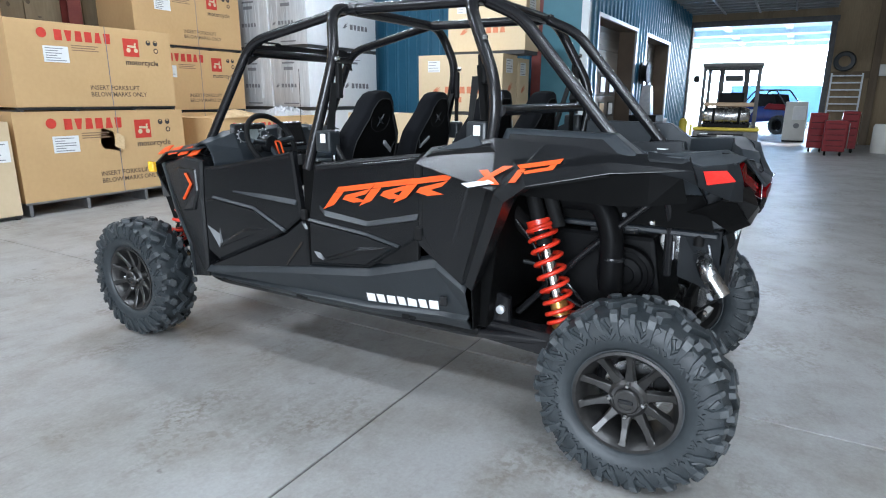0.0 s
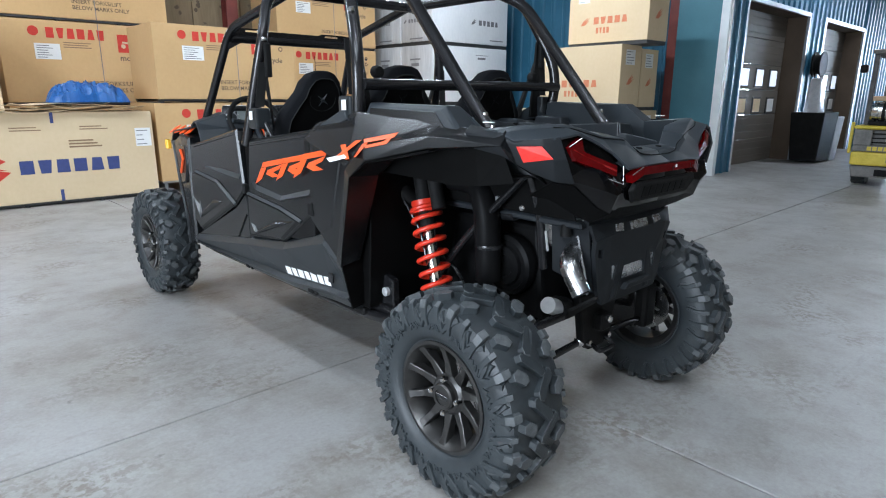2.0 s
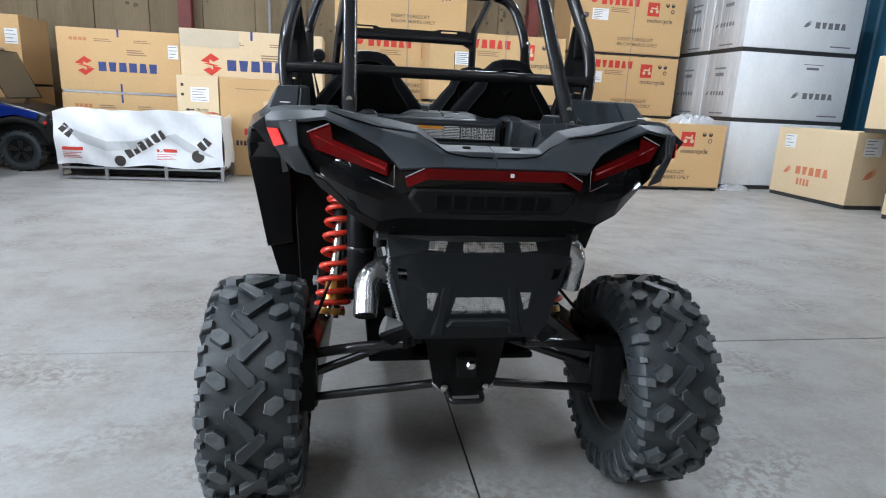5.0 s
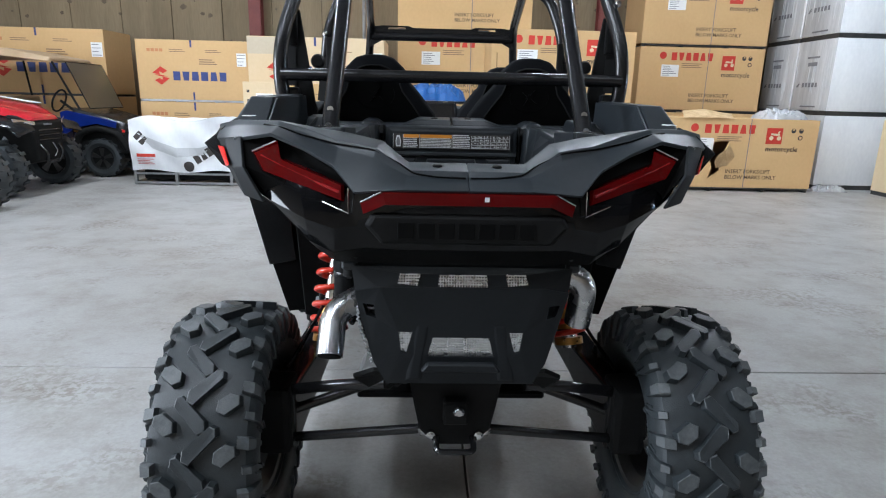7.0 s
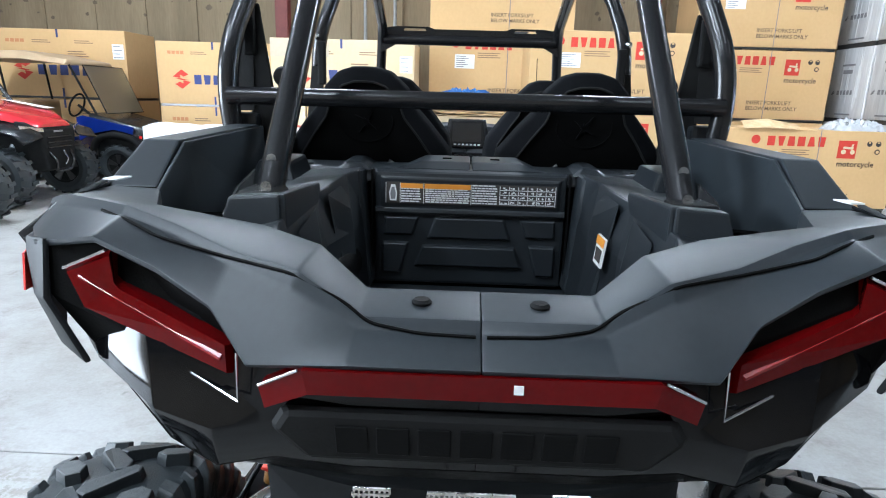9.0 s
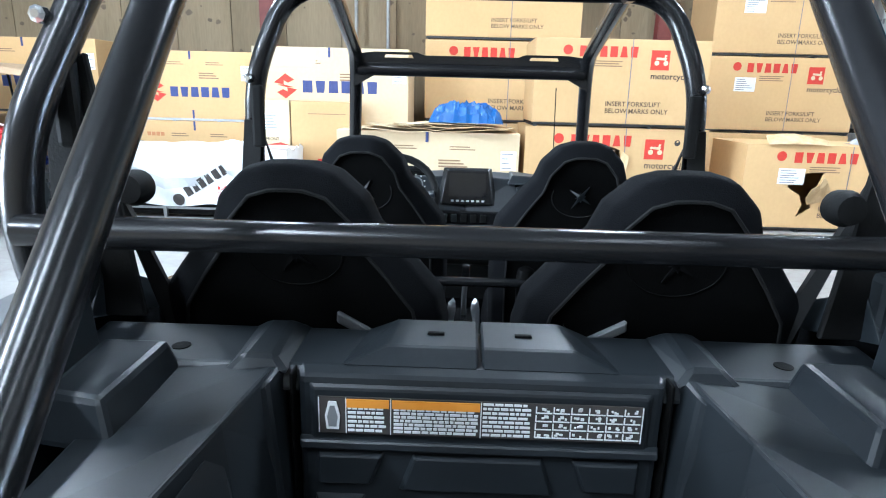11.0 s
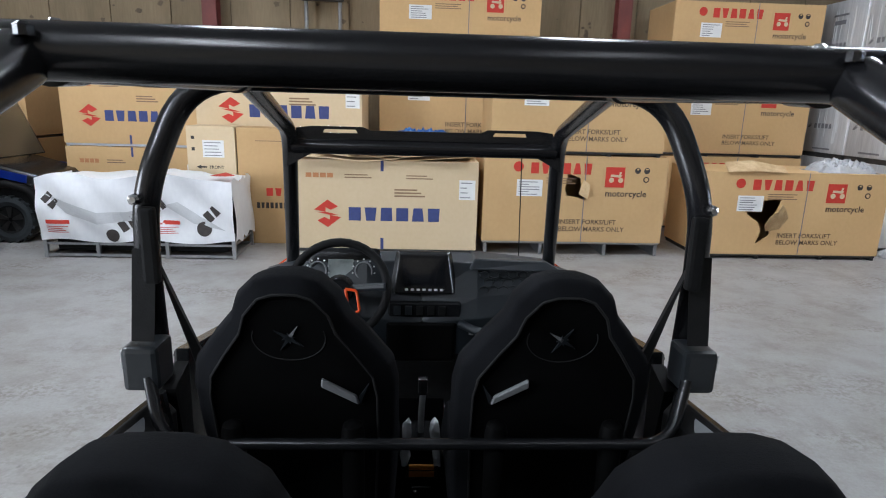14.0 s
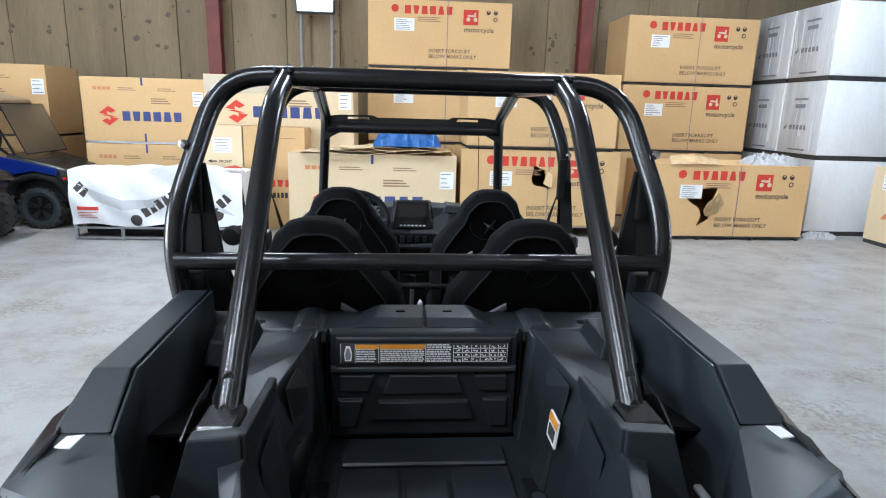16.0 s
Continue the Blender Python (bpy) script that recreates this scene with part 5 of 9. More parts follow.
def sill_x(y, z):
    """Outer x of the sill's main face."""
    za, zb = np.interp(y, SILL_Y[::-1], SILL_ROWS[2][1][::-1]), np.interp(y, SILL_Y[::-1], SILL_ROWS[3][1][::-1])
    return float(np.interp(z, (zb, za), (0.622, 0.664))) + 0.0015


sills = both("sill", sill, M_SILL, None, "charcoal rocker sill with white word mark", None, 0.0015)
for k, s in enumerate((-1, 1)):
    for i in range(7):
        a, b = 1.265 - 0.0575 * i - 0.004, 1.265 - 0.0575 * (i + 1) + 0.006
        z0, c = 0.489 + 0.0038 * i, 0.007 * (i % 2)
        q = [(a - c, z0), (b, z0 + 0.002), (b + c, z0 + 0.044), (a, z0 + 0.042)]
        part("word_mark", prism([(s * sill_x(y, z), y, z) for y, z in q], (s * 0.0015, 0, 0)), M_WHITE, sills[k], "white block word mark")
    for yy, zz in ((2.23, 0.446), (1.675, 0.436), (1.014, 0.452)):
        part("bolt", lathe([(0.018, 0), (0.018, s * 0.012), (0.010, s * 0.016)], "x", 10, (s * 0.612, yy, zz)), M_MATTE, sills[k])
        part("notch", soften(box(s * 0.628 - 0.006, s * 0.628 + 0.006, yy + 0.012, yy + 0.052, zz - 0.012, zz + 0.014), 0.004, 1), M_MATTE, sills[k])
    part("sill_clip", soften(box(s * 0.648 - 0.006, s * 0.648 + 0.006, 0.815, 0.850, 0.545, 0.590), 0.004, 1), M_SATIN, sills[k])

# rear quarter, fender lip and raised box side
both("rear_quarter", lambda: side_panel([(0.96, 1.185), (0.885, 1.225), (0.615, 1.265), (0.46, 1.14), (0.55, 1.05), (0.685, 0.70), (0.74, 0.65), (0.885, 0.75), (0.965, 0.81)], 0.645, 0.660, 0.012, 0.03), M_DOOR, None, "black rear quarter panel")
both("quarter_facet", lambda: side_panel([(0.935, 1.165), (0.80, 1.185), (0.70, 1.10), (0.785, 0.80), (0.865, 0.765), (0.935, 0.86)], 0.659, 0.665, 0.010, 0.004), M_DOOR, None, "", None, 0.0015)
both("shoulder", lambda: frustum([(0.560, 0.931, 1.205), (0.560, 0.690, 1.315), (0.560, 0.640, 1.250), (0.560, 0.90, 1.180)], [(0.652, 0.931, 1.198), (0.640, 0.690, 1.300), (0.655, 0.660, 1.255), (0.662, 0.90, 1.185)]), M_PLASTIC, None, "charcoal shoulder behind the rear door", None, 0.003)


def fender():
    lip = [(0.705, 0.665, 0.66), (0.750, 0.515, 1.05), (0.740, 0.43, 1.116), (0.690, 0.14, 1.178), (0.640, -0.13, 1.200), (0.598, -0.140, 1.150)]
    rows = [[(0.600, 0.67, 0.68), (0.600, 0.53, 1.045), (0.600, 0.44, 1.105), (0.60, 0.14, 1.165), (0.565, -0.13, 1.195), (0.55, -0.145, 1.135)],
            lip,
            [(0.702, 0.70, 0.675), (0.733, 0.565, 1.075), (0.720, 0.46, 1.165), (0.676, 0.15, 1.218), (0.610, -0.12, 1.225), (0.592, -0.140, 1.172)],
            [(0.655, 0.74, 0.685), (0.660, 0.63, 1.09), (0.655, 0.53, 1.215), (0.630, 0.17, 1.25), (0.590, -0.11, 1.245), (0.570, -0.138, 1.185)]]
    return sheet(rows, 0.006)


both("rear_fender", fender, M_DOOR, None, "charcoal rear fender lip", None, 0.003)
both("fender_panel", lambda: sheet([[(0.672, 0.96, 1.165), (0.724, 0.575, 1.085), (0.714, 0.47, 1.165), (0.666, 0.16, 1.222)], [(0.640, 0.90, 1.235), (0.636, 0.61, 1.285), (0.630, 0.40, 1.27), (0.618, 0.14, 1.262)]], 0.006), M_SATIN, None, "", None, 0.002)


def panel_x(y, z):
    """Outer x of the flared panel over the rear arch."""
    ys = (0.16, 0.47, 0.575, 0.96)
    xb, zb = np.interp(y, ys, (0.666, 0.714, 0.724, 0.672)), np.interp(y, ys, (1.222, 1.165, 1.085, 1.165))
    zt = np.interp(y, (0.14, 0.40, 0.61, 0.90), (1.262, 1.27, 1.285, 1.235))
    return float(xb + (z - zb) / (zt - zb) * (0.636 - xb)) + 0.006


def shift_mark(y, z):
    return (y - 0.10, 1.098 + (z - 1.085) * 0.68 + (0.79 - y) * 0.07)


for s in (-1, 1):
    bm = bmesh.new()
    for st in ([(0.78, 1.085), (0.74, 1.09), (0.60, 1.195), (0.645, 1.195)], [(0.745, 1.17), (0.71, 1.175), (0.645, 1.095), (0.68, 1.09)], [(0.585, 1.20), (0.41, 1.228), (0.42, 1.203), (0.565, 1.18)],
               [(0.605, 1.105), (0.57, 1.11), (0.545, 1.18), (0.575, 1.175)], [(0.545, 1.152), (0.44, 1.172), (0.43, 1.20), (0.452, 1.197), (0.462, 1.186), (0.55, 1.168)]):
        prism([(s * panel_x(*shift_mark(y, z)), *shift_mark(y, z)) for y, z in st], (s * 0.0015, 0, 0), bm)
    part("side_graphic", bm, M_DECAL, utv, "orange angular mark on the rear quarter")
    bm = prism([(s * (panel_x(y, z) + 0.002), y, z) for y, z in ((0.715, 1.105), (0.60, 1.128), (0.565, 1.118), (0.68, 1.092))], (s * 0.001, 0, 0))
    part("graphic_highlight", bm, M_WHITE, utv)
both("box_side", lambda: ring_skin(bmesh.new(), [[(0.575, 0.62, 1.20), (0.533, 0.58, 1.32), (0.533, 0.15, 1.312), (0.533, 0.055, 1.240)], [(0.628, 0.62, 1.20), (0.594, 0.58, 1.32), (0.596, 0.15, 1.312), (0.618, 0.055, 1.240)],
                                                  [(0.638, 0.60, 1.215), (0.606, 0.565, 1.308), (0.608, 0.165, 1.300), (0.630, 0.075, 1.240)]]), M_PLASTIC, None, "charcoal raised box side", None, 0.004)
both("box_side_inlay", lambda: prism([(0.634, 0.57, 1.228), (0.609, 0.555, 1.300), (0.611, 0.19, 1.292), (0.630, 0.12, 1.24)], (0.004, 0, 0.001)), M_SATIN, None, "", None, 0.002)

# hood, front fender and nose
HOOD = [[(0.0, 2.42, 1.215), (0.0, 2.75, 1.17), (0.0, 3.06, 1.06), (0.0, 3.22, 0.92), (0.0, 3.26, 0.78)],
        [(0.30, 2.42, 1.21), (0.30, 2.75, 1.165), (0.30, 3.04, 1.055), (0.29, 3.19, 0.92), (0.28, 3.23, 0.78)],
        [(0.47, 2.42, 1.185), (0.47, 2.72, 1.15), (0.45, 2.97, 1.05), (0.42, 3.06, 0.93), (0.38, 3.10, 0.80)],
        [(0.60, 2.42, 1.16), (0.615, 2.70, 1.125), (0.57, 2.89, 1.035), (0.51, 2.93, 0.94), (0.43, 2.96, 0.82)]]
both("hood", lambda: sheet(HOOD, 0.01), M_PLASTIC, None, "charcoal hood", None, 0.004)
FENDER = [(2.352, 1.10), (2.50, 1.115), (2.735, 1.060), (2.705, 0.985), (2.635, 0.805), (2.515, 0.618), (2.495, 0.425), (2.380, 0.440), (2.372, 0.600), (2.370, 0.890)]
both("front_fender", lambda: side_panel(FENDER, 0.640, 0.652, 0.012, 0.10, 0.16), M_DOOR, None, "black front fender")
both("fender_facet", lambda: side_panel([(2.40, 1.05), (2.56, 1.055), (2.66, 1.02), (2.55, 0.80), (2.44, 0.82), (2.395, 0.93)], 0.651, 0.658, 0.010, 0.004, 0.16), M_DOOR, None, "", None, 0.0015)
both("fender_edge", lambda: side_panel([(2.735, 1.062), (2.745, 1.050), (2.650, 0.800), (2.528, 0.612), (2.508, 0.425), (2.495, 0.425), (2.513, 0.622), (2.633, 0.808)], 0.650, 0.660, 0.003, 0.06, 0.16), M_SILL)
for s in (-1, 1):
    bm = bmesh.new()
    for k in range(4):
        y0 = 2.76 - 0.085 * k
        prism([(s * 0.615, y0, 1.108), (s * 0.606, y0 - 0.07, 1.122), (s * 0.560, y0 - 0.07, 1.157), (s * 0.568, y0, 1.140)], (s * 0.002, 0, 0.006), bm)
    part("hood_mark", bm, M_DECAL, utv, "orange blocks on the hood side")
    bm = tube([(s * 0.655, 2.485, 1.02), (s * 0.660, 2.44, 0.965), (s * 0.650, 2.525, 0.875)], 0.008, 6, 0.0)
    part("accent", bm, M_DECAL, utv, "orange-red chevron accent")
    part("marker_light", soften(box(s * 0.60 - 0.012, s * 0.60 + 0.012, 2.83, 2.88, 1.0, 1.06), 0.004, 1), M_AMBER, utv, "yellow side marker")
part("nose", soften(frustum([(-0.32, 3.18, 0.82), (0.32, 3.18, 0.82), (0.26, 3.12, 0.45), (-0.26, 3.12, 0.45)], [(-0.30, 2.95, 0.84), (0.30, 2.95, 0.84), (0.22, 2.8, 0.40), (-0.22, 2.8, 0.40)]), 0.01), M_MATTE, utv)

# ---- chassis, floor, firewalls, engine bay ----
part("floor_pan", soften(box(-0.575, 0.575, 0.70, 2.45, 0.405, 0.44), 0.01, 1), M_MATTE, utv)
both("frame_rail", lambda: tube([(0.50, 0.20, 0.44), (0.545, 0.75, 0.405), (0.55, 2.40, 0.40), (0.30, 3.15, 0.46)], 0.022, 10, 0.1), M_CAGE, None, "", 40)
# near-black, so the colour carries the shade of the bay
part("rear_firewall", soften(frustum([(-0.57, 0.72, 0.45), (0.57, 0.72, 0.45), (0.60, 0.62, 1.19), (-0.60, 0.62, 1.19)], [(-0.57, 0.66, 0.45), (0.57, 0.66, 0.45), (0.60, 0.57, 1.19), (-0.60, 0.57, 1.19)]), 0.005, 1), M_SHELL, utv)
for s in (-1, 1):
    part("bolt", lathe([(0.014, 0), (0.014, -0.012 * 1), (0.008, -0.016)], "x", 8, (s * 0.30 + (0.016 if s > 0 else 0), 0.047, 0.945)), M_CHROME, utv)
    part("bolt", lathe([(0.008, -0.010), (0.020, -0.008), (0.020, 0.008), (0.012, 0.012)], "x", 10, (s * 0.508, 0.62, 0.525)), M_CAST, utv)
    part("pivot_bracket", soften(prism([(s * 0.46, 0.68, 0.46), (s * 0.46, 0.58, 0.46), (s * 0.46, 0.585, 0.58), (s * 0.46, 0.66, 0.60)], (s * 0.04, 0, 0)), 0.006, 1), M_CAGE, utv, "black suspension pivot bracket")
    part("brake_hose", tube([(s * 0.42, 0.60, 0.92), (s * 0.41, 0.50, 0.80), (s * 0.42, 0.44, 0.64), (s * 0.47, 0.20, 0.56), (s * 0.50, 0.05, 0.52)], 0.006, 8, 0.06), M_CAGE, utv, "thin black hose", 40)
    part("wiring_loom", tube([(s * 0.36, 0.58, 0.72), (s * 0.33, 0.46, 0.70), (s * 0.30, 0.38, 0.62), (s * 0.34, 0.30, 0.56)], 0.010, 8, 0.05), M_SATIN, utv, "", 40)
    part("hose_clamp", lathe([(0.0535, -0.008), (0.0545, -0.004), (0.0545, 0.004), (0.0535, 0.008)], "z", 20, (s * 0.326, 0.192, 0.78)) if s < 0 else lathe([(0.012, -0.006), (0.013, 0.0), (0.012, 0.006)], "z", 10, (s * 0.40, 0.50, 0.80)), M_SATIN, utv, "", 40)
    part("crank_tube", tube([(s * 0.28, 0.30, 0.893), (s * 0.28, 0.10, 0.905)], 0.022, 12, 0), M_SATIN, utv, "", 40)
    part("clip", soften(box(s * 0.32 - 0.008, s * 0.32 + 0.008, 0.150, 0.166, 0.960, 0.978), 0.003, 1), M_GREYPART, utv)
part("muffler_sensor", lathe([(0.010, 0.865), (0.020, 0.867), (0.020, 0.900), (0.014, 0.915), (0.006, 0.918)], "z", 16, (-0.285, -0.135, 0)), M_MATTE, utv, "dull metal sensor on the muffler", 40)
part("engine_block", soften(frustum([(-0.24, 0.55, 0.50), (0.24, 0.55, 0.50), (0.24, -0.02, 0.50), (-0.24, -0.02, 0.50)], [(-0.20, 0.50, 0.86), (0.20, 0.50, 0.86), (0.20, 0.05, 0.86), (-0.20, 0.05, 0.86)]), 0.02), M_BAY, utv, "dark engine and gearbox")
part("clutch_cover", lathe([(0.05, -0.21), (0.115, -0.21), (0.125, -0.25), (0.120, -0.272), (0.104, -0.280), (0.100, -0.272), (0.080, -0.272), (0.075, -0.285), (0.046, -0.288), (0.040, -0.278), (0.008, -0.278)], "x", 36, (0, 0.15, 0.70)), M_BAY, utv, "round black clutch cover", 35)
# dark sheet added to stand in for the shadow below the engine
part("under_engine_shade", soften(box(-0.30, 0.30, 0.10, 0.74, 0.385, 0.410), 0.006, 1), M_BAY, utv, "added black sheet standing in for shade under the engine")
part("intake_duct", tube([(-0.30, 0.42, 1.02), (-0.31, 0.26, 1.02), (-0.33, 0.20, 0.90), (-0.325, 0.19, 0.64)], 0.052, 18, 0.10), M_BAY, utv, "black air duct", 40)
part("intake_hose", tube([(-0.44, 0.66, 1.02), (-0.40, 0.62, 0.94), (-0.30, 0.56, 0.84)], 0.04, 14, 0.10), M_MATTE, utv, "", 40)
both("under_bed_panel", lambda: prism([(0.302, 0.58, 0.93), (0.335, 0.58, 1.18), (0.335, -0.12, 1.15), (0.302, -0.19, 0.93)], (0.006, 0, 0)), M_SHELL, None, "black panel under the cargo bed", None, 0.002)
both("inner_fender_panel", lambda: sheet([[(0.565, 0.60, 1.055), (0.570, 0.15, 1.045), (0.575, 0.02, 1.055), (0.545, -0.11, 1.075)], [(0.580, 0.60, 1.20), (0.585, 0.15, 1.19), (0.590, 0.02, 1.185), (0.575, -0.09, 1.17)]], 0.004), M_SHELL, None, "black inner fender panel")
part("bed_floor_underside", soften(box(-0.285, 0.285, -0.20, 0.56, 0.898, 0.912), 0.004, 1), M_SHELL, utv)
both("rear_frame_tube", lambda: tube([(0.34, 0.0, 1.10), (0.29, -0.02, 0.95), (0.255, -0.02, 0.72)], 0.017, 10, 0.08), M_CAGE, None, "", 40)
both("cross_frame_tube", lambda: tube([(0.30, 0.62, 0.45), (0.34, 0.30, 0.80), (0.34, -0.02, 1.10)], 0.016, 10, 0.08), M_CAGE, None, "", 40)
part("frame_sticker", prism([(-0.281, -0.0390, 0.870), (-0.270, -0.0390, 0.868), (-0.252, -0.0395, 0.790), (-0.263, -0.0395, 0.790)], (0, -0.002, 0)), M_WHITE, utv, "white sticker on a frame tube")
part("muffler", lathe([(0.02, -0.22), (0.085, -0.215), (0.095, -0.19), (0.095, 0.19), (0.085, 0.215), (0.02, 0.22)], "x", 28, (0.02, -0.06, 0.86)), M_ALU, utv, "steel muffler behind the bumper", 40)
part("exhaust_pipe", tube([(-0.10, -0.12, 0.800), (-0.255, -0.150, 0.815), (-0.325, -0.178, 0.780), (-0.328, -0.245, 0.688)], 0.034, 24, 0.055), M_ALU, utv, "silver angled exhaust pipe", 40)
part("exhaust_mouth", tube([(-0.3278, -0.241, 0.6935), (-0.3281, -0.2462, 0.6864)], 0.0295, 20, 0), M_SHELL, utv, "dark open end of the exhaust", 40)
part("exhaust_flange", lathe([(0.03, -0.012), (0.05, -0.012), (0.05, 0.012), (0.03, 0.012)], "x", 20, (-0.205, -0.116, 0.796)), M_ALU, utv, "", 40)
part("exhaust_pipe_right", tube([(0.18, -0.06, 0.87), (0.345, -0.10, 0.862), (0.335, -0.08, 0.72)], 0.036, 18, 0.08), M_ALU, utv, "silver exhaust bend", 40)
strip = []
for k in range(45):
    f = k / 44
    strip.append((-0.261 + 0.036 * max(0.0, f - 0.45) / 0.55 + (0.003 if k % 2 else -0.003), -0.170 - 0.030 * min(1.0, f / 0.5), 0.868 - 0.216 * f))
part("heat_tape", tube(strip, 0.0036, 6, 0), M_FOIL, utv, "corrugated silver heat shield edge", 40)
part("shock_reservoir", tube([(-0.264, -0.058, 0.584), (-0.195, -0.052, 0.556)], 0.032, 24, 0), M_CAST, utv, "silver cylinder under the exhaust", 40)
part("axle_boot", lathe([(0.02, 0)] + [(0.048 - 0.004 * k + (0.006 if k % 2 else 0), 0.012 * k) for k in range(7)] + [(0.015, 0.09)], "x", 18, (-0.200, -0.052, 0.552)), M_MATTE, utv)
both("drive_shaft", lambda: tube([(0.15, 0.06, 0.50), (0.56, 0.0, 0.37)], 0.016, 10, 0), M_CAGE, None, "", 40)
both("trailing_arm", lambda: ring_skin(bmesh.new(), [[(0.42, 0.92, 0.38), (0.50, 0.92, 0.38), (0.50, 0.92, 0.46), (0.42, 0.92, 0.46)], [(0.44, 0.35, 0.36), (0.54, 0.35, 0.36), (0.54, 0.35, 0.47), (0.44, 0.35, 0.47)], [(0.47, -0.02, 0.28), (0.555, -0.02, 0.28), (0.555, -0.02, 0.48), (0.47, -0.02, 0.48)]]), M_CAGE, None, "black boxed trailing arm", None, 0.01)
both("lower_radius_rod", lambda: tube([(0.085, -0.09, 0.395), (0.50, -0.03, 0.325)], 0.0145, 10, 0), M_CAGE, None, "", 40)
both("upper_radius_rod", lambda: tube([(0.20, -0.08, 0.53), (0.33, -0.06, 0.515), (0.50, -0.01, 0.47)], 0.017, 10, 0.05, ), M_CAGE, None, "", 40)
both("wheel_carrier", lambda: soften(box(0.475, 0.575, -0.07, 0.07, 0.29, 0.50), 0.02, 2), M_MATTE)
both("rod_end", lambda: lathe([(0.012, -0.02), (0.022, -0.012), (0.022, 0.012), (0.012, 0.02)], "x", 12, (0.085, -0.09, 0.395)), M_ALU)
part("tow_plate", soften(prism([(-0.14, -0.115, 0.60), (0.14, -0.115, 0.60), (0.10, -0.115, 0.40), (0.05, -0.115, 0.355), (-0.05, -0.115, 0.355), (-0.10, -0.115, 0.40)], (0, 0.035, 0)), 0.006, 1), M_MATTE, utv, "black rear tow plate")
part("tow_hook", tube([(-0.05, -0.12, 0.385), (-0.055, -0.165, 0.365), (0.055, -0.165, 0.365), (0.05, -0.12, 0.385)], 0.009, 8, 0.03), M_CAGE, utv, "", 40)
part("bolt", lathe([(0.016, 0), (0.016, -0.010), (0.010, -0.016), (0.004, -0.016)], "y", 8, (0.008, -0.155, 0.488)), M_CHROME, utv)
part("tow_receiver", soften(box(-0.035, 0.035, -0.155, -0.11, 0.44, 0.51), 0.006, 1), M_MATTE, utv)
for s in (-1, 1):
    part("bolt", lathe([(0.013, 0), (0.013, -0.014), (0.007, -0.018)], "y", 8, (s * 0.068, -0.117, 0.395)), M_CHROME, utv)
# front suspension seen behind the near wheel
both("front_lower_arm", lambda: tube([(0.22, 2.75, 0.43), (0.56, 2.95, 0.33), (0.22, 3.15, 0.43)], 0.016, 10, 0.06), M_CAGE, None, "", 40)
both("front_upper_arm", lambda: tube([(0.25, 2.80, 0.58), (0.56, 2.95, 0.47), (0.25, 3.10, 0.58)], 0.014, 10, 0.06), M_CAGE, None, "", 40)


def shock(top, bottom, s, coils=8, rs=0.050):
    t, b = Vector((s * top[0], *top[1:])), Vector((s * bottom[0], *bottom[1:]))
    d = t - b
    body = part("shock_absorber", tube([b, b + d * 0.95], 0.027, 16, 0), M_CHROME, utv, "shock absorber with an orange coil spring", 40)
    part("shock_body", tube([b + d * 0.62, t], 0.034, 16, 0), M_MATTE, body, "", 40)
    part("spring_cap", tube([b + d * 0.72, b + d * 0.80], 0.058, 18, 0), M_SPRING, body, "", 40)
    part("spring_seat", tube([b + d * 0.02, b + d * 0.06], 0.050, 18, 0), M_BRONZE, body, "", 40)
    part("spring_spacer", tube([b + d * 0.11, b + d * 0.24], 0.038, 18, 0), M_BRONZE, body, "gold anodised spring spacer", 40)
    ax = d.normalized()
    u = ax.orthogonal().normalized()
    v = ax.cross(u)
    pts, n = [], coils * 16
    for i in range(n + 1):
        f = i / n
        # tighter turns at both ends
        g = 0.06 + 0.72 * (0.5 - 0.5 * math.cos(math.pi * f)) * 0.35 + 0.72 * f * 0.65
        a = 2 * math.pi * coils * f
        pts.append(b + d * g + (u * math.cos(a) + v * math.sin(a)) * rs)
    part("coil_spring", tube(pts, 0.0102, 8, 0), M_SPRING, body, "orange-red coil spring", 60)
    part("gas_reservoir", tube([b + d * 0.76 + Vector((0, -0.085, 0)), b + d * 1.08 + Vector((0, -0.075, 0))], 0.030, 14, 0), M_MATTE, body, "", 40)
    return body


for s in (-1, 1):
    shock((0.372, 0.545, 1.04), (0.435, 0.345, 0.46), s, 9, 0.060)
    shock((0.36, 2.78, 0.98), (0.50, 2.93, 0.42), s, 8, 0.05)

# liner in near-black, which paints in the shade of the wheel well
both("wheel_well_liner", lambda: sheet([[(0.640, 0.69, 0.46), (0.698, 0.675, 0.68), (0.742, 0.525, 1.05), (0.732, 0.44, 1.112), (0.682, 0.145, 1.172)],
                                       [(0.34, 0.74, 0.48), (0.34, 0.72, 0.70), (0.34, 0.60, 1.06), (0.34, 0.48, 1.135), (0.34, 0.15, 1.19)]], 0.006), M_SHELL, None, "black wheel well liner")

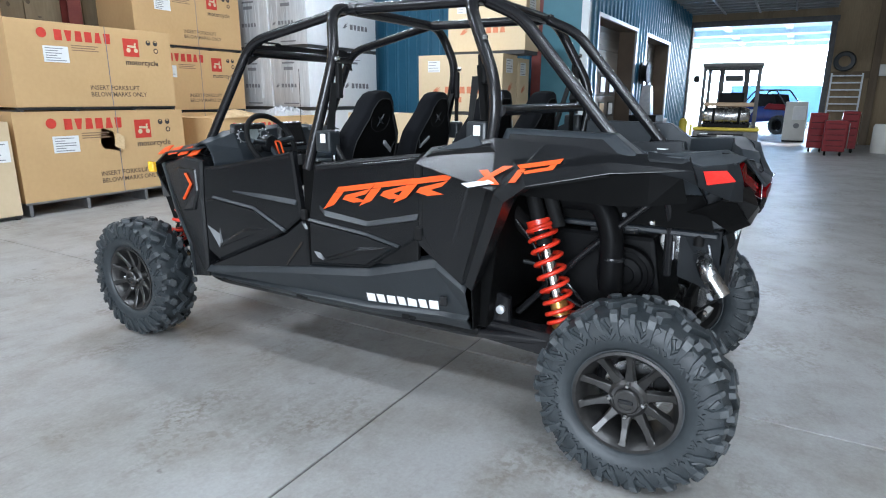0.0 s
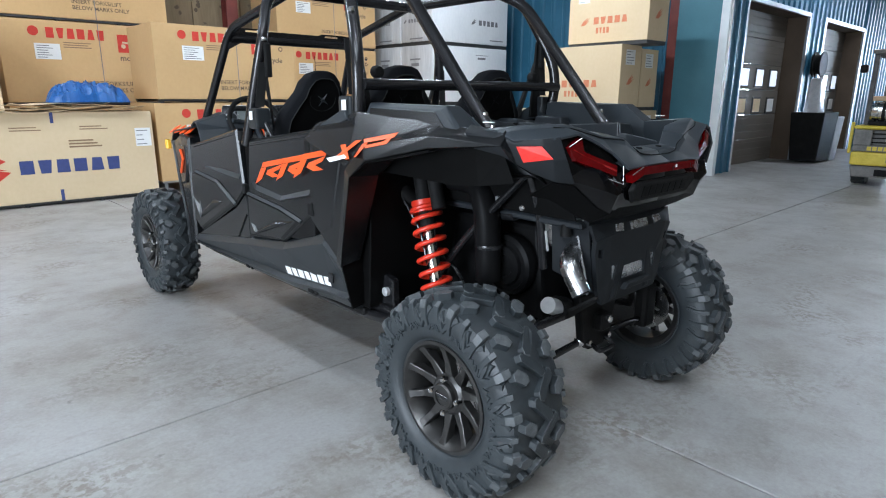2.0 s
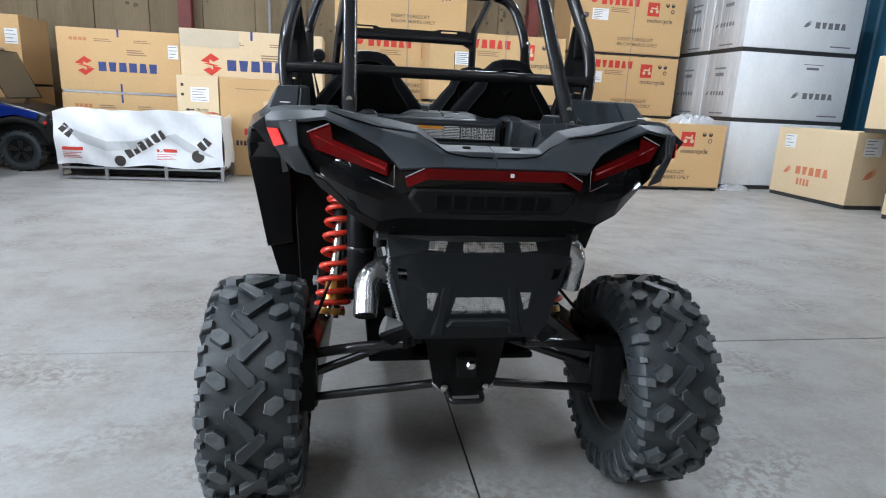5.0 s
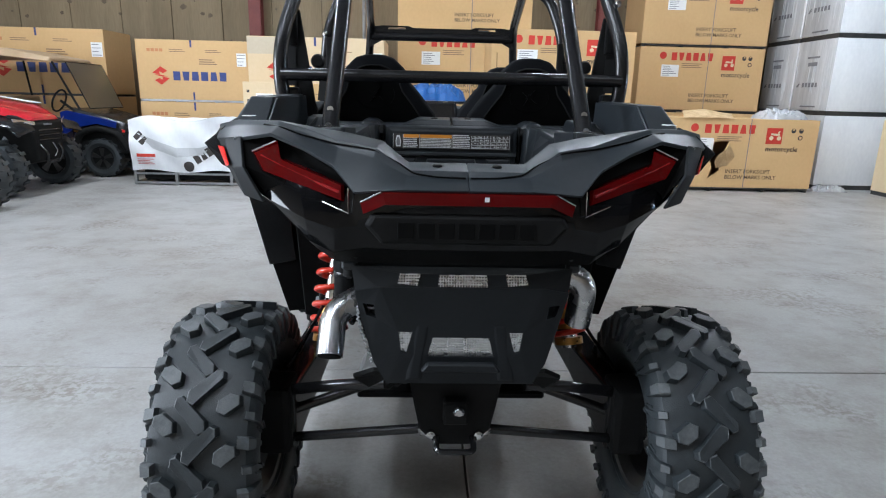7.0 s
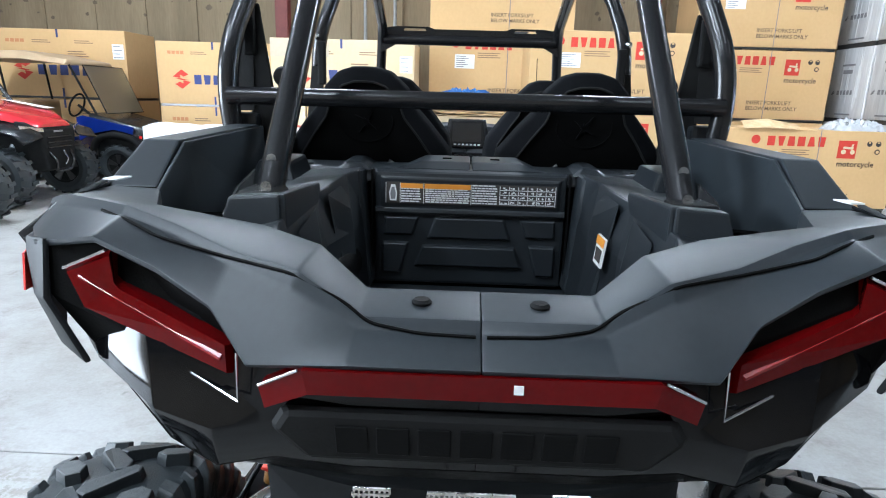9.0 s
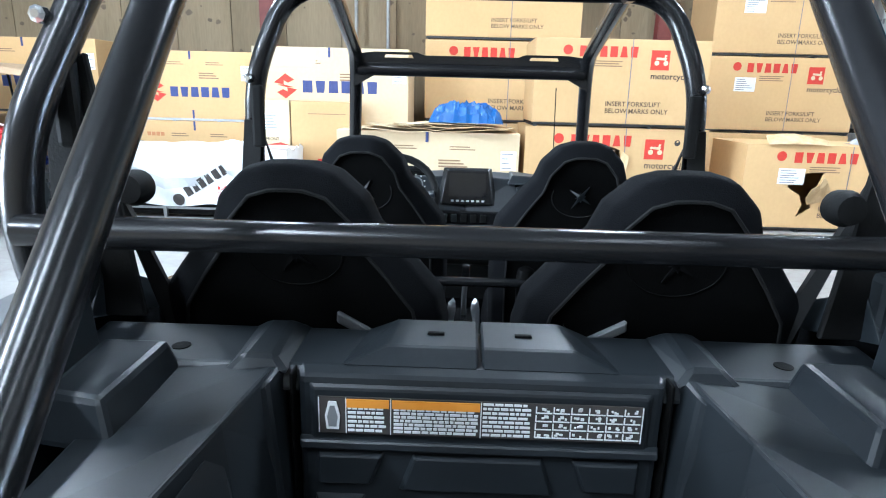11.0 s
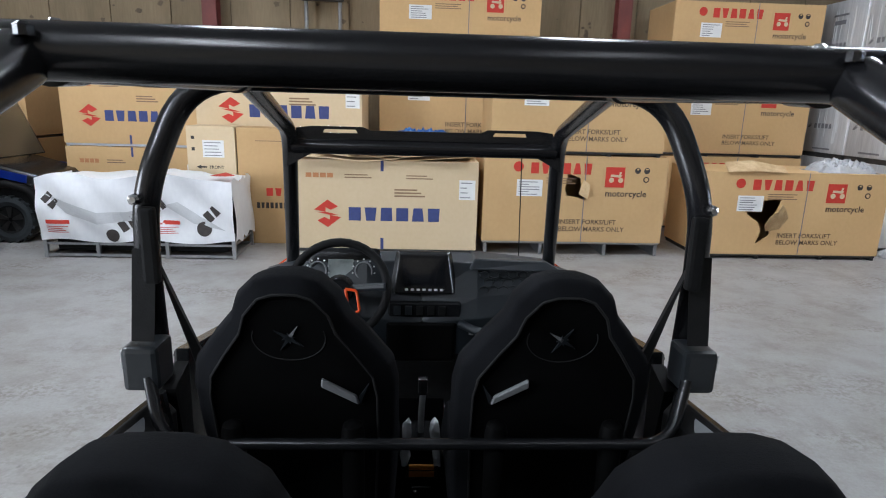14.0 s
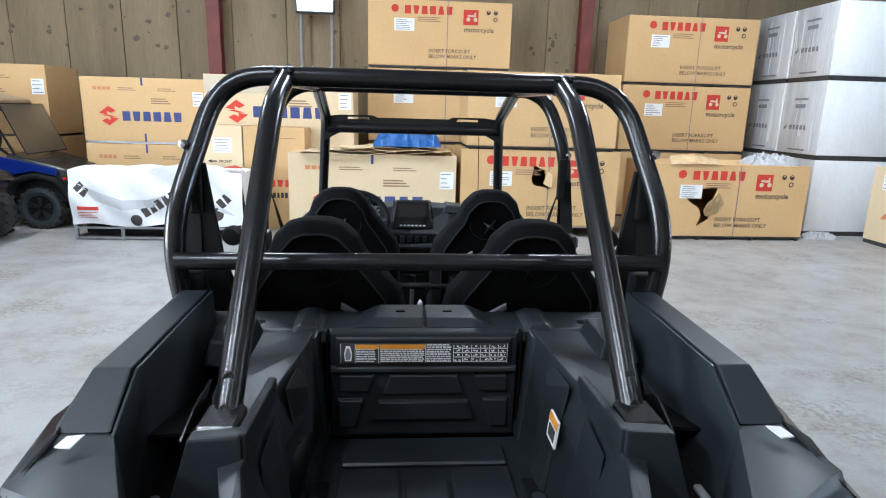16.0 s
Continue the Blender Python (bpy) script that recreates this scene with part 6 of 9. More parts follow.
# ---- rear body shell ----
UP = [[(0.0, -0.225, 1.130), (0.0, -0.236, 1.176), (0.0, -0.303, 1.164), (0.0, -0.355, 1.128)],
      [(0.135, -0.225, 1.130), (0.135, -0.236, 1.176), (0.135, -0.303, 1.164), (0.14, -0.355, 1.128)],
      [(0.195, -0.205, 1.10), (0.195, -0.215, 1.222), (0.205, -0.290, 1.210), (0.250, -0.345, 1.120)],
      [(0.275, -0.17, 1.09), (0.275, -0.18, 1.236), (0.29, -0.26, 1.222), (0.298, -0.312, 1.172)],
      [(0.35, -0.16, 1.09), (0.35, -0.172, 1.246), (0.36, -0.235, 1.244), (0.365, -0.292, 1.208)],
      [(0.42, -0.15, 1.09), (0.42, -0.165, 1.255), (0.435, -0.212, 1.262), (0.44, -0.278, 1.238)],
      [(0.524, 0.07, 1.10), (0.530, 0.06, 1.238), (0.555, -0.13, 1.258), (0.530, -0.250, 1.222)],
      [(0.60, 0.075, 1.19), (0.612, 0.065, 1.240), (0.612, -0.09, 1.245), (0.602, -0.150, 1.215)]]
# a small step below the ledge
UP = [[a, b, c, tuple(c[i] + 0.14 * (d[i] - c[i]) - (0.007 if i == 2 else 0) for i in range(3)), d] for a, b, c, d in UP]
both("rear_deck", lambda: sheet(UP, 0.010), M_PLASTIC, None, "charcoal moulded rear deck rim", 20, 0.004)
both("rim_seam", lambda: tube([(0.473, -0.199, 1.2515), (0.423, -0.233, 1.2475), (0.378, -0.253, 1.2335), (0.301, -0.262, 1.216), (0.213, -0.290, 1.2065), (0.152, -0.296, 1.177), (0.123, -0.3075, 1.158), (0.067, -0.315, 1.151), (0.006, -0.317, 1.150)], 0.0022, 6, 0.012), M_SHELL, None, "dark seam along the bed rim")
for s in (-1, 1):
    part("rim_plug", lathe([(0.003, 0.0), (0.011, 0.0), (0.012, 0.003), (0.009, 0.006), (0.003, 0.006)], "z", 14, (s * 0.068, -0.268, 1.1685)), M_MATTE, utv, "", 40)
LOW = [[(0.0, -0.336, 1.128), (0.0, -0.338, 1.074), (0.0, -0.336, 1.058), (0.0, -0.318, 0.985), (0.0, -0.26, 0.940)],
       [(0.14, -0.336, 1.128), (0.14, -0.338, 1.074), (0.14, -0.336, 1.058), (0.14, -0.318, 0.985), (0.14, -0.26, 0.940)],
       [(0.235, -0.318, 1.115), (0.245, -0.322, 1.055), (0.245, -0.322, 1.04), (0.235, -0.305, 0.985), (0.22, -0.25, 0.940)],
       [(0.30, -0.270, 1.165), (0.285, -0.314, 1.078), (0.295, -0.334, 1.035), (0.300, -0.312, 0.975), (0.305, -0.24, 0.940)],
       [(0.40, -0.262, 1.17), (0.372, -0.308, 1.112), (0.360, -0.330, 1.056), (0.357, -0.300, 1.000), (0.35, -0.22, 0.965)],
       [(0.47, -0.240, 1.17), (0.458, -0.260, 1.118), (0.450, -0.276, 1.088), (0.436, -0.268, 1.072), (0.42, -0.16, 1.02)],
       [(0.51, -0.200, 1.17), (0.51, -0.210, 1.135), (0.500, -0.225, 1.105), (0.480, -0.215, 1.082), (0.45, -0.10, 1.03)]]
both("rear_lower_shell", lambda: sheet([c[:4] for c in LOW], 0.008), M_GLOSS, None, "gloss black lower rear bodywork", 18, 0.002)
# lowest row of the shell in matt black: its shade is painted in
both("rear_valance", lambda: sheet([[(c[3][0], c[3][1] + 0.004, c[3][2] + 0.004), c[4]] for c in LOW], 0.006), M_SHELL, None, "matt black underside of the tail, its shade put into the colour", 18)
both("rear_corner", lambda: sheet([[(0.602, 0.03, 1.258), (0.606, -0.10, 1.240), (0.594, -0.150, 1.215), (0.557, -0.224, 1.222), (0.512, -0.258, 1.228)],
                                   [(0.640, 0.02, 1.235), (0.622, -0.09, 1.222), (0.592, -0.152, 1.203), (0.556, -0.228, 1.205), (0.511, -0.262, 1.214)],
                                   [(0.636, 0.0, 1.20), (0.610, -0.09, 1.185), (0.572, -0.168, 1.147), (0.536, -0.252, 1.158), (0.505, -0.280, 1.162)],
                                   [(0.630, 0.0, 1.185), (0.600, -0.10, 1.165), (0.552, -0.185, 1.115), (0.514, -0.246, 1.090), (0.462, -0.283, 1.082)]], 0.008), M_BUMPER, None, "charcoal rear corner panel", 25, 0.004)
for s in (-1, 1):
    part("side_reflector", prism([(s * 0.595, -0.157, 1.197), (s * 0.560, -0.226, 1.200), (s * 0.541, -0.257, 1.163), (s * 0.575, -0.170, 1.149)], (s * 0.0020, -0.0010, 0)), M_REFLECTOR, utv, "bright red side reflector")
    lens = [(0.486, -0.255, 1.194), (0.428, -0.260, 1.220), (0.425, -0.264, 1.187), (0.418, -0.266, 1.181), (0.275, -0.304, 1.127), (0.275, -0.304, 1.092), (0.464, -0.265, 1.152)]
    back = [(s * x, y + 0.02, z) for x, y, z in lens]
    mid = [(s * x, y - 0.004, z) for x, y, z in lens]
    fr = [(s * p.x, p.y - 0.014, p.z) for p in inset(lens, 0.007)]
    tl = part("tail_light", ring_skin(bmesh.new(), [back, mid, fr]), M_REDLENS, utv, "dark red angular tail light")
    part("light_guide", tube([(s * 0.464, -0.2705, 1.188), (s * 0.422, -0.2785, 1.168), (s * 0.286, -0.3155, 1.114)], 0.0040, 6, 0.01), M_REDGUIDE, tl, "brighter red light guide")
    part("bright_edge", tube([(s * 0.484, -0.269, 1.196), (s * 0.429, -0.274, 1.220)], 0.0020, 6, 0), M_CHROME, tl)
    part("bright_edge", tube([(s * 0.264, -0.328, 1.126), (s * 0.264, -0.332, 1.070), (s * 0.342, -0.304, 1.098)], 0.0018, 6, 0), M_CHROME, tl)
    part("bright_edge", tube([(s * 0.190, -0.358, 1.123), (s * 0.236, -0.346, 1.098)], 0.0018, 6, 0), M_CHROME, tl)
    hood_l = [(0.43, -0.246, 1.236), (0.512, -0.250, 1.218), (0.504, -0.266, 1.163), (0.458, -0.262, 1.095), (0.268, -0.300, 1.066), (0.262, -0.302, 1.130), (0.30, -0.288, 1.170)]
    part("light_recess", prism([(s * x, y, z) for x, y, z in hood_l], (0, 0.02, 0)), M_SHELL, utv)
bl = None
for pts in ([(-0.186, 1.122), (0.186, 1.122), (0.181, 1.095), (-0.181, 1.095)], [(-0.236, 1.096), (-0.186, 1.122), (-0.181, 1.095), (-0.230, 1.072)], [(0.186, 1.122), (0.236, 1.096), (0.230, 1.072), (0.181, 1.095)]):
    lp = [(x, -0.347 + 0.25 * max(0, abs(x) - 0.19), z) for x, z in pts]
    seg = part("centre_light_bar", ring_skin(bmesh.new(), [[(x, y + 0.02, z) for x, y, z in lp], [(x, y - 0.010, z) for x, y, z in lp]]), M_REDLENS, utv, "dark red light bar across the tail")
    bl = bl or seg
part("light_sticker", box(0.034, 0.044, -0.3585, -0.3572, 1.105, 1.115), M_WHITE, bl, "small white sticker")
part("tail_plate", soften(frustum([(-0.215, -0.336, 1.074), (0.215, -0.336, 1.074), (0.232, -0.330, 1.045), (0.195, -0.318, 0.998), (-0.195, -0.318, 0.998), (-0.232, -0.330, 1.045)],
                                   [(-0.206, -0.349, 1.068), (0.206, -0.349, 1.068), (0.220, -0.345, 1.045), (0.188, -0.334, 1.005), (-0.188, -0.334, 1.005), (-0.220, -0.345, 1.045)]), 0.004, 1), M_MATTE, utv, "dark tail plate with embossed blocks")
for k in range(7):
    x0 = -0.155 + 0.045 * k
    part("embossed_block", soften(prism([(x0, -0.3375, 1.016), (x0 + 0.036, -0.3375, 1.016), (x0 + 0.036, -0.3460, 1.054), (x0, -0.3460, 1.054)], (0, -0.0025, 0)), 0.001, 1), M_SHELL, utv)

# ---- rear bumper plate ----
bp_o = [(-0.262, 0.862), (-0.20, 0.876), (0.20, 0.876), (0.262, 0.862), (0.256, 0.82), (0.218, 0.668), (0.186, 0.612), (-0.186, 0.612), (-0.218, 0.668), (-0.256, 0.82)]
BAND = [(-0.272, 0.920), (0.272, 0.920), (0.262, 0.862), (0.20, 0.870), (-0.20, 0.870), (-0.262, 0.862)]
HOLES = [[(-0.070, 0.743), (0.070, 0.743), (0.084, 0.690), (-0.084, 0.690)], [(-0.156, 0.757), (-0.120, 0.757), (-0.136, 0.700), (-0.150, 0.706)], [(0.156, 0.757), (0.120, 0.757), (0.136, 0.700), (0.150, 0.706)],
         [(-0.057, 0.907), (0.057, 0.907), (0.061, 0.879), (-0.061, 0.879)], [(-0.153, 0.908), (-0.104, 0.908), (-0.109, 0.881), (-0.158, 0.886)], [(0.153, 0.908), (0.104, 0.908), (0.109, 0.881), (0.158, 0.886)],
         [(-0.243, 0.830), (-0.216, 0.828), (-0.212, 0.791), (-0.236, 0.798)], [(0.243, 0.830), (0.216, 0.828), (0.212, 0.791), (0.236, 0.798)]]


def bumper_y(x, z):
    return -0.245 - 0.03 * min(0.085, max(0.0, z - 0.78)) / 0.15 + 0.30 * max(0.0, z - 0.868) + 0.21 * max(0.0, abs(x) - 0.18) + 0.12 * max(0.0, 0.70 - z)


def pierced_plate(outline, holes, proud, thick):
    """A plate with openings that follows the bumper's slope, proud of it towards the rear."""
    bm = bmesh.new()
    loops = [[bm.verts.new((x, 0, z)) for x, z in l] for l in [outline] + holes]
    es = [bm.edges.new((l[k], l[(k + 1) % len(l)])) for l in loops for k in range(len(l))]
    bmesh.ops.triangle_fill(bm, use_beauty=True, use_dissolve=False, edges=es)
    for v in bm.verts:
        v.co.y = bumper_y(v.co.x, v.co.z) - proud
    bmesh.ops.recalc_face_normals(bm, faces=bm.faces[:])
    bmesh.ops.solidify(bm, geom=bm.faces[:], thickness=thick)
    return bm


bumper = part("rear_bumper", pierced_plate(bp_o, HOLES[:3] + HOLES[6:], 0.004, 0.018), M_BUMPER, utv, "charcoal moulded rear bumper plate with mesh openings")
part("upper_band", pierced_plate(BAND, HOLES[3:6], 0.0, 0.014), M_BUMPER, bumper)
part("step", soften(prism([(-0.084, -0.258, 0.684), (0.084, -0.258, 0.684), (0.100, -0.254, 0.660), (-0.100, -0.254, 0.660)], (0, -0.022, 0)), 0.004, 1), M_BUMPER, bumper)
for s in (-1, 1):
    part("upright_rib", soften(frustum([(s * 0.070, -0.247, 0.80), (s * 0.118, -0.247, 0.80), (s * 0.140, -0.240, 0.620), (s * 0.096, -0.240, 0.620)], [(s * 0.084, -0.2525, 0.770), (s * 0.106, -0.2525, 0.770), (s * 0.128, -0.2455, 0.630), (s * 0.106, -0.2455, 0.630)]), 0.002, 1), M_BUMPER, bumper)
    part("side_return", prism([(s * 0.270, -0.215, 0.93), (s * 0.270, -0.06, 0.92), (s * 0.25, -0.06, 0.72), (s * 0.215, -0.215, 0.66)], (-s * 0.010, 0, 0)), M_BUMPER, bumper)
    part("lower_fin", prism([(s * 0.16, -0.235, 0.65), (s * 0.22, -0.235, 0.655), (s * 0.28, -0.16, 0.60), (s * 0.24, -0.14, 0.56)], (0, 0.0, -0.012)), M_MATTE, bumper)


def span(loop, axis, v):
    """Where a convex opening is cut by a line of constant x (axis 0) or z (axis 1)."""
    cuts = []
    for k in range(len(loop)):
        a, b = loop[k], loop[(k + 1) % len(loop)]
        if (a[axis] - v) * (b[axis] - v) < 0:
            f = (v - a[axis]) / (b[axis] - a[axis])
            cuts.append(a[1 - axis] + f * (b[1 - axis] - a[1 - axis]))
    return (min(cuts), max(cuts)) if len(cuts) > 1 else None


def mesh_grille(loop, back):
    """Crossed bars filling one opening of the bumper, following its slope."""
    bm, st, hw = bmesh.new(), 0.0066, 0.0021 if back > 0 else 0.0014
    for axis in (0, 1):
        lo, hi = min(p[axis] for p in loop), max(p[axis] for p in loop)
        for i in range(1, int((hi - lo) / st) + 1):
            v = lo + i * st
            ab = span(loop, axis, v)
            if ab:
                (a, b), n = ab, 0.0008 * axis
                ends = [(v, a), (v, b)] if axis == 0 else [(a, v), (b, v)]
                d = (hw, 0) if axis == 0 else (0, hw)
                q = [(ends[0][0] - d[0], ends[0][1] - d[1]), (ends[0][0] + d[0], ends[0][1] + d[1]), (ends[1][0] + d[0], ends[1][1] + d[1]), (ends[1][0] - d[0], ends[1][1] - d[1])]
                prism([(x, bumper_y(x, z) + back - n, z) for x, z in q], (0, 0.003, 0), bm)
    return bm


for k, loop in enumerate(HOLES[:6]):
    part("mesh_grille", mesh_grille(loop, 0.003 if k < 3 else -0.003), M_MESH, bumper, "bright perforated steel mesh")

# ---- cargo bed ----
part("bed_floor", soften(box(-0.30, 0.30, -0.205, 0.56, 0.90, 0.925), 0.006, 1), M_BED, utv, "ribbed charcoal cargo bed floor")
for x0, x1, y0, y1 in ((-0.20, -0.06, 0.0, 0.40), (0.06, 0.20, 0.0, 0.40), (-0.20, 0.20, 0.42, 0.50), (-0.05, 0.05, 0.12, 0.36)):
    part("bed_rib", soften(box(x0, x1, y0, y1, 0.9255, 0.938), 0.005, 1), M_BED, utv)
part("bed_recess", soften(box(-0.05, 0.05, -0.06, 0.06, 0.9255, 0.930), 0.004, 1), M_MATTE, utv)
for s in (-1, 1):
    part("tie_down", soften(box(s * 0.245 - 0.025, s * 0.245 + 0.025, 0.20, 0.36, 0.9255, 0.936), 0.004, 1), M_MATTE, utv)
    part("tie_down_hole", lathe([(0.010, 0.0), (0.016, 0.0), (0.016, 0.006), (0.010, 0.006)], "z", 14, (s * 0.245, 0.28, 0.936)), M_PLASTIC, utv)
panel = part("bed_front_panel", soften(frustum([(-0.245, 0.585, 0.925), (0.245, 0.585, 0.925), (0.245, 0.585, 1.225), (-0.245, 0.585, 1.225)], [(-0.238, 0.562, 0.93), (0.238, 0.562, 0.93), (0.238, 0.556, 1.215), (-0.238, 0.556, 1.215)]), 0.008), M_BED, utv, "charcoal front panel of the cargo bed")
part("panel_frame", soften(frustum([(-0.225, 0.558, 1.115), (0.225, 0.558, 1.115), (0.225, 0.556, 1.208), (-0.225, 0.556, 1.208)], [(-0.218, 0.553, 1.122), (0.218, 0.553, 1.122), (0.218, 0.551, 1.201), (-0.218, 0.551, 1.201)]), 0.002, 1), M_BED, panel)
PADS = ([(-0.218, 1.108), (-0.122, 1.108), (-0.142, 1.055), (-0.218, 1.055)], [(-0.088, 1.108), (0.088, 1.108), (0.108, 1.048), (-0.108, 1.048)], [(0.218, 1.108), (0.122, 1.108), (0.142, 1.055), (0.218, 1.055)],
        [(-0.118, 1.034), (0.118, 1.034), (0.140, 0.975), (-0.140, 0.975)], [(-0.222, 1.040), (-0.150, 1.040), (-0.172, 0.955), (-0.222, 0.955)], [(0.222, 1.040), (0.150, 1.040), (0.172, 0.955), (0.222, 0.955)])
for loop in PADS:
    part("raised_pad", soften(frustum([(x, 0.562, z) for x, z in loop], [(x, 0.550, z) for x, z in offset_loop(loop, 0.006)]), 0.0015, 1), M_BED, panel)
part("panel_rail", soften(frustum([(-0.240, 0.560, 1.112), (0.240, 0.560, 1.112), (0.240, 0.560, 1.130), (-0.240, 0.560, 1.130)], [(-0.236, 0.546, 1.115), (0.236, 0.546, 1.115), (0.236, 0.548, 1.126), (-0.236, 0.548, 1.126)]), 0.002, 1), M_BED, panel)
for s in (-1, 1):
    part("panel_gap", soften(box(s * 0.2455 - 0.002, s * 0.2455 + 0.002, 0.548, 0.575, 0.94, 1.222), 0.001, 1), M_SHELL, panel, "dark gap beside the panel")
# warning label: black plate, orange headings, unreadable text as bars
lab = part("warning_label", box(-0.211, 0.211, 0.5470, 0.5495, 1.140, 1.192), M_BLACK_INK, panel, "black and white warning label with orange headings")
bm = bmesh.new()
for x0, x1 in ((-0.1735, -0.118), (-0.114, 0.0)):
    box(x0, x1, 0.5455, 0.5468, 1.178, 1.190, bm)
part("orange_heading", bm, M_LABEL_ORANGE, lab, "orange heading strip")
random.seed(11)
bm = bmesh.new()
for x0, x1, rows in ((-0.172, -0.122, 6), (-0.112, -0.002, 7), (0.004, 0.066, 8)):
    for r in range(rows):
        zz = 1.1435 + r * (0.032 if x0 < 0 else 0.044) / max(1, rows - 1)
        xx = x0
        while xx < x1 - 0.004:
            ww = random.uniform(0.004, 0.014)
            box(xx, min(xx + ww, x1), 0.5457, 0.5468, zz, zz + 0.0032, bm)
            xx += ww + 0.0016
for i in range(6):
    for j in range(4):
        x0, z0 = 0.072 + i * 0.0228, 1.1435 + j * 0.0118
        box(x0, x0 + 0.0215, 0.5457, 0.5468, z0, z0 + 0.0014, bm)
        box(x0, x0 + 0.0016, 0.5457, 0.5468, z0 + 0.0016, z0 + 0.0098, bm)
        for _ in range(3):
            xa, za = x0 + random.uniform(0.003, 0.016), z0 + random.uniform(0.002, 0.006)
            box(xa, xa + random.uniform(0.002, 0.005), 0.5457, 0.5468, za, za + random.uniform(0.002, 0.004), bm)
for x0 in (-0.2105, -0.175, -0.1165, 0.001, 0.2093):
    box(x0, x0 + 0.0012, 0.5457, 0.5468, 1.1405, 1.1915, bm)
tagged(part("fine_print", bm, M_WHITE, lab), kind="stuff")
bm = prism([(-0.200, 0.5455, 1.146), (-0.184, 0.5455, 1.146), (-0.182, 0.5455, 1.166), (-0.187, 0.5455, 1.186), (-0.197, 0.5455, 1.186), (-0.202, 0.5455, 1.166)], (0, 0.0012, 0))
part("label_picture", bm, M_WHITE, lab)
part("picture_shade", prism([(-0.197, 0.5450, 1.150), (-0.187, 0.5450, 1.150), (-0.185, 0.5450, 1.164), (-0.189, 0.5450, 1.180), (-0.195, 0.5450, 1.180), (-0.199, 0.5450, 1.164)], (0, 0.0004, 0)), M_GREYPART, lab)


def bed_side():
    rows = [[(0.245, 0.56, 0.925), (0.255, 0.36, 0.925), (0.275, 0.20, 0.925), (0.275, -0.10, 0.925), (0.25, -0.27, 0.95)],
            [(0.262, 0.57, 1.10), (0.265, 0.40, 1.10), (0.292, 0.24, 1.10), (0.292, -0.05, 1.09), (0.26, -0.24, 1.08)],
            [(0.270, 0.575, 1.225), (0.285, 0.42, 1.225), (0.320, 0.27, 1.205), (0.320, 0.02, 1.195), (0.27, -0.16, 1.17)],
            [(0.452, 0.585, 1.210), (0.447, 0.43, 1.204), (0.440, 0.27, 1.198), (0.360, 0.03, 1.185), (0.31, -0.13, 1.175)]]
    return sheet(rows, 0.010)


both("bed_side", bed_side, M_BED, None, "charcoal moulded cargo bed side", None, 0.006)
for s in (-1, 1):
    part("pilaster", soften(frustum([(s * 0.240, 0.575, 0.93), (s * 0.270, 0.575, 0.93), (s * 0.300, 0.575, 1.226), (s * 0.262, 0.575, 1.226)], [(s * 0.242, 0.520, 0.93), (s * 0.272, 0.500, 0.93), (s * 0.300, 0.490, 1.205), (s * 0.268, 0.525, 1.222)]), 0.004, 1), M_BED, utv)
    part("pilaster", soften(frustum([(s * 0.258, 0.40, 0.93), (s * 0.262, 0.30, 0.93), (s * 0.300, 0.29, 1.20), (s * 0.288, 0.42, 1.21)], [(s * 0.244, 0.385, 0.935), (s * 0.250, 0.315, 0.935), (s * 0.290, 0.31, 1.14), (s * 0.270, 0.40, 1.15)]), 0.004, 1), M_BED, utv)
    part("pilaster", soften(frustum([(s * 0.278, 0.22, 0.93), (s * 0.278, 0.06, 0.93), (s * 0.305, 0.08, 1.17), (s * 0.302, 0.20, 1.19)], [(s * 0.266, 0.205, 0.935), (s * 0.266, 0.08, 0.935), (s * 0.290, 0.10, 1.10), (s * 0.288, 0.185, 1.12)]), 0.004, 1), M_BED, utv)


# open-topped moulding round each cage foot: rear wall with a sloped shoulder, inner wall up to the shelf, floor below the rim
both("pod_rear_wall", lambda: frustum([(0.318, 0.085, 1.085), (0.452, 0.085, 1.085), (0.452, 0.020, 1.085), (0.318, 0.020, 1.085)], [(0.326, 0.080, 1.236), (0.412, 0.080, 1.230), (0.412, 0.048, 1.230), (0.326, 0.048, 1.236)]), M_BED, None, "charcoal moulding behind the cage foot", None, 0.005)
both("pod_inner_wall", lambda: frustum([(0.310, 0.30, 1.085), (0.310, 0.04, 1.085), (0.334, 0.04, 1.085), (0.334, 0.30, 1.085)], [(0.316, 0.30, 1.222), (0.318, 0.052, 1.2365), (0.336, 0.052, 1.2365), (0.334, 0.30, 1.222)]), M_BED, None, "", None, 0.005)
both("pod_floor", lambda: soften(box(0.320, 0.450, 0.06, 0.30, 1.086, 1.10), 0.003, 1), M_BED)
both("foot_flap", lambda: sheet([[(0.450, 0.26, 1.10), (0.455, 0.14, 1.10)], [(0.445, 0.24, 1.20), (0.452, 0.12, 1.185)], [(0.425, 0.22, 1.255), (0.438, 0.16, 1.23)]], 0.004), M_SATIN, None, "thin upright flap beside the cage foot")
both("side_tray", lambda: sheet([[(0.35, 0.60, 1.13), (0.42, 0.20, 1.10), (0.28, -0.18, 1.09)], [(0.565, 0.60, 1.11), (0.53, 0.20, 1.09), (0.53, -0.06, 1.09)]], 0.006), M_MATTE, None, "dark tray beside the bed")
both("box_inner_wall", lambda: sheet([[(0.525, 0.61, 1.09), (0.515, 0.18, 1.08), (0.515, -0.07, 1.09)], [(0.530, 0.59, 1.316), (0.530, 0.155, 1.308), (0.528, 0.02, 1.225)]], 0.006), M_PLASTIC, None, "", None, 0.002)
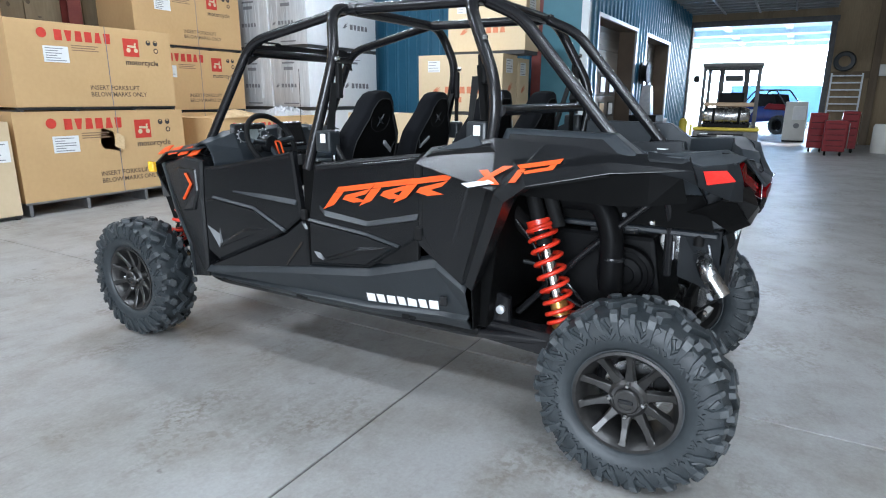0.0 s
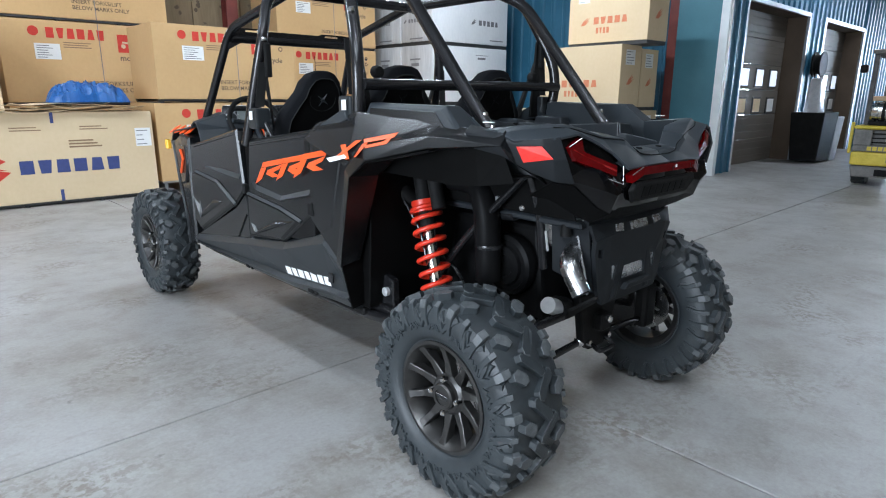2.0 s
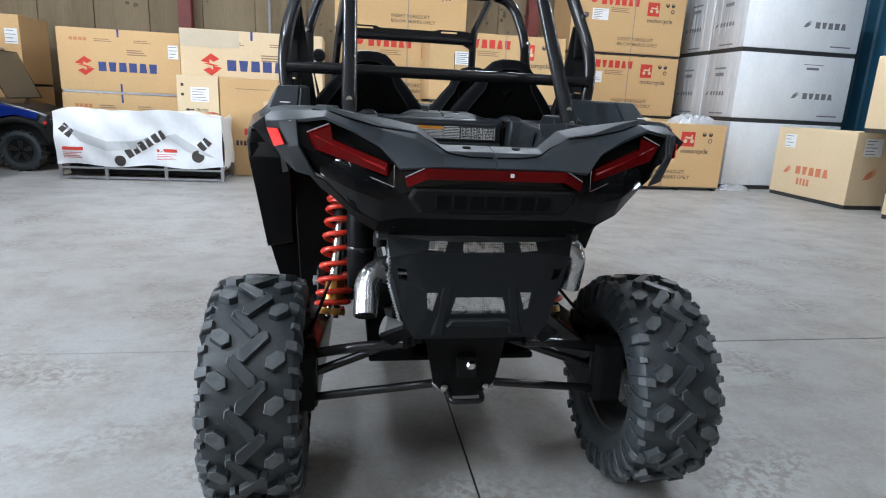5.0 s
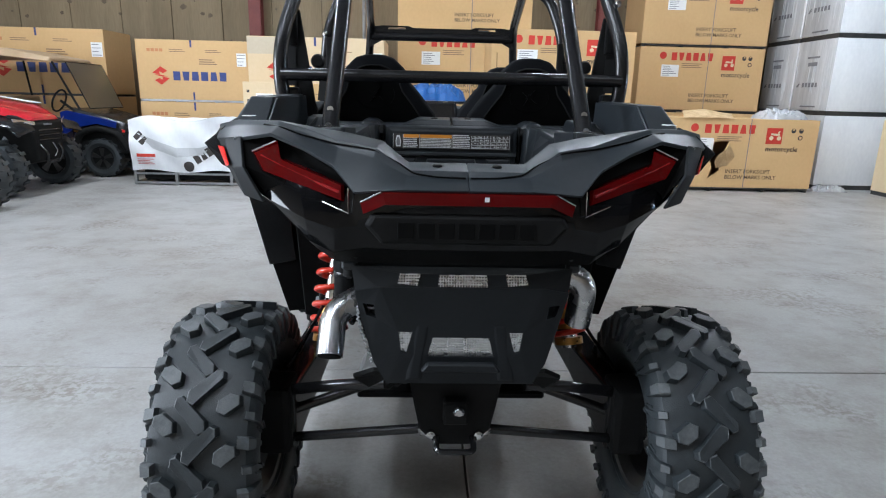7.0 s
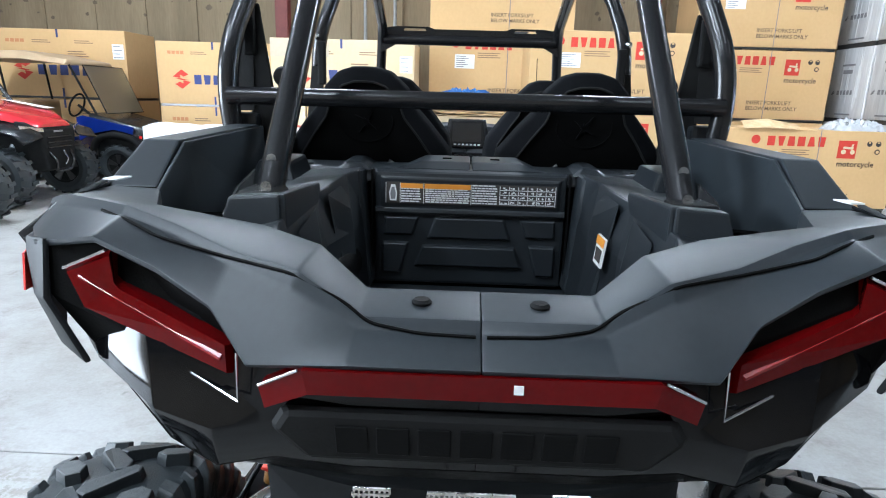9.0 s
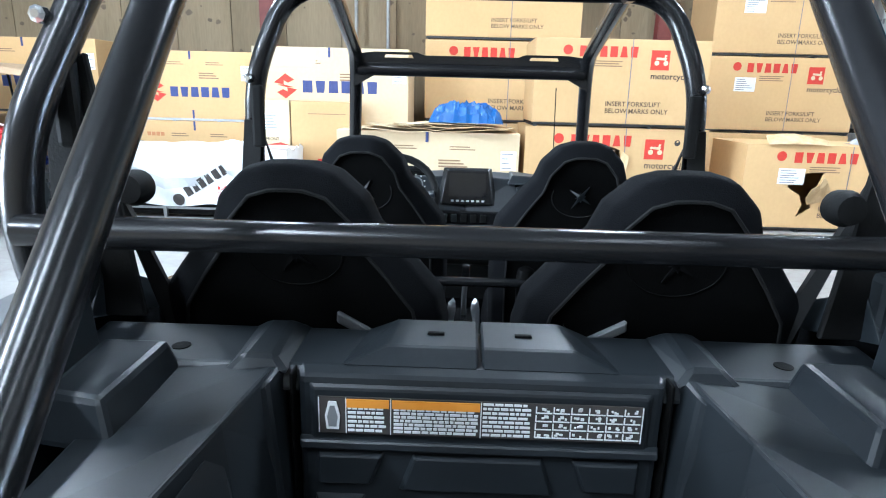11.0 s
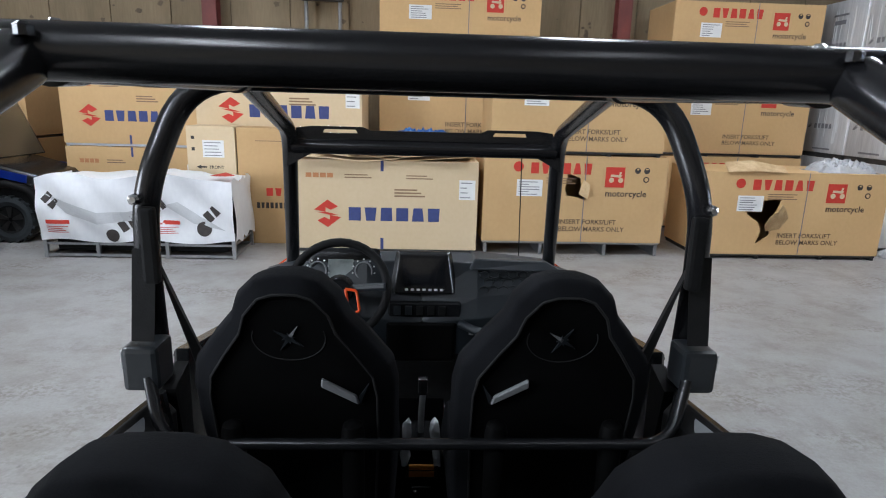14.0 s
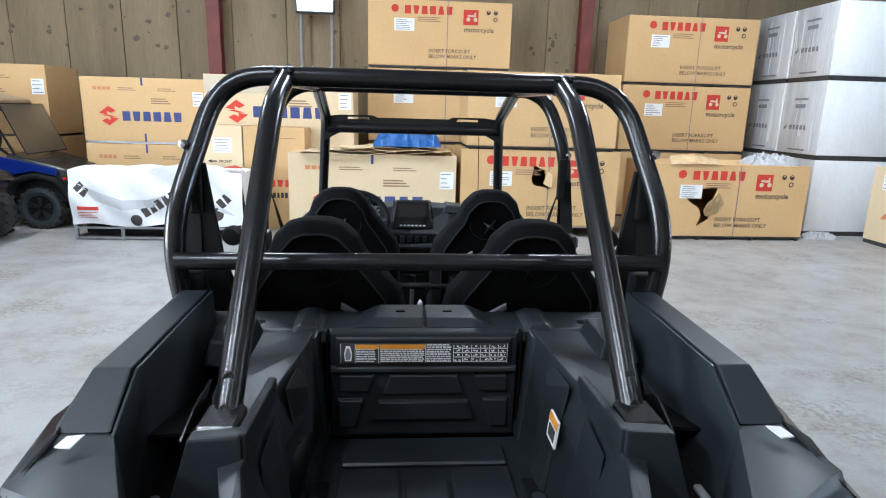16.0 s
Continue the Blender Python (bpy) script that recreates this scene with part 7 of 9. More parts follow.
both("pale_clip", lambda: soften(box(0.47, 0.485, 0.02, 0.07, 1.103, 1.115), 0.003, 1), M_GREYPART)
both("deck_sticker", lambda: prism([(0.548, 0.010, 1.2625), (0.572, 0.006, 1.2625), (0.575, -0.024, 1.2625), (0.551, -0.028, 1.2625)], (0, 0, 0.0022)), M_WHITE, None, "white square sticker")
lab2 = part("tray_label", prism([(0.275, 0.325, 1.128), (0.275, 0.262, 1.128), (0.268, 0.262, 1.068), (0.268, 0.325, 1.068)], (-0.0045, 0, 0)), M_WHITE, utv, "small warning sticker on the bed side")
part("label_heading", prism([(0.2704, 0.324, 1.127), (0.2704, 0.263, 1.127), (0.2682, 0.263, 1.110), (0.2682, 0.324, 1.110)], (-0.0015, 0, 0)), M_LABEL_ORANGE, lab2)
part("label_print", prism([(0.2675, 0.316, 1.103), (0.2675, 0.271, 1.103), (0.2648, 0.271, 1.076), (0.2648, 0.316, 1.076)], (-0.0012, 0, 0)), M_BLACK_INK, lab2)
both("shelf_riser", lambda: frustum([(0.395, 0.40, 1.19), (0.505, 0.42, 1.19), (0.515, 0.585, 1.19), (0.395, 0.585, 1.19)], [(0.415, 0.42, 1.248), (0.490, 0.435, 1.248), (0.500, 0.575, 1.252), (0.415, 0.575, 1.252)]), M_BED, None, "", None, 0.008)
# shelf behind the rear seats
part("seat_back_shelf", soften(frustum([(-0.575, 0.56, 1.19), (0.575, 0.56, 1.19), (0.58, 0.72, 1.195), (-0.58, 0.72, 1.195)], [(-0.56, 0.575, 1.222), (0.56, 0.575, 1.222), (0.57, 0.70, 1.225), (-0.57, 0.70, 1.225)]), 0.006), M_BED, utv, "charcoal shelf behind the rear seats")
for s in (-1, 1):
    part("shelf_block", soften(frustum([(s * 0.0025, 0.575, 1.222), (s * 0.190, 0.575, 1.222), (s * 0.165, 0.70, 1.225), (s * 0.0025, 0.70, 1.225)], [(s * 0.0025, 0.608, 1.240), (s * 0.128, 0.608, 1.240), (s * 0.118, 0.69, 1.248), (s * 0.0025, 0.69, 1.248)]), 0.003, 1), M_BED, utv)
    part("shelf_slot", soften(box(s * 0.062 - 0.012, s * 0.062 + 0.012, 0.640, 0.648, 1.2425, 1.2465), 0.001, 1), M_SHELL, utv)
    part("shelf_bump", soften(frustum([(s * 0.25, 0.555, 1.215), (s * 0.34, 0.555, 1.215), (s * 0.34, 0.71, 1.222), (s * 0.25, 0.71, 1.222)], [(s * 0.272, 0.57, 1.238), (s * 0.315, 0.57, 1.238), (s * 0.312, 0.69, 1.241), (s * 0.278, 0.69, 1.241)]), 0.006, 1), M_BED, utv)
    part("shelf_hole", lathe([(0.002, 0.0), (0.013, 0.0), (0.013, 0.0016), (0.002, 0.0016)], "z", 14, (s * 0.42, 0.62, 1.2225)), M_SHELL, utv)

# ---- seats ----
SEAT_OUT = [(-0.200, -0.86), (-0.224, -0.40), (-0.224, -0.27), (-0.213, -0.215), (-0.165, -0.150), (-0.122, -0.098), (-0.105, -0.052), (-0.066, -0.012), (-0.030, -0.001), (0.0, 0.0)]


def seat(x, y, zt, label, wide=1.0, star=None):
    """A bucket seat; its back leans to the rear (-y). y, zt: the top of the back."""
    out = [(a * wide, b) for a, b in SEAT_OUT + [(-a, b) for a, b in SEAT_OUT[-2::-1]]]
    lean = 0.27

    def P(px, dz, depth):
        return (x + px, y + depth - lean * dz, zt + dz)
    inn = [(a * 0.82, -0.86 + (b + 0.86) * 0.952) for a, b in out]
    f_in = [P(a * 0.70, -0.86 + (b + 0.86) * 0.92, 0.075) for a, b in out]
    front = [P(a * 0.97, b - 0.006, 0.092) for a, b in out]
    mid = [P(a * 1.02, b, 0.045) for a, b in out]
    o_back = [P(a * 0.97, b - 0.004, 0.005) for a, b in out]
    i_back = [P(a, b, -0.012) for a, b in inn]
    bm = bmesh.new()
    ring_skin(bm, [f_in, front, mid, o_back, i_back], cap=False)
    bm.verts.ensure_lookup_table()
    bm.faces.new(bm.verts[:len(out)])
    backrest = part("seat", soften(bm, 0.010, 3, 25), M_FABRIC, utv, label, 40)
    shell_o = [P(a * 0.995, b, -0.006) for a, b in inn]
    shell_i = [P(a * 0.92, -0.86 + (b + 0.86) * 0.975, 0.016) for a, b in inn]
    part("back_shell", frustum(shell_o, shell_i), M_SHELL, backrest, "black moulded seat back shell", 30)
    seam = [Vector(P(a * 0.99, b, -0.012)) for a, b in inn]
    part("piping", tube(seam, 0.0032, 6, 0), M_WEB, backrest, "", 40)
    # oval emblem with a small star on the shell
    c0 = -0.147
    ring_mat = M_SHELL if star else M_WEB
    oval = [Vector(P(0.076 * math.cos(t), c0 + 0.056 * math.sin(t), -0.0065)) for t in [math.pi * 0.90 + math.pi * 1.2 * k / 24 for k in range(25)]]
    part("emblem", tube(oval, 0.0013, 5, 0), ring_mat, backrest, "thin embossed oval emblem", 40)
    for k in range(8):
        t = math.pi * k / 4 + 0.2
        ln = 0.036 if k % 2 == 1 else 0.014
        a, b = math.cos(t), math.sin(t)
        bmx = bmesh.new()
        prism([P(0.005 * -b, c0 + 0.005 * a, -0.005), P(ln * a, c0 + ln * b, -0.005), P(0.005 * b, c0 - 0.005 * a, -0.005)], (0, -0.005, 0), bmx)
        # on the front seats a single pale grey ray paints the emblem's highlight
        part("emblem_ray", bmx, star if star else (M_GREYPART if k == (1 if x < 0 else 3) else M_SILL), backrest)
    # folded lever on the console side, and the two posts
    s = 1 if x < 0 else -1
    part("shell_handle", soften(prism([P(s * 0.062, -0.249, -0.004), P(s * 0.136, -0.296, -0.004), P(s * 0.142, -0.320, -0.004), P(s * 0.060, -0.270, -0.004)], (0, -0.014, 0)), 0.003, 1), M_GREYPART, backrest, "bare grey folding lever")
    part("handle_flank", prism([P(s * 0.144, -0.320, -0.004), P(s * 0.140, -0.300, -0.004), P(s * 0.164, -0.262, -0.004)], (0, -0.008, 0)), M_SILL, backrest)
    for s in (-1, 1):
        part("belt_post", lathe([(0.024, -0.62), (0.026, -0.372), (0.022, -0.352), (0.012, -0.345)], "z", 16, (x + s * 0.130, y + 0.045, zt)), M_SHELL, backrest, "", 40)
    zc = zt - 0.76
    bmc = frustum([(x - 0.215, y + 0.20, zc), (x + 0.215, y + 0.20, zc), (x + 0.225, y + 0.66, zc + 0.03), (x - 0.225, y + 0.66, zc + 0.03)],
                  [(x - 0.20, y + 0.22, zc + 0.13), (x + 0.20, y + 0.22, zc + 0.13), (x + 0.21, y + 0.63, zc + 0.17), (x - 0.21, y + 0.63, zc + 0.17)])
    part("cushion", soften(bmc, 0.03, 3), M_FABRIC, backrest, "", 40)
    part("seat_base", box(x - 0.18, x + 0.18, y + 0.20, y + 0.60, 0.44, zc), M_MATTE, backrest)
    return backrest


for sx in (-1, 1):
    seat(sx * 0.288, 1.380, 1.470, "black fabric bucket seat in the front row")
    seat(-0.292 if sx < 0 else 0.308, 0.718, 1.474, "black fabric bucket seat in the rear row", 1.08, M_BAY)

# ---- seat belts ----
for sx in (-1, 1):
    for (hx, hy, hz, bx, by, bz) in ((0.585, 1.475, 1.60, 0.612, 1.49, 1.240), (0.60, 0.72, 1.66, 0.60, 0.70, 1.30)):
        rbx = part("belt_retractor", soften(box(sx * bx - 0.038, sx * bx + 0.038, by - 0.05, by + 0.04, bz - 0.055, bz + 0.045), 0.012, 2), M_SILL, utv, "black seat belt retractor box")
        part("retractor_sticker", box(sx * (bx + 0.0465) - 0.001, sx * (bx + 0.0465) + 0.001, by - 0.03, by, bz - 0.01, bz + 0.03), M_WHITE, rbx)
        part("belt_guide", soften(box(sx * (hx - 0.018) - 0.016, sx * (hx - 0.018) + 0.016, hy - 0.045, hy - 0.022, hz - 0.17, hz - 0.01), 0.008, 2), M_MATTE, utv, "black belt guide on the hoop")
        part("guide_bolt", lathe([(0.012, 0), (0.012, -0.012), (0.006, -0.016)], "y", 8, (sx * hx, hy - 0.035, hz + 0.005)), M_CHROME, utv)
        part("belt_strap", sheet([[(sx * (hx - 0.024), hy - 0.02, hz - 0.10), (sx * (bx - 0.024), by - 0.02, bz + 0.05)], [(sx * (hx + 0.024), hy - 0.02, hz - 0.10), (sx * (bx + 0.024), by - 0.02, bz + 0.05)]], 0.002), M_WEB, utv, "black seat belt webbing")
        part("belt_strap", sheet([[(sx * (hx - 0.020), hy - 0.01, hz - 0.14), (sx * (hx - 0.10), hy + 0.10, hz - 0.62)], [(sx * (hx - 0.012), hy + 0.02, hz - 0.14), (sx * (hx - 0.135), hy + 0.13, hz - 0.62)]], 0.002), M_WEB, utv, "black seat belt webbing")
    part("retractor_strut", tube([(sx * 0.585, 1.47, 1.17), (sx * 0.57, 1.48, 1.02)], 0.011, 8, 0), M_CHROME, utv, "", 40)
    part("belt_knob", lathe([(0.010, -0.030), (0.020, -0.028), (0.026, -0.012), (0.024, 0.006), (0.012, 0.012)], "y", 18, (sx * 0.492, 0.678, 1.438)), M_MATTE, utv, "", 40)
    part("rear_belt_plate", soften(prism([(sx * 0.56, 0.70, 1.62), (sx * 0.60, 0.70, 1.60), (sx * 0.58, 0.68, 1.24), (sx * 0.50, 0.68, 1.24)], (0, 0.012, 0)), 0.003, 1), M_MATTE, utv)

# ---- dashboard, wheel, console ----
DASH = [[(0.0, 2.27, 0.90), (0.0, 2.25, 1.04), (0.0, 2.30, 1.12), (0.0, 2.33, 1.255), (0.0, 2.42, 1.27), (0.0, 2.52, 1.20)],
        [(0.20, 2.27, 0.92), (0.20, 2.25, 1.06), (0.20, 2.28, 1.13), (0.20, 2.33, 1.245), (0.20, 2.42, 1.26), (0.20, 2.52, 1.20)],
        [(0.42, 2.29, 0.95), (0.42, 2.27, 1.08), (0.42, 2.30, 1.15), (0.42, 2.35, 1.235), (0.42, 2.43, 1.245), (0.42, 2.52, 1.18)],
        [(0.585, 2.33, 0.98), (0.59, 2.32, 1.08), (0.59, 2.34, 1.14), (0.585, 2.38, 1.185), (0.58, 2.44, 1.19), (0.575, 2.50, 1.16)]]
both("dashboard", lambda: sheet(DASH, 0.012), M_PLASTIC, None, "charcoal moulded dashboard", None, 0.006)
scr = part("display_housing", soften(frustum([(-0.125, 2.31, 1.13), (0.135, 2.31, 1.13), (0.105, 2.335, 1.288), (-0.095, 2.335, 1.288)], [(-0.10, 2.285, 1.14), (0.11, 2.285, 1.14), (0.09, 2.31, 1.28), (-0.08, 2.31, 1.28)]), 0.005, 2), M_SATIN, utv, "central display in a black bezel")
part("display_screen", prism([(-0.072, 2.2915, 1.170), (0.082, 2.2915, 1.170), (0.080, 2.3065, 1.268), (-0.070, 2.3065, 1.268)], (0, -0.003, 0.0)), M_SCREEN, scr, "dark glossy display screen")
for k in range(7):
    part("display_button", box(-0.062 + k * 0.021, -0.050 + k * 0.021, 2.2835, 2.2865, 1.152, 1.159), M_WHITE, scr)
part("switch_panel", soften(box(-0.12, 0.14, 2.255, 2.285, 1.06, 1.115), 0.005, 1), M_SATIN, utv)
for k in range(5):
    part("rocker_switch", soften(box(-0.10 + k * 0.04, -0.075 + k * 0.04, 2.245, 2.256, 1.072, 1.105), 0.002, 1), M_MATTE if k > 1 else M_SILL, utv)
part("storage_bin", soften(frustum([(-0.13, 2.28, 0.88), (0.13, 2.28, 0.88), (0.135, 2.262, 1.05), (-0.135, 2.262, 1.05)], [(-0.115, 2.255, 0.895), (0.115, 2.255, 0.895), (0.12, 2.245, 1.04), (-0.12, 2.245, 1.04)]), 0.006, 1), M_SHELL, utv)
cl = part("instrument_panel", soften(frustum([(-0.46, 2.34, 1.13), (-0.13, 2.34, 1.13), (-0.15, 2.38, 1.29), (-0.42, 2.38, 1.29)], [(-0.43, 2.32, 1.15), (-0.16, 2.32, 1.15), (-0.175, 2.355, 1.27), (-0.395, 2.355, 1.27)]), 0.02, 3), M_SATIN, utv, "instrument panel with round dials")
part("cluster_display", prism([(-0.340, 2.318, 1.185), (-0.250, 2.318, 1.185), (-0.250, 2.338, 1.250), (-0.340, 2.338, 1.250)], (0, -0.004, 0)), M_DIAL, cl, "pale lit display")
for cx in (-0.376, -0.212):
    part("dial", tube([Vector((cx + 0.030 * math.cos(t), 2.320 + 0.010 * math.sin(t), 1.213 + 0.030 * math.sin(t))) for t in [2 * math.pi * k / 18 for k in range(19)]], 0.003, 5, 0), M_GREYPART, cl, "", 40)
    for k in range(9):
        t = math.pi * (1.25 - 1.5 * k / 8)
        part("dial_mark", lathe([(0.0035, 0), (0.002, -0.002)], "y", 6, (cx + 0.040 * math.cos(t), 2.320 + 0.012 * math.sin(t), 1.213 + 0.040 * math.sin(t))), M_WHITE, cl)
# steering wheel, tilted to the driver
sw = part("steering_wheel", tube([Vector((-0.285 + 0.165 * math.cos(t), 2.19 + 0.075 * math.sin(t), 1.185 + 0.145 * math.sin(t))) for t in [2 * math.pi * k / 36 for k in range(37)]], 0.0155, 10, 0), M_MATTE, utv, "black steering wheel with a red spoke insert", 50)
for t in (0.1, math.pi - 0.1, -math.pi / 2):
    part("spoke", tube([(-0.285, 2.22, 1.175), (-0.285 + 0.16 * math.cos(t), 2.17 + 0.075 * math.sin(t), 1.185 + 0.14 * math.sin(t))], 0.014, 8, 0), M_PLASTIC, sw, "", 40)
part("hub_pad", lathe([(0.045, 2.185), (0.05, 2.20), (0.05, 2.23), (0.03, 2.25)], "y", 20, (-0.285, 0, 1.175)), M_SATIN, sw, "", 40)
part("red_insert", tube([(-0.262, 2.184, 1.186), (-0.225, 2.184, 1.182), (-0.213, 2.170, 1.112), (-0.248, 2.167, 1.102), (-0.262, 2.184, 1.186)], 0.005, 8, 0.01), M_DECAL, sw, "orange-red spoke insert", 40)
part("steering_column", tube([(-0.285, 2.23, 1.17), (-0.285, 2.40, 1.10)], 0.03, 12, 0), M_MATTE, utv, "", 40)
# passenger side: open vent lattice and grab handle
vent = part("dash_vent", soften(frustum([(0.19, 2.31, 1.13), (0.45, 2.34, 1.13), (0.43, 2.36, 1.225), (0.19, 2.335, 1.235)], [(0.20, 2.295, 1.14), (0.44, 2.325, 1.14), (0.42, 2.345, 1.215), (0.20, 2.32, 1.225)]), 0.004, 1), M_SHELL, utv, "black recessed vent with a honeycomb lattice")
for r in range(3):
    for k in range(6):
        cx, cz = 0.225 + k * 0.036 + (0.018 if r % 2 else 0), 1.155 + r * 0.026
        if cx < 0.43:
            yy = 2.286 + (cx - 0.20) * 0.125 + (cz - 1.14) * 0.26 + 0.004 * (r % 2)
            part("lattice_cell", tube([Vector((cx + 0.018 * math.cos(t), yy, cz + 0.013 * math.sin(t))) for t in [2 * math.pi * i / 6 + 0.5 for i in range(7)]], 0.0026, 5, 0), M_SILL, vent)
part("vent_brow", soften(frustum([(0.17, 2.30, 1.225), (0.52, 2.34, 1.215), (0.50, 2.50, 1.21), (0.17, 2.48, 1.24)], [(0.19, 2.33, 1.262), (0.46, 2.37, 1.245), (0.46, 2.46, 1.235), (0.19, 2.45, 1.265)]), 0.006, 2), M_PLASTIC, utv)
part("passenger_bar", tube([(0.14, 2.25, 1.04), (0.20, 2.18, 1.035), (0.30, 2.18, 1.035)], 0.016, 10, 0.03), M_PLASTIC, utv, "", 40)
part("dash_sticker", box(0.17, 0.19, 2.246, 2.2485, 1.0, 1.015), M_WHITE, utv)
part("console_tunnel", soften(frustum([(-0.12, 0.80, 0.44), (0.12, 0.80, 0.44), (0.12, 1.86, 0.44), (-0.12, 1.86, 0.44)], [(-0.09, 0.85, 0.55), (0.09, 0.85, 0.55), (0.09, 1.85, 0.57), (-0.09, 1.85, 0.57)]), 0.02, 2), M_MATTE, utv)
console = part("console_box", soften(frustum([(-0.11, 1.875, 0.44), (0.11, 1.875, 0.44), (0.12, 2.28, 0.44), (-0.12, 2.28, 0.44)], [(-0.065, 1.885, 0.735), (0.065, 1.885, 0.735), (0.09, 2.26, 0.745), (-0.09, 2.26, 0.745)]), 0.012, 2), M_GLOSS, utv, "glossy black centre console")
part("gear_lever", tube([(0.0, 1.98, 0.74), (0.0, 1.95, 0.86), (0.005, 1.93, 0.95)], 0.010, 10, 0.03), M_GREYPART, utv, "slim gear lever", 40)
part("gear_knob", soften(box(-0.012, 0.018, 1.915, 1.945, 0.93, 0.985), 0.008, 2), M_SATIN, utv)
part("lever_gate", soften(box(-0.045, 0.045, 1.90, 2.05, 0.742, 0.775), 0.008, 1), M_SATIN, utv)
for s in (-1, 1):
    rngf = random.Random(5 + s)
    rings = []
    for zz, rr in ((0.735, 0.009), (0.760, 0.014), (0.795, 0.013), (0.830, 0.017), (0.852, 0.014), (0.862, 0.004)):
        rings.append([(s * (0.050 - 0.07 * (zz - 0.735)) + (rr + rngf.uniform(-0.004, 0.004)) * math.cos(k * 0.785), 1.845 + 0.45 * (zz - 0.735) + 0.7 * (rr + rngf.uniform(-0.004, 0.004)) * math.sin(k * 0.785), zz + rngf.uniform(-0.004, 0.004)) for k in range(8)])
    part("belt_buckle_film", ring_skin(bmesh.new(), rings), M_FOIL, utv, "buckle in crinkled clear film")
for zz in (0.688, 0.712):
    part("console_label", box(-0.036, 0.042, 1.868, 1.8745, zz - 0.008, zz + 0.008), M_LABEL_ORANGE, console, "orange label on the console")
part("console_latch", soften(box(-0.030, 0.036, 1.862, 1.874, 0.600, 0.650), 0.004, 1), M_SATIN, console)
part("latch_button", lathe([(0.007, 0), (0.005, -0.004)], "y", 10, (-0.015, 1.862, 0.630)), M_CHROME, console)
part("radio_aerial", tube([(0.40, 2.60, 1.15), (0.385, 2.58, 1.62)], 0.0022, 6, 0), M_MATTE, utv, "thin black aerial")

# ---- other things in the warehouse ----
M_BLUE_PAINT = surface("blue_metallic_paint", (0.004, 0.016, 0.14), (0.007, 0.024, 0.20), rough=0.22, scale=5, coat=0.5)
M_RED_PAINT = surface("red_gloss_paint", (0.40, 0.012, 0.02), (0.50, 0.02, 0.03), rough=0.2, scale=5, coat=0.5)
M_YELLOW = surface("worn_yellow_paint", (0.50, 0.38, 0.03), (0.66, 0.52, 0.07), rough=0.5, scale=7, fine=40)
M_TRUCKGREY = surface("worn_grey_paint", (0.10, 0.10, 0.095), (0.19, 0.185, 0.175), rough=0.6, scale=6, fine=40)
M_TAN = surface("tan_roof_plastic", (0.36, 0.25, 0.15), (0.44, 0.31, 0.19), rough=0.5, scale=3)
M_TARP = surface("blue_tarpaulin", (0.004, 0.060, 0.22), (0.008, 0.105, 0.34), rough=0.35, scale=9, bump=0.5, bump_scale=40)
M_BAG = surface("clear_plastic_film", (0.62, 0.64, 0.66), (0.80, 0.81, 0.82), rough=0.2, scale=12, bump=0.8, bump_scale=22)
M_BAG.node_tree.nodes["Principled BSDF"].inputs["Transmission Weight"].default_value = 0.45
M_TOOLRED = surface("red_tool_chest_paint", (0.16, 0.006, 0.009), (0.22, 0.010, 0.013), rough=0.45, scale=4, spec=0.25)
M_CREAM = surface("cream_enamel", (0.55, 0.54, 0.49), (0.64, 0.63, 0.58), rough=0.4, scale=4)
M_SMOKE = glass("smoked_windshield", (0.50, 0.51, 0.50), 0.38)
M_GREY_SWOOSH = surface("grey_film_print", (0.48, 0.49, 0.50), (0.56, 0.57, 0.58), rough=0.45, scale=6)


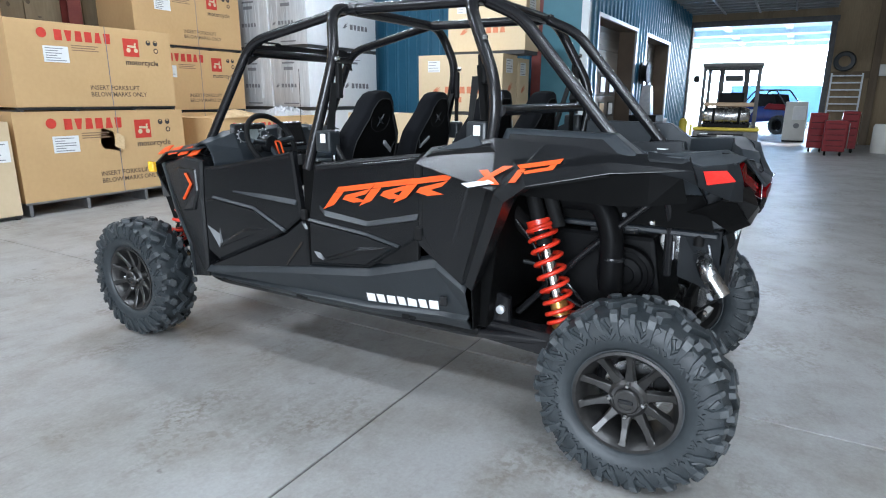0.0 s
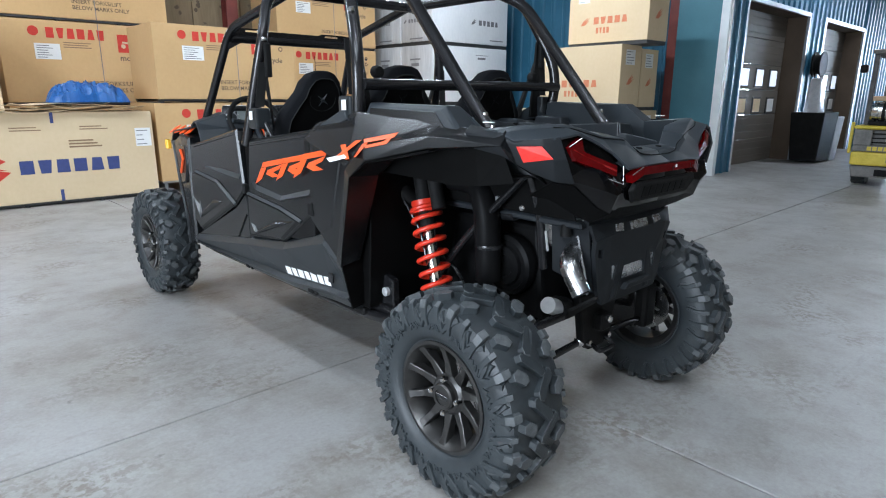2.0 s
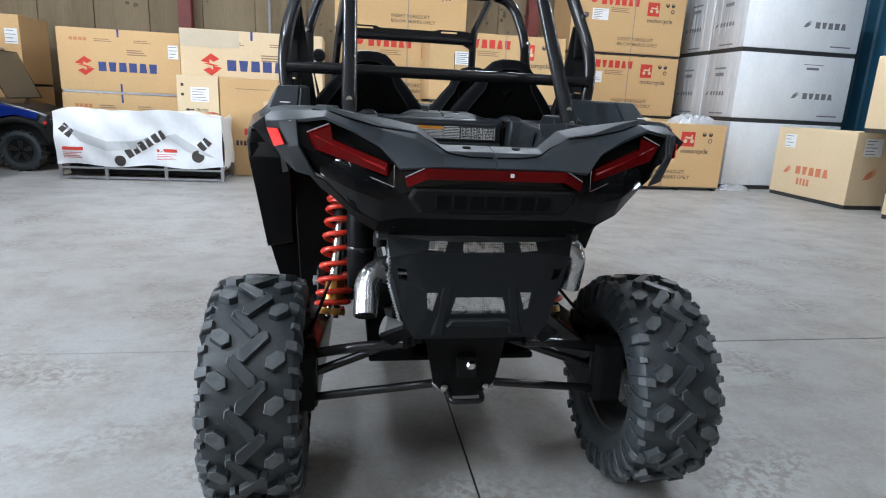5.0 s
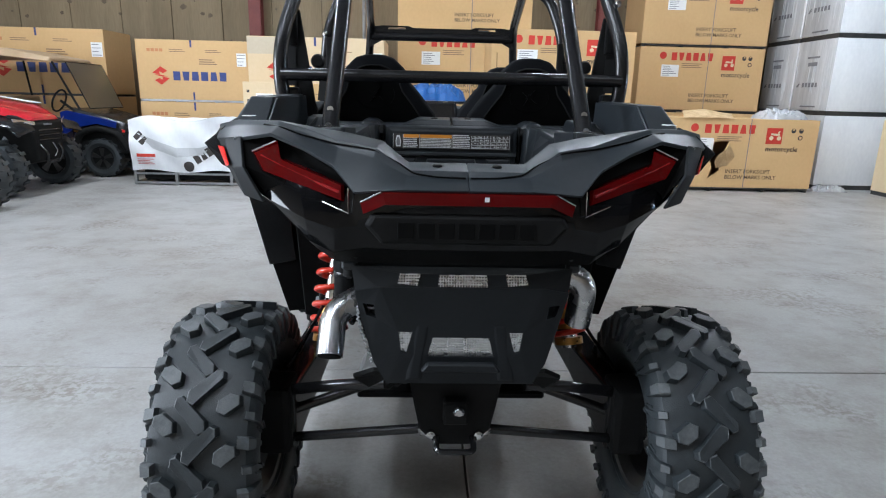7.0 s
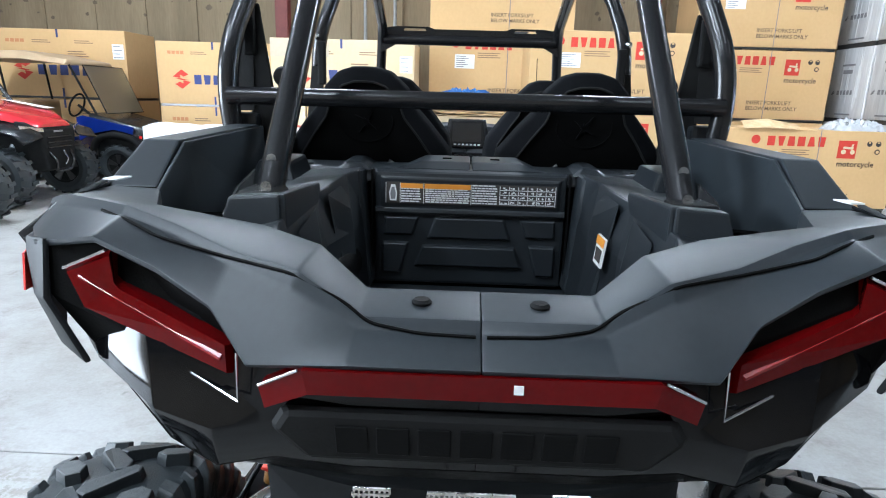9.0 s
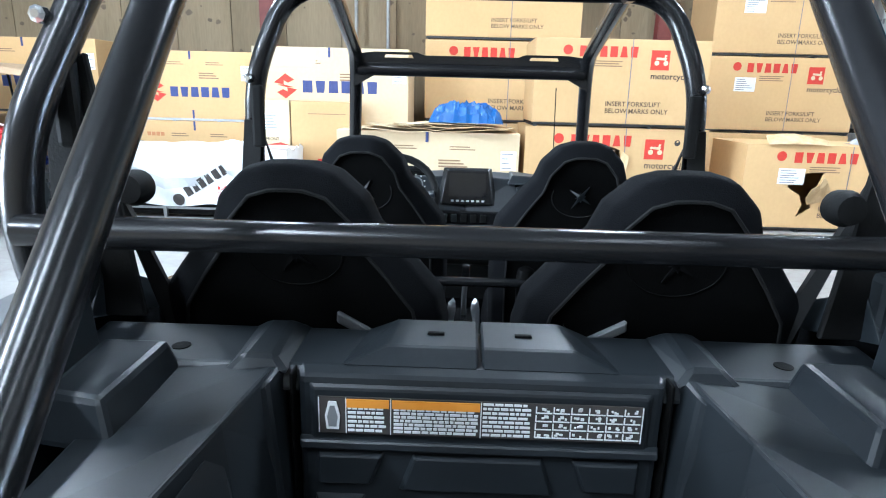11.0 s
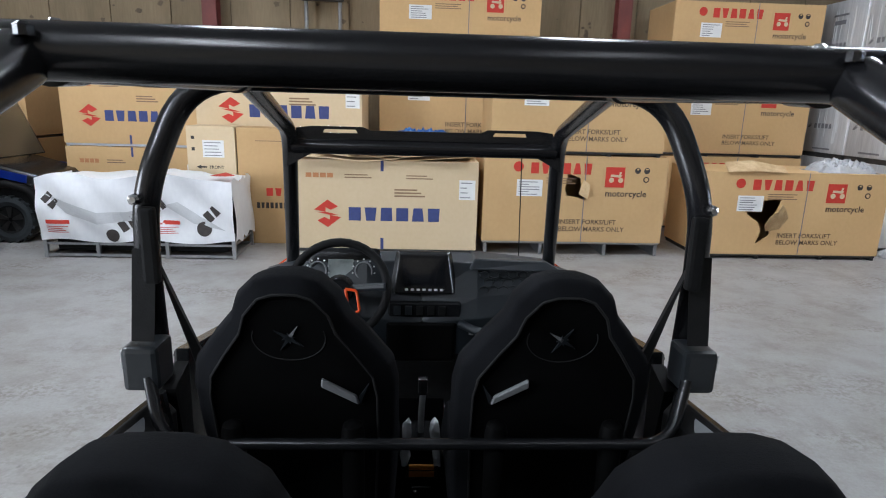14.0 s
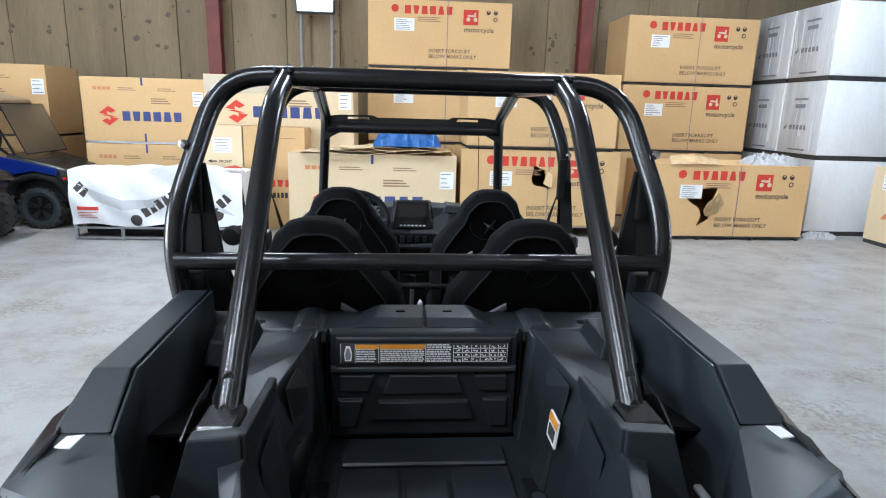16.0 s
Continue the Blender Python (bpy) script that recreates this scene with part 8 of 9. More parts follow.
def simple_wheel(parent, x, y, r, w, axis="y", rim_mat=None):
    """A wheel of a distant vehicle: knobbly tyre, dished rim with spokes."""
    prof = [(r * 0.60, -w * 0.42), (r * 0.78, -w * 0.5), (r * 0.93, -w * 0.46), (r * 0.985, -w * 0.28), (r, 0), (r * 0.985, w * 0.28), (r * 0.93, w * 0.46), (r * 0.78, w * 0.5), (r * 0.60, w * 0.42)]
    wheel_ob = part("wheel", lathe(prof, axis, 36, (x, y, r), closed=True), M_TYRE, parent, "black knobbly tyre on an alloy rim", 30)
    for k in range(18):
        a = 2 * math.pi * k / 18
        for s in (-1, 1):
            b = a + (0.17 if s > 0 else 0)
            ring = []
            for dr, dw, dt in ((0.94, 0.08, -0.06), (0.94, 0.08, 0.06), (0.94, 0.46, 0.10), (0.94, 0.46, -0.02)):
                ring.append((dr, s * dw * w, b + dt))
            lo = [Vector({"y": (x + r * q[0] * math.cos(q[2]), y + q[1], r + r * q[0] * math.sin(q[2])), "x": (x + q[1], y + r * q[0] * math.cos(q[2]), r + r * q[0] * math.sin(q[2]))}[axis]) for q in ring]
            hi = [Vector({"y": (x + r * 1.035 * math.cos(q[2]), y + q[1], r + r * 1.035 * math.sin(q[2])), "x": (x + q[1], y + r * 1.035 * math.cos(q[2]), r + r * 1.035 * math.sin(q[2]))}[axis]) for q in ring]
            part("tread_lug", frustum(lo, hi), M_TYRE, wheel_ob)
    part("rim", lathe([(r * 0.58, -w * 0.36), (r * 0.60, -w * 0.44), (r * 0.52, -w * 0.40), (r * 0.46, -w * 0.10), (r * 0.10, -w * 0.2), (r * 0.08, -w * 0.24)], axis, 24, (x, y, r)), M_MATTE, wheel_ob, "", 40)
    for k in range(5):
        a = 2 * math.pi * k / 5 + 0.3
        q = []
        for rr, dt in ((0.10, -0.5), (0.10, 0.5), (0.55, 0.24), (0.55, -0.24)):
            c, s = rr * r * math.cos(a + dt), rr * r * math.sin(a + dt)
            q.append({"y": (x + c, y - w * 0.42, r + s), "x": (x - w * 0.42, y + c, r + s)}[axis])
        part("rim_spoke", prism(q, {"y": (0, w * 0.08, 0), "x": (w * 0.08, 0, 0)}[axis]), rim_mat or M_SILVER, wheel_ob)
    return wheel_ob


# --- crate under printed white film ---
wc = thing("film_wrapped_crate", (-3.15, 6.97, 0), "steel-framed crate draped in white printed plastic film", "crate")
X0, X1, D, Z0, Z1 = -1.05, 1.05, 0.75, 0.20, 0.90
part("frame_base", tube([(X0, 0.02, 0.03), (X1, 0.02, 0.03), (X1, D, 0.03), (X0, D, 0.03), (X0, 0.02, 0.03)], 0.022, 4, 0), M_STEEL, wc)
part("frame_rail", tube([(X0, 0.02, 0.16), (X1, 0.02, 0.16), (X1, D, 0.16), (X0, D, 0.16), (X0, 0.02, 0.16)], 0.018, 4, 0), M_STEEL, wc)
for px in (X0, X0 * 0.45, 0.30, X1):
    for py in (0.02, D):
        part("frame_post", box(px - 0.02, px + 0.02, py - 0.02, py + 0.02, 0.0, 0.30), M_STEEL, wc)
part("load", soften(box(X0 + 0.08, X1 - 0.08, 0.08, D - 0.06, 0.06, 0.72), 0.05, 2), M_MATTE, wc, "dark machine under the film")
random.seed(21)
nx, nz = 46, 14
rows = []
for j in range(nz + 6):
    row = []
    for i in range(nx + 1):
        u = i / nx
        xx = X0 - 0.02 + (X1 - X0 + 0.04) * u
        if j <= nz:
            v = j / nz
            zz = Z0 + 0.02 * math.sin(u * 14) + (Z1 + 0.05 * math.sin(u * 3.0) + 0.03 * math.sin(u * 11) - Z0) * v
            yy = -0.02 - 0.04 * math.sin(v * 3.1) * math.sin(u * 6.3 + 0.4) + 0.018 * noise.noise((xx * 5, zz * 6, 3.0)) + 0.012 * math.sin(v * 9 + u * 26)
        else:
            w = (j - nz) / 5
            yy = w * (D + 0.02)
            zz = Z1 + 0.05 * math.sin(u * 3.0) + 0.03 * math.sin(u * 11) * (1 - w) + 0.05 * noise.noise((xx * 4, yy * 5, 8.0)) - 0.03 * w
        row.append((xx, yy, zz))
    rows.append(row)
film = part("white_film", sheet(rows, 0.002), M_WRAP_WHITE, wc, "creased white plastic film with printed marks", 60)
end = []
for j in range(9):
    v = j / 8
    end.append([(X1 + 0.03 + 0.03 * math.sin(v * 5 + w * 7) * 0.6, D * w / 10, Z0 + 0.03 * math.sin(w * 1.7) + (Z1 + 0.05 * math.sin(3.0) - Z0) * v) for w in range(11)])
part("white_film_end", sheet(end, 0.002), M_WRAP_WHITE, wc, "", 60)
end = [[(X0 - 0.03, D * w / 10, Z0 + (Z1 - Z0) * j / 8) for w in range(11)] for j in range(9)]
part("white_film_end", sheet(end, 0.002), M_WRAP_WHITE, wc, "", 60)


def film_y(xx, zz):
    u, v = (xx - X0 + 0.02) / (X1 - X0 + 0.04), (zz - Z0) / (Z1 - Z0)
    return -0.02 - 0.04 * math.sin(v * 3.1) * math.sin(u * 6.3 + 0.4) + 0.018 * noise.noise((xx * 5, zz * 6, 3.0)) + 0.012 * math.sin(v * 9 + u * 26) - 0.007


def film_print(name, polys, mat, label=""):
    bm = bmesh.new()
    for p in polys:
        bm.faces.new([bm.verts.new((x, 0, z)) for x, z in p])
    bmesh.ops.triangulate(bm, faces=bm.faces[:])
    bmesh.ops.subdivide_edges(bm, edges=bm.edges[:], cuts=3, use_grid_fill=True)
    for v in bm.verts:
        v.co.y = film_y(v.co.x, v.co.z)
    return part(name, bm, mat, wc, label)


def slanted_blocks(x, z, n, size, ang, skip=()):
    out, c, s = [], math.cos(ang), math.sin(ang)
    for k in range(n):
        for (a, b) in [((k + 0.08) * size * 0.8, 0.0)]:
            q = [(a, 0), (a + size * 0.62, 0), (a + size * (0.50 if k % 2 else 0.62), size), (a + size * (0.12 if k % 2 else 0.0), size)]
            if k not in skip:
                out.append([(x + u * c - v * s, z + u * s + v * c) for u, v in q])
    return out


for block in slanted_blocks(-0.16, 0.30, 6, 0.125, 0.55):
    film_print("word_mark", [block], M_BLACK_INK, "black slanted block word mark")
film_print("round_mark", [disc(-0.27, 0.27, 0.075, 18)], M_BLACK_INK)
for block in slanted_blocks(0.80, 0.42, 2, 0.125, 0.75):
    film_print("word_mark", [block], M_BLACK_INK)
film_print("round_mark", [disc(0.74, 0.36, 0.085, 18)], M_BLACK_INK)
for block in slanted_blocks(-1.02, 0.68, 2, 0.12, -0.75):
    film_print("word_mark", [block], M_BLACK_INK)
film_print("grey_sweep", [[(-0.98, 0.74), (-0.75, 0.52), (-0.42, 0.40), (-0.05, 0.44), (0.12, 0.60), (-0.10, 0.54), (-0.42, 0.53), (-0.72, 0.64)]], M_GREY_SWOOSH)
film_print("grey_sweep", [[(0.30, 0.62), (0.62, 0.42), (0.98, 0.34), (0.70, 0.50), (0.45, 0.66)]], M_GREY_SWOOSH)
for bx in (-0.98, 0.20):
    film_print("red_label", [rect(bx, 0.40, bx + 0.26, 0.445)], M_RED_INK, "red warning strip")
    film_print("small_print", [rect(bx, 0.30 + 0.022 * k, bx + 0.24 - 0.03 * (k % 3), 0.307 + 0.022 * k) for k in range(4)], M_RED_INK)
part("red_film_scrap", prism([(0.82, 0.05, 0.955), (1.0, 0.0, 0.96), (1.02, 0.3, 0.93), (0.9, 0.35, 0.96)], (0, 0, 0.004)), M_RED_INK, wc)

# --- cardboard sheets and a blue tarpaulin on the low carton ---
random.seed(5)
for k, (cx, w, d, z, a) in enumerate(((-0.75, 1.3, 0.8, 1.15, 3), (-0.1, 1.25, 0.75, 1.165, -4), (-0.45, 1.5, 0.7, 1.185, 2), (0.1, 1.1, 0.8, 1.205, -2), (-0.3, 1.1, 0.6, 1.23, 6))):
    sh = thing("cardboard_sheet", (cx, 7.33 + 0.03 * (k % 3), z), "loose flattened cardboard sheet on a carton", "cardboard", "cardboard sheets", turn=a)
    rows = [[(-w / 2 + w * i / 10, d * j / 4, 0.015 * math.sin(i * 0.8 + k) + (0.03 * ((i - 5) / 5) ** 4 if j == 0 else 0)) for i in range(11)] for j in range(5)]
    part("sheet", sheet(rows, 0.006), M_CARD_IN if k % 2 else M_CARD_PALE, sh)
tarp = thing("blue_tarpaulin", (0.05, 7.62, 1.255), "crumpled blue tarpaulin heaped on cardboard sheets", "tarpaulin")
rows = []
for j in range(25):
    v = j / 24 * 2 - 1
    row = []
    for i in range(37):
        u = i / 36 * 2 - 1
        q = (u * 2.3, v * 1.6, 4.0)
        ridge = 1 - abs(noise.noise((q[0] * 1.5, q[1] * 1.5, 2.0)))
        fine = 1 - abs(noise.noise((q[0] * 4, q[1] * 4, 7.0)))
        edge = max(0.0, 1 - (abs(u) ** 3 + abs(v) ** 3))
        row.append((0.46 * u * (1 + 0.10 * noise.noise((v * 3, 0, 1.0))), 0.27 * v + 0.03 * noise.noise((u * 4, 1.0, 0)), edge ** 0.5 * (0.09 + 0.13 * ridge ** 2 + 0.06 * fine ** 2) + 0.004))
    rows.append(row)
part("folded_tarp", sheet(rows, 0.003), M_TARP, tarp, "", 12)
# torn flaps on the damaged carton
fl = thing("torn_flap", (4.1, 7.36, 1.10), "torn cardboard flap lying on the damaged carton", "cardboard")
part("sheet", sheet([[(-0.3, 0.02, 0.0), (0.1, 0.0, 0.02), (0.45, 0.02, 0.0)], [(-0.25, 0.25, 0.10), (0.1, 0.25, 0.13), (0.5, 0.2, 0.06)]], 0.006), M_CARD_IN, fl)
fl = thing("torn_flap", (4.40, 7.385, 0.36), "torn cardboard flap curling out of a hole", "cardboard")
part("sheet", sheet([[(-0.02, 0.0, 0.0), (0.16, 0.0, 0.04), (0.25, 0.0, 0.18)], [(-0.10, -0.10, 0.10), (0.06, -0.10, 0.20), (0.16, -0.06, 0.30)], [(-0.08, -0.16, 0.22), (0.02, -0.15, 0.28), (0.10, -0.08, 0.36)]], 0.005), M_CARD_IN, fl)
fl = thing("torn_flap", (1.98, 7.44, 0.78), "small torn flap beside a hole in a carton", "cardboard")
part("sheet", sheet([[(0.0, 0.0, 0.0), (0.05, 0.0, 0.18)], [(0.10, -0.06, -0.05), (0.12, -0.05, 0.12)]], 0.005), M_CARD_IN, fl)


def plastic_heap(x, y, z, w, d, h, label):
    """Crumpled film: a ridged sheet that rises from its rim."""
    t = thing("plastic_film_heap", (x, y, z), label, "plastic film", "plastic film")
    rows = []
    for j in range(19):
        v = j / 9 - 1
        row = []
        for i in range(33):
            u = i / 16 - 1
            ridge = 1 - abs(noise.noise((u * 3.2 + x, v * 2.4, 1.0)))
            fine = 1 - abs(noise.noise((u * 9.0 + x, v * 7.0, 4.0)))
            edge = max(0.0, 1 - (abs(u) ** 2.5 + abs(v) ** 2.5)) ** 0.45
            row.append((w / 2 * u * (1 + 0.18 * noise.noise((v * 4, x, 2.0))), d / 2 * v, h * edge * (0.15 + 0.75 * ridge ** 3 + 0.35 * fine ** 3) + 0.003))
        rows.append(row)
    part("film", sheet(rows, 0.002), M_BAG, t, "", 14)


plastic_heap(5.45, 7.72, 1.10, 0.75, 0.5, 0.16, "crumpled clear plastic film on the damaged carton")
plastic_heap(6.35, 7.62, 0.0, 0.5, 0.25, 0.10, "crumpled clear plastic film on the floor")

# --- blue golf cart ---
gc = thing("golf_cart", (0, 0, 0), "blue golf cart with a tan roof and smoked windshield", "golf cart")
for (wx, wy) in ((-4.98, 7.72), (-4.98, 8.68), (-6.75, 7.72), (-6.75, 8.68)):
    simple_wheel(gc, wx, wy, 0.29, 0.24, "y", M_RIM)
part("chassis", soften(box(-7.3, -4.45, 7.72, 8.68, 0.28, 0.42), 0.02, 1), M_MATTE, gc)
part("front_cowl", soften(ring_skin(bmesh.new(), [[(-4.42, y, z) for y, z in ((7.68, 0.34), (8.72, 0.34), (8.66, 0.62), (7.74, 0.62))], [(-4.60, y, z) for y, z in ((7.64, 0.36), (8.76, 0.36), (8.70, 0.80), (7.70, 0.80))],
                                                   [(-5.30, y, z) for y, z in ((7.64, 0.36), (8.76, 0.36), (8.70, 1.0), (7.70, 1.0))]]), 0.05, 3), M_MATTE, gc, "dark front cowl", 40)
part("blue_hood", soften(ring_skin(bmesh.new(), [[(-4.62, y, z) for y, z in ((7.66, 0.62), (8.74, 0.62), (8.70, 0.83), (7.70, 0.83))], [(-5.38, y, z) for y, z in ((7.62, 0.72), (8.78, 0.72), (8.72, 1.03), (7.68, 1.03))]]), 0.04, 3), M_SATIN, gc, "black bonnet", 40)
for py, q in ((7.622, -1), (8.778, 1)):
    part("side_panel", soften(prism([(-4.72, py, 0.74), (-4.70, py, 0.84), (-5.42, py, 0.99), (-5.52, py, 0.96), (-5.50, py, 0.62), (-5.30, py, 0.74), (-5.0, py, 0.80)], (0, q * 0.022, 0)), 0.006, 1), M_BLUE_PAINT, gc, "blue painted side panel")
part("fender_arch", tube([(-4.60, 7.66, 0.42), (-4.72, 7.64, 0.66), (-5.0, 7.63, 0.74), (-5.28, 7.64, 0.66), (-5.38, 7.66, 0.42)], 0.05, 10, 0.08), M_MATTE, gc, "", 40)
part("side_step", soften(box(-6.35, -5.4, 7.66, 8.74, 0.28, 0.36), 0.02, 1), M_MATTE, gc)
part("seat_bench", soften(box(-6.45, -5.95, 7.75, 8.65, 0.62, 0.78), 0.05, 3), M_TAN, gc, "tan bench seat")
part("seat_back", soften(box(-6.52, -6.40, 7.75, 8.65, 0.82, 1.18), 0.05, 3), M_TAN, gc, "tan seat back")
part("rear_body", soften(box(-7.3, -5.95, 7.70, 8.70, 0.36, 0.66), 0.05, 2), M_BLUE_PAINT, gc)
for py in (7.72, 8.68):
    part("roof_post", tube([(-5.28, py, 1.0), (-5.62, py, 1.72)], 0.016, 8, 0), M_MATTE, gc)
    part("roof_post", tube([(-6.5, py, 0.7), (-6.62, py, 1.72)], 0.016, 8, 0), M_MATTE, gc)
part("roof", soften(ring_skin(bmesh.new(), [[(-7.2, y, z) for y, z in ((7.58, 1.72), (8.82, 1.72), (8.74, 1.83), (7.66, 1.83))], [(-6.2, y, z) for y, z in ((7.55, 1.74), (8.85, 1.74), (8.76, 1.86), (7.64, 1.86))],
                                             [(-5.58, y, z) for y, z in ((7.58, 1.68), (8.82, 1.68), (8.74, 1.75), (7.66, 1.75))]]), 0.03, 3), M_TAN, gc, "tan moulded roof", 40)
part("windshield", prism([(-5.12, 7.70, 1.02), (-5.12, 8.70, 1.02), (-5.40, 8.70, 1.68), (-5.40, 7.70, 1.68)], (0.008, 0, 0.003)), M_SMOKE, gc, "smoked folding windshield")
part("windshield_frame", tube([(-5.115, 7.70, 1.02), (-5.395, 7.70, 1.68), (-5.395, 8.70, 1.68), (-5.115, 8.70, 1.02), (-5.115, 7.70, 1.02)], 0.008, 6, 0), M_MATTE, gc)
part("steering_wheel", tube([Vector((-5.72 + 0.06 * math.sin(t), 7.98 + 0.17 * math.cos(t), 1.12 + 0.16 * math.sin(t))) for t in [2 * math.pi * k / 24 for k in range(25)]], 0.014, 8, 0), M_MATTE, gc, "", 50)
part("steering_column", tube([(-5.70, 7.98, 1.12), (-5.35, 7.98, 0.85)], 0.02, 8, 0), M_MATTE, gc)
part("headlight", soften(box(-4.60, -4.53, 7.67, 7.78, 0.66, 0.76), 0.01, 1), M_CHROME, gc)
part("side_marker", box(-4.66, -4.62, 7.655, 7.665, 0.68, 0.72), M_REFLECTOR, gc)

# --- red and black utility vehicle ---
ru = thing("red_utility_vehicle", (0, 0, 0), "red and black utility vehicle parked nose towards the buggy", "off-road vehicle")
for (wx, wy) in ((-5.28, 5.74), (-5.28, 6.97), (-7.3, 5.74), (-7.3, 6.97)):
    simple_wheel(ru, wx, wy, 0.345, 0.27, "y", M_RIM)
part("chassis", soften(box(-7.9, -5.25, 5.98, 6.74, 0.34, 0.60), 0.05, 2), M_MATTE, ru)
part("nose", soften(ring_skin(bmesh.new(), [[(-4.96, y, z) for y, z in ((6.12, 0.40), (6.60, 0.40), (6.70, 0.88), (6.02, 0.88))], [(-5.10, y, z) for y, z in ((6.04, 0.36), (6.68, 0.36), (6.80, 0.97), (5.92, 0.97))],
                                             [(-5.9, y, z) for y, z in ((5.95, 0.45), (6.77, 0.45), (6.86, 1.10), (5.86, 1.10))]]), 0.03, 2), M_MATTE, ru, "black front bodywork", 40)
part("hood", soften(ring_skin(bmesh.new(), [[(-4.98, y, z) for y, z in ((6.06, 0.90), (6.66, 0.90), (6.60, 0.95), (6.12, 0.95))], [(-5.30, y, z) for y, z in ((5.80, 1.00), (6.92, 1.00), (6.80, 1.08), (5.92, 1.08))],
                                             [(-5.95, y, z) for y, z in ((5.76, 1.08), (6.96, 1.08), (6.84, 1.20), (5.88, 1.20))]]), 0.03, 2), M_RED_PAINT, ru, "glossy red bonnet", 40)
part("skid_bar", tube([(-4.98, 6.16, 0.62), (-4.90, 6.20, 0.50), (-4.94, 6.22, 0.38), (-4.94, 6.50, 0.38), (-4.90, 6.52, 0.50), (-4.98, 6.56, 0.62)], 0.018, 8, 0.05), M_CAGE, ru, "", 40)
for k in range(3):
    part("grille_bar", soften(box(-4.975, -4.945, 6.14, 6.58, 0.66 + 0.06 * k, 0.675 + 0.06 * k), 0.004, 1), M_SATIN, ru)
for s in (-1, 1):
    py = 6.36 + s * 0.58
    part("fender", soften(sheet([[(-4.92, py - s * 0.26, 0.80), (-5.00, py - s * 0.24, 0.92), (-5.28, py - s * 0.22, 1.00), (-5.62, py - s * 0.22, 1.00), (-5.78, py - s * 0.22, 0.72)],
                                 [(-4.90, py + s * 0.10, 0.74), (-4.99, py + s * 0.15, 0.85), (-5.28, py + s * 0.17, 0.92), (-5.62, py + s * 0.17, 0.88), (-5.80, py + s * 0.15, 0.60)]], 0.025), 0.006, 1), M_SATIN, ru, "black wheel arch", 40)
    part("suspension_arm", tube([(-5.20, py - s * 0.30, 0.46), (-5.28, py - s * 0.08, 0.36), (-5.42, py - s * 0.30, 0.46)], 0.02, 8, 0.04), M_CAGE, ru, "", 40)
    part("shock", tube([(-5.25, py - s * 0.26, 0.92), (-5.28, py - s * 0.14, 0.42)], 0.035, 10, 0), M_STEEL, ru)
    part("headlight", soften(prism([(-4.955, py - s * 0.30, 0.90), (-5.06, py - s * 0.04, 0.94), (-5.05, py - s * 0.05, 0.885), (-4.95, py - s * 0.30, 0.855)], (0.012, 0, 0)), 0.004, 1), M_CHROME, ru)
    part("cage_pillar", tube([(-5.85, py - s * 0.05, 1.12), (-6.35, py - s * 0.1, 1.92), (-7.5, py - s * 0.1, 1.95), (-7.8, py, 1.0)], 0.026, 10, 0.12), M_CAGE, ru, "", 40)
    part("door", soften(box(-6.9, -5.95, py - 0.03, py + 0.03, 0.55, 1.02), 0.02, 1), M_RED_PAINT, ru)
    # white wedges paint the glare on the glossy red bonnet
    part("hood_glare", prism([(-5.30, 6.36 + s * 0.50, 1.105), (-5.85, 6.36 + s * 0.50, 1.185), (-5.85, 6.36 + s * 0.30, 1.203), (-5.35, 6.36 + s * 0.36, 1.112)], (0, 0, 0.006)), M_WHITE, ru)
part("front_plate", soften(box(-4.965, -4.950, 6.28, 6.44, 0.845, 0.865), 0.003, 1), M_GREYPART, ru)
part("roof", soften(box(-7.55, -6.3, 5.8, 6.8, 1.94, 2.0), 0.02, 2), M_MATTE, ru)
part("seat", soften(box(-6.95, -6.5, 5.85, 6.75, 0.62, 1.25), 0.06, 2), M_FABRIC, ru)
part("cargo_box", soften(box(-8.0, -7.05, 5.75, 6.85, 0.80, 1.12), 0.03, 1), M_MATTE, ru)
part("winch_hook", tube([(-4.95, 6.40, 0.62), (-4.90, 6.40, 0.52), (-4.94, 6.40, 0.45)], 0.012, 6, 0.02), M_CHROME, ru)

# --- black quad bike beside it ---
qb = thing("quad_bike", (0, 0, 0), "black quad bike with knobbly tyres beside the red vehicle", "quad bike")
for wx, wy in ((-4.96, 4.98), (-4.96, 4.08), (-6.25, 4.98), (-6.25, 4.08)):
    simple_wheel(qb, wx, wy, 0.33, 0.26, "y", M_RIM)
part("body", soften(ring_skin(bmesh.new(), [[(-4.80, y, z) for y, z in ((4.33, 0.42), (4.73, 0.42), (4.70, 0.72), (4.36, 0.72))], [(-5.2, y, z) for y, z in ((4.27, 0.36), (4.79, 0.36), (4.74, 0.90), (4.32, 0.90))],
                                             [(-6.4, y, z) for y, z in ((4.32, 0.40), (4.74, 0.40), (4.70, 0.82), (4.36, 0.82))]]), 0.04, 2), M_MATTE, qb, "", 40)
part("saddle", soften(box(-6.2, -5.45, 4.38, 4.68, 0.82, 0.95), 0.05, 2), M_FABRIC, qb)
part("handlebar", tube([(-5.35, 4.15, 1.08), (-5.28, 4.35, 1.04), (-5.24, 4.53, 0.98), (-5.28, 4.71, 1.04), (-5.35, 4.91, 1.08)], 0.013, 8, 0.05), M_CAGE, qb, "", 40)
part("front_rack", tube([(-4.75, 4.20, 0.86), (-4.75, 4.86, 0.86), (-5.15, 4.86, 0.92), (-5.15, 4.20, 0.92), (-4.75, 4.20, 0.86)], 0.012, 8, 0.05), M_CAGE, qb, "", 40)
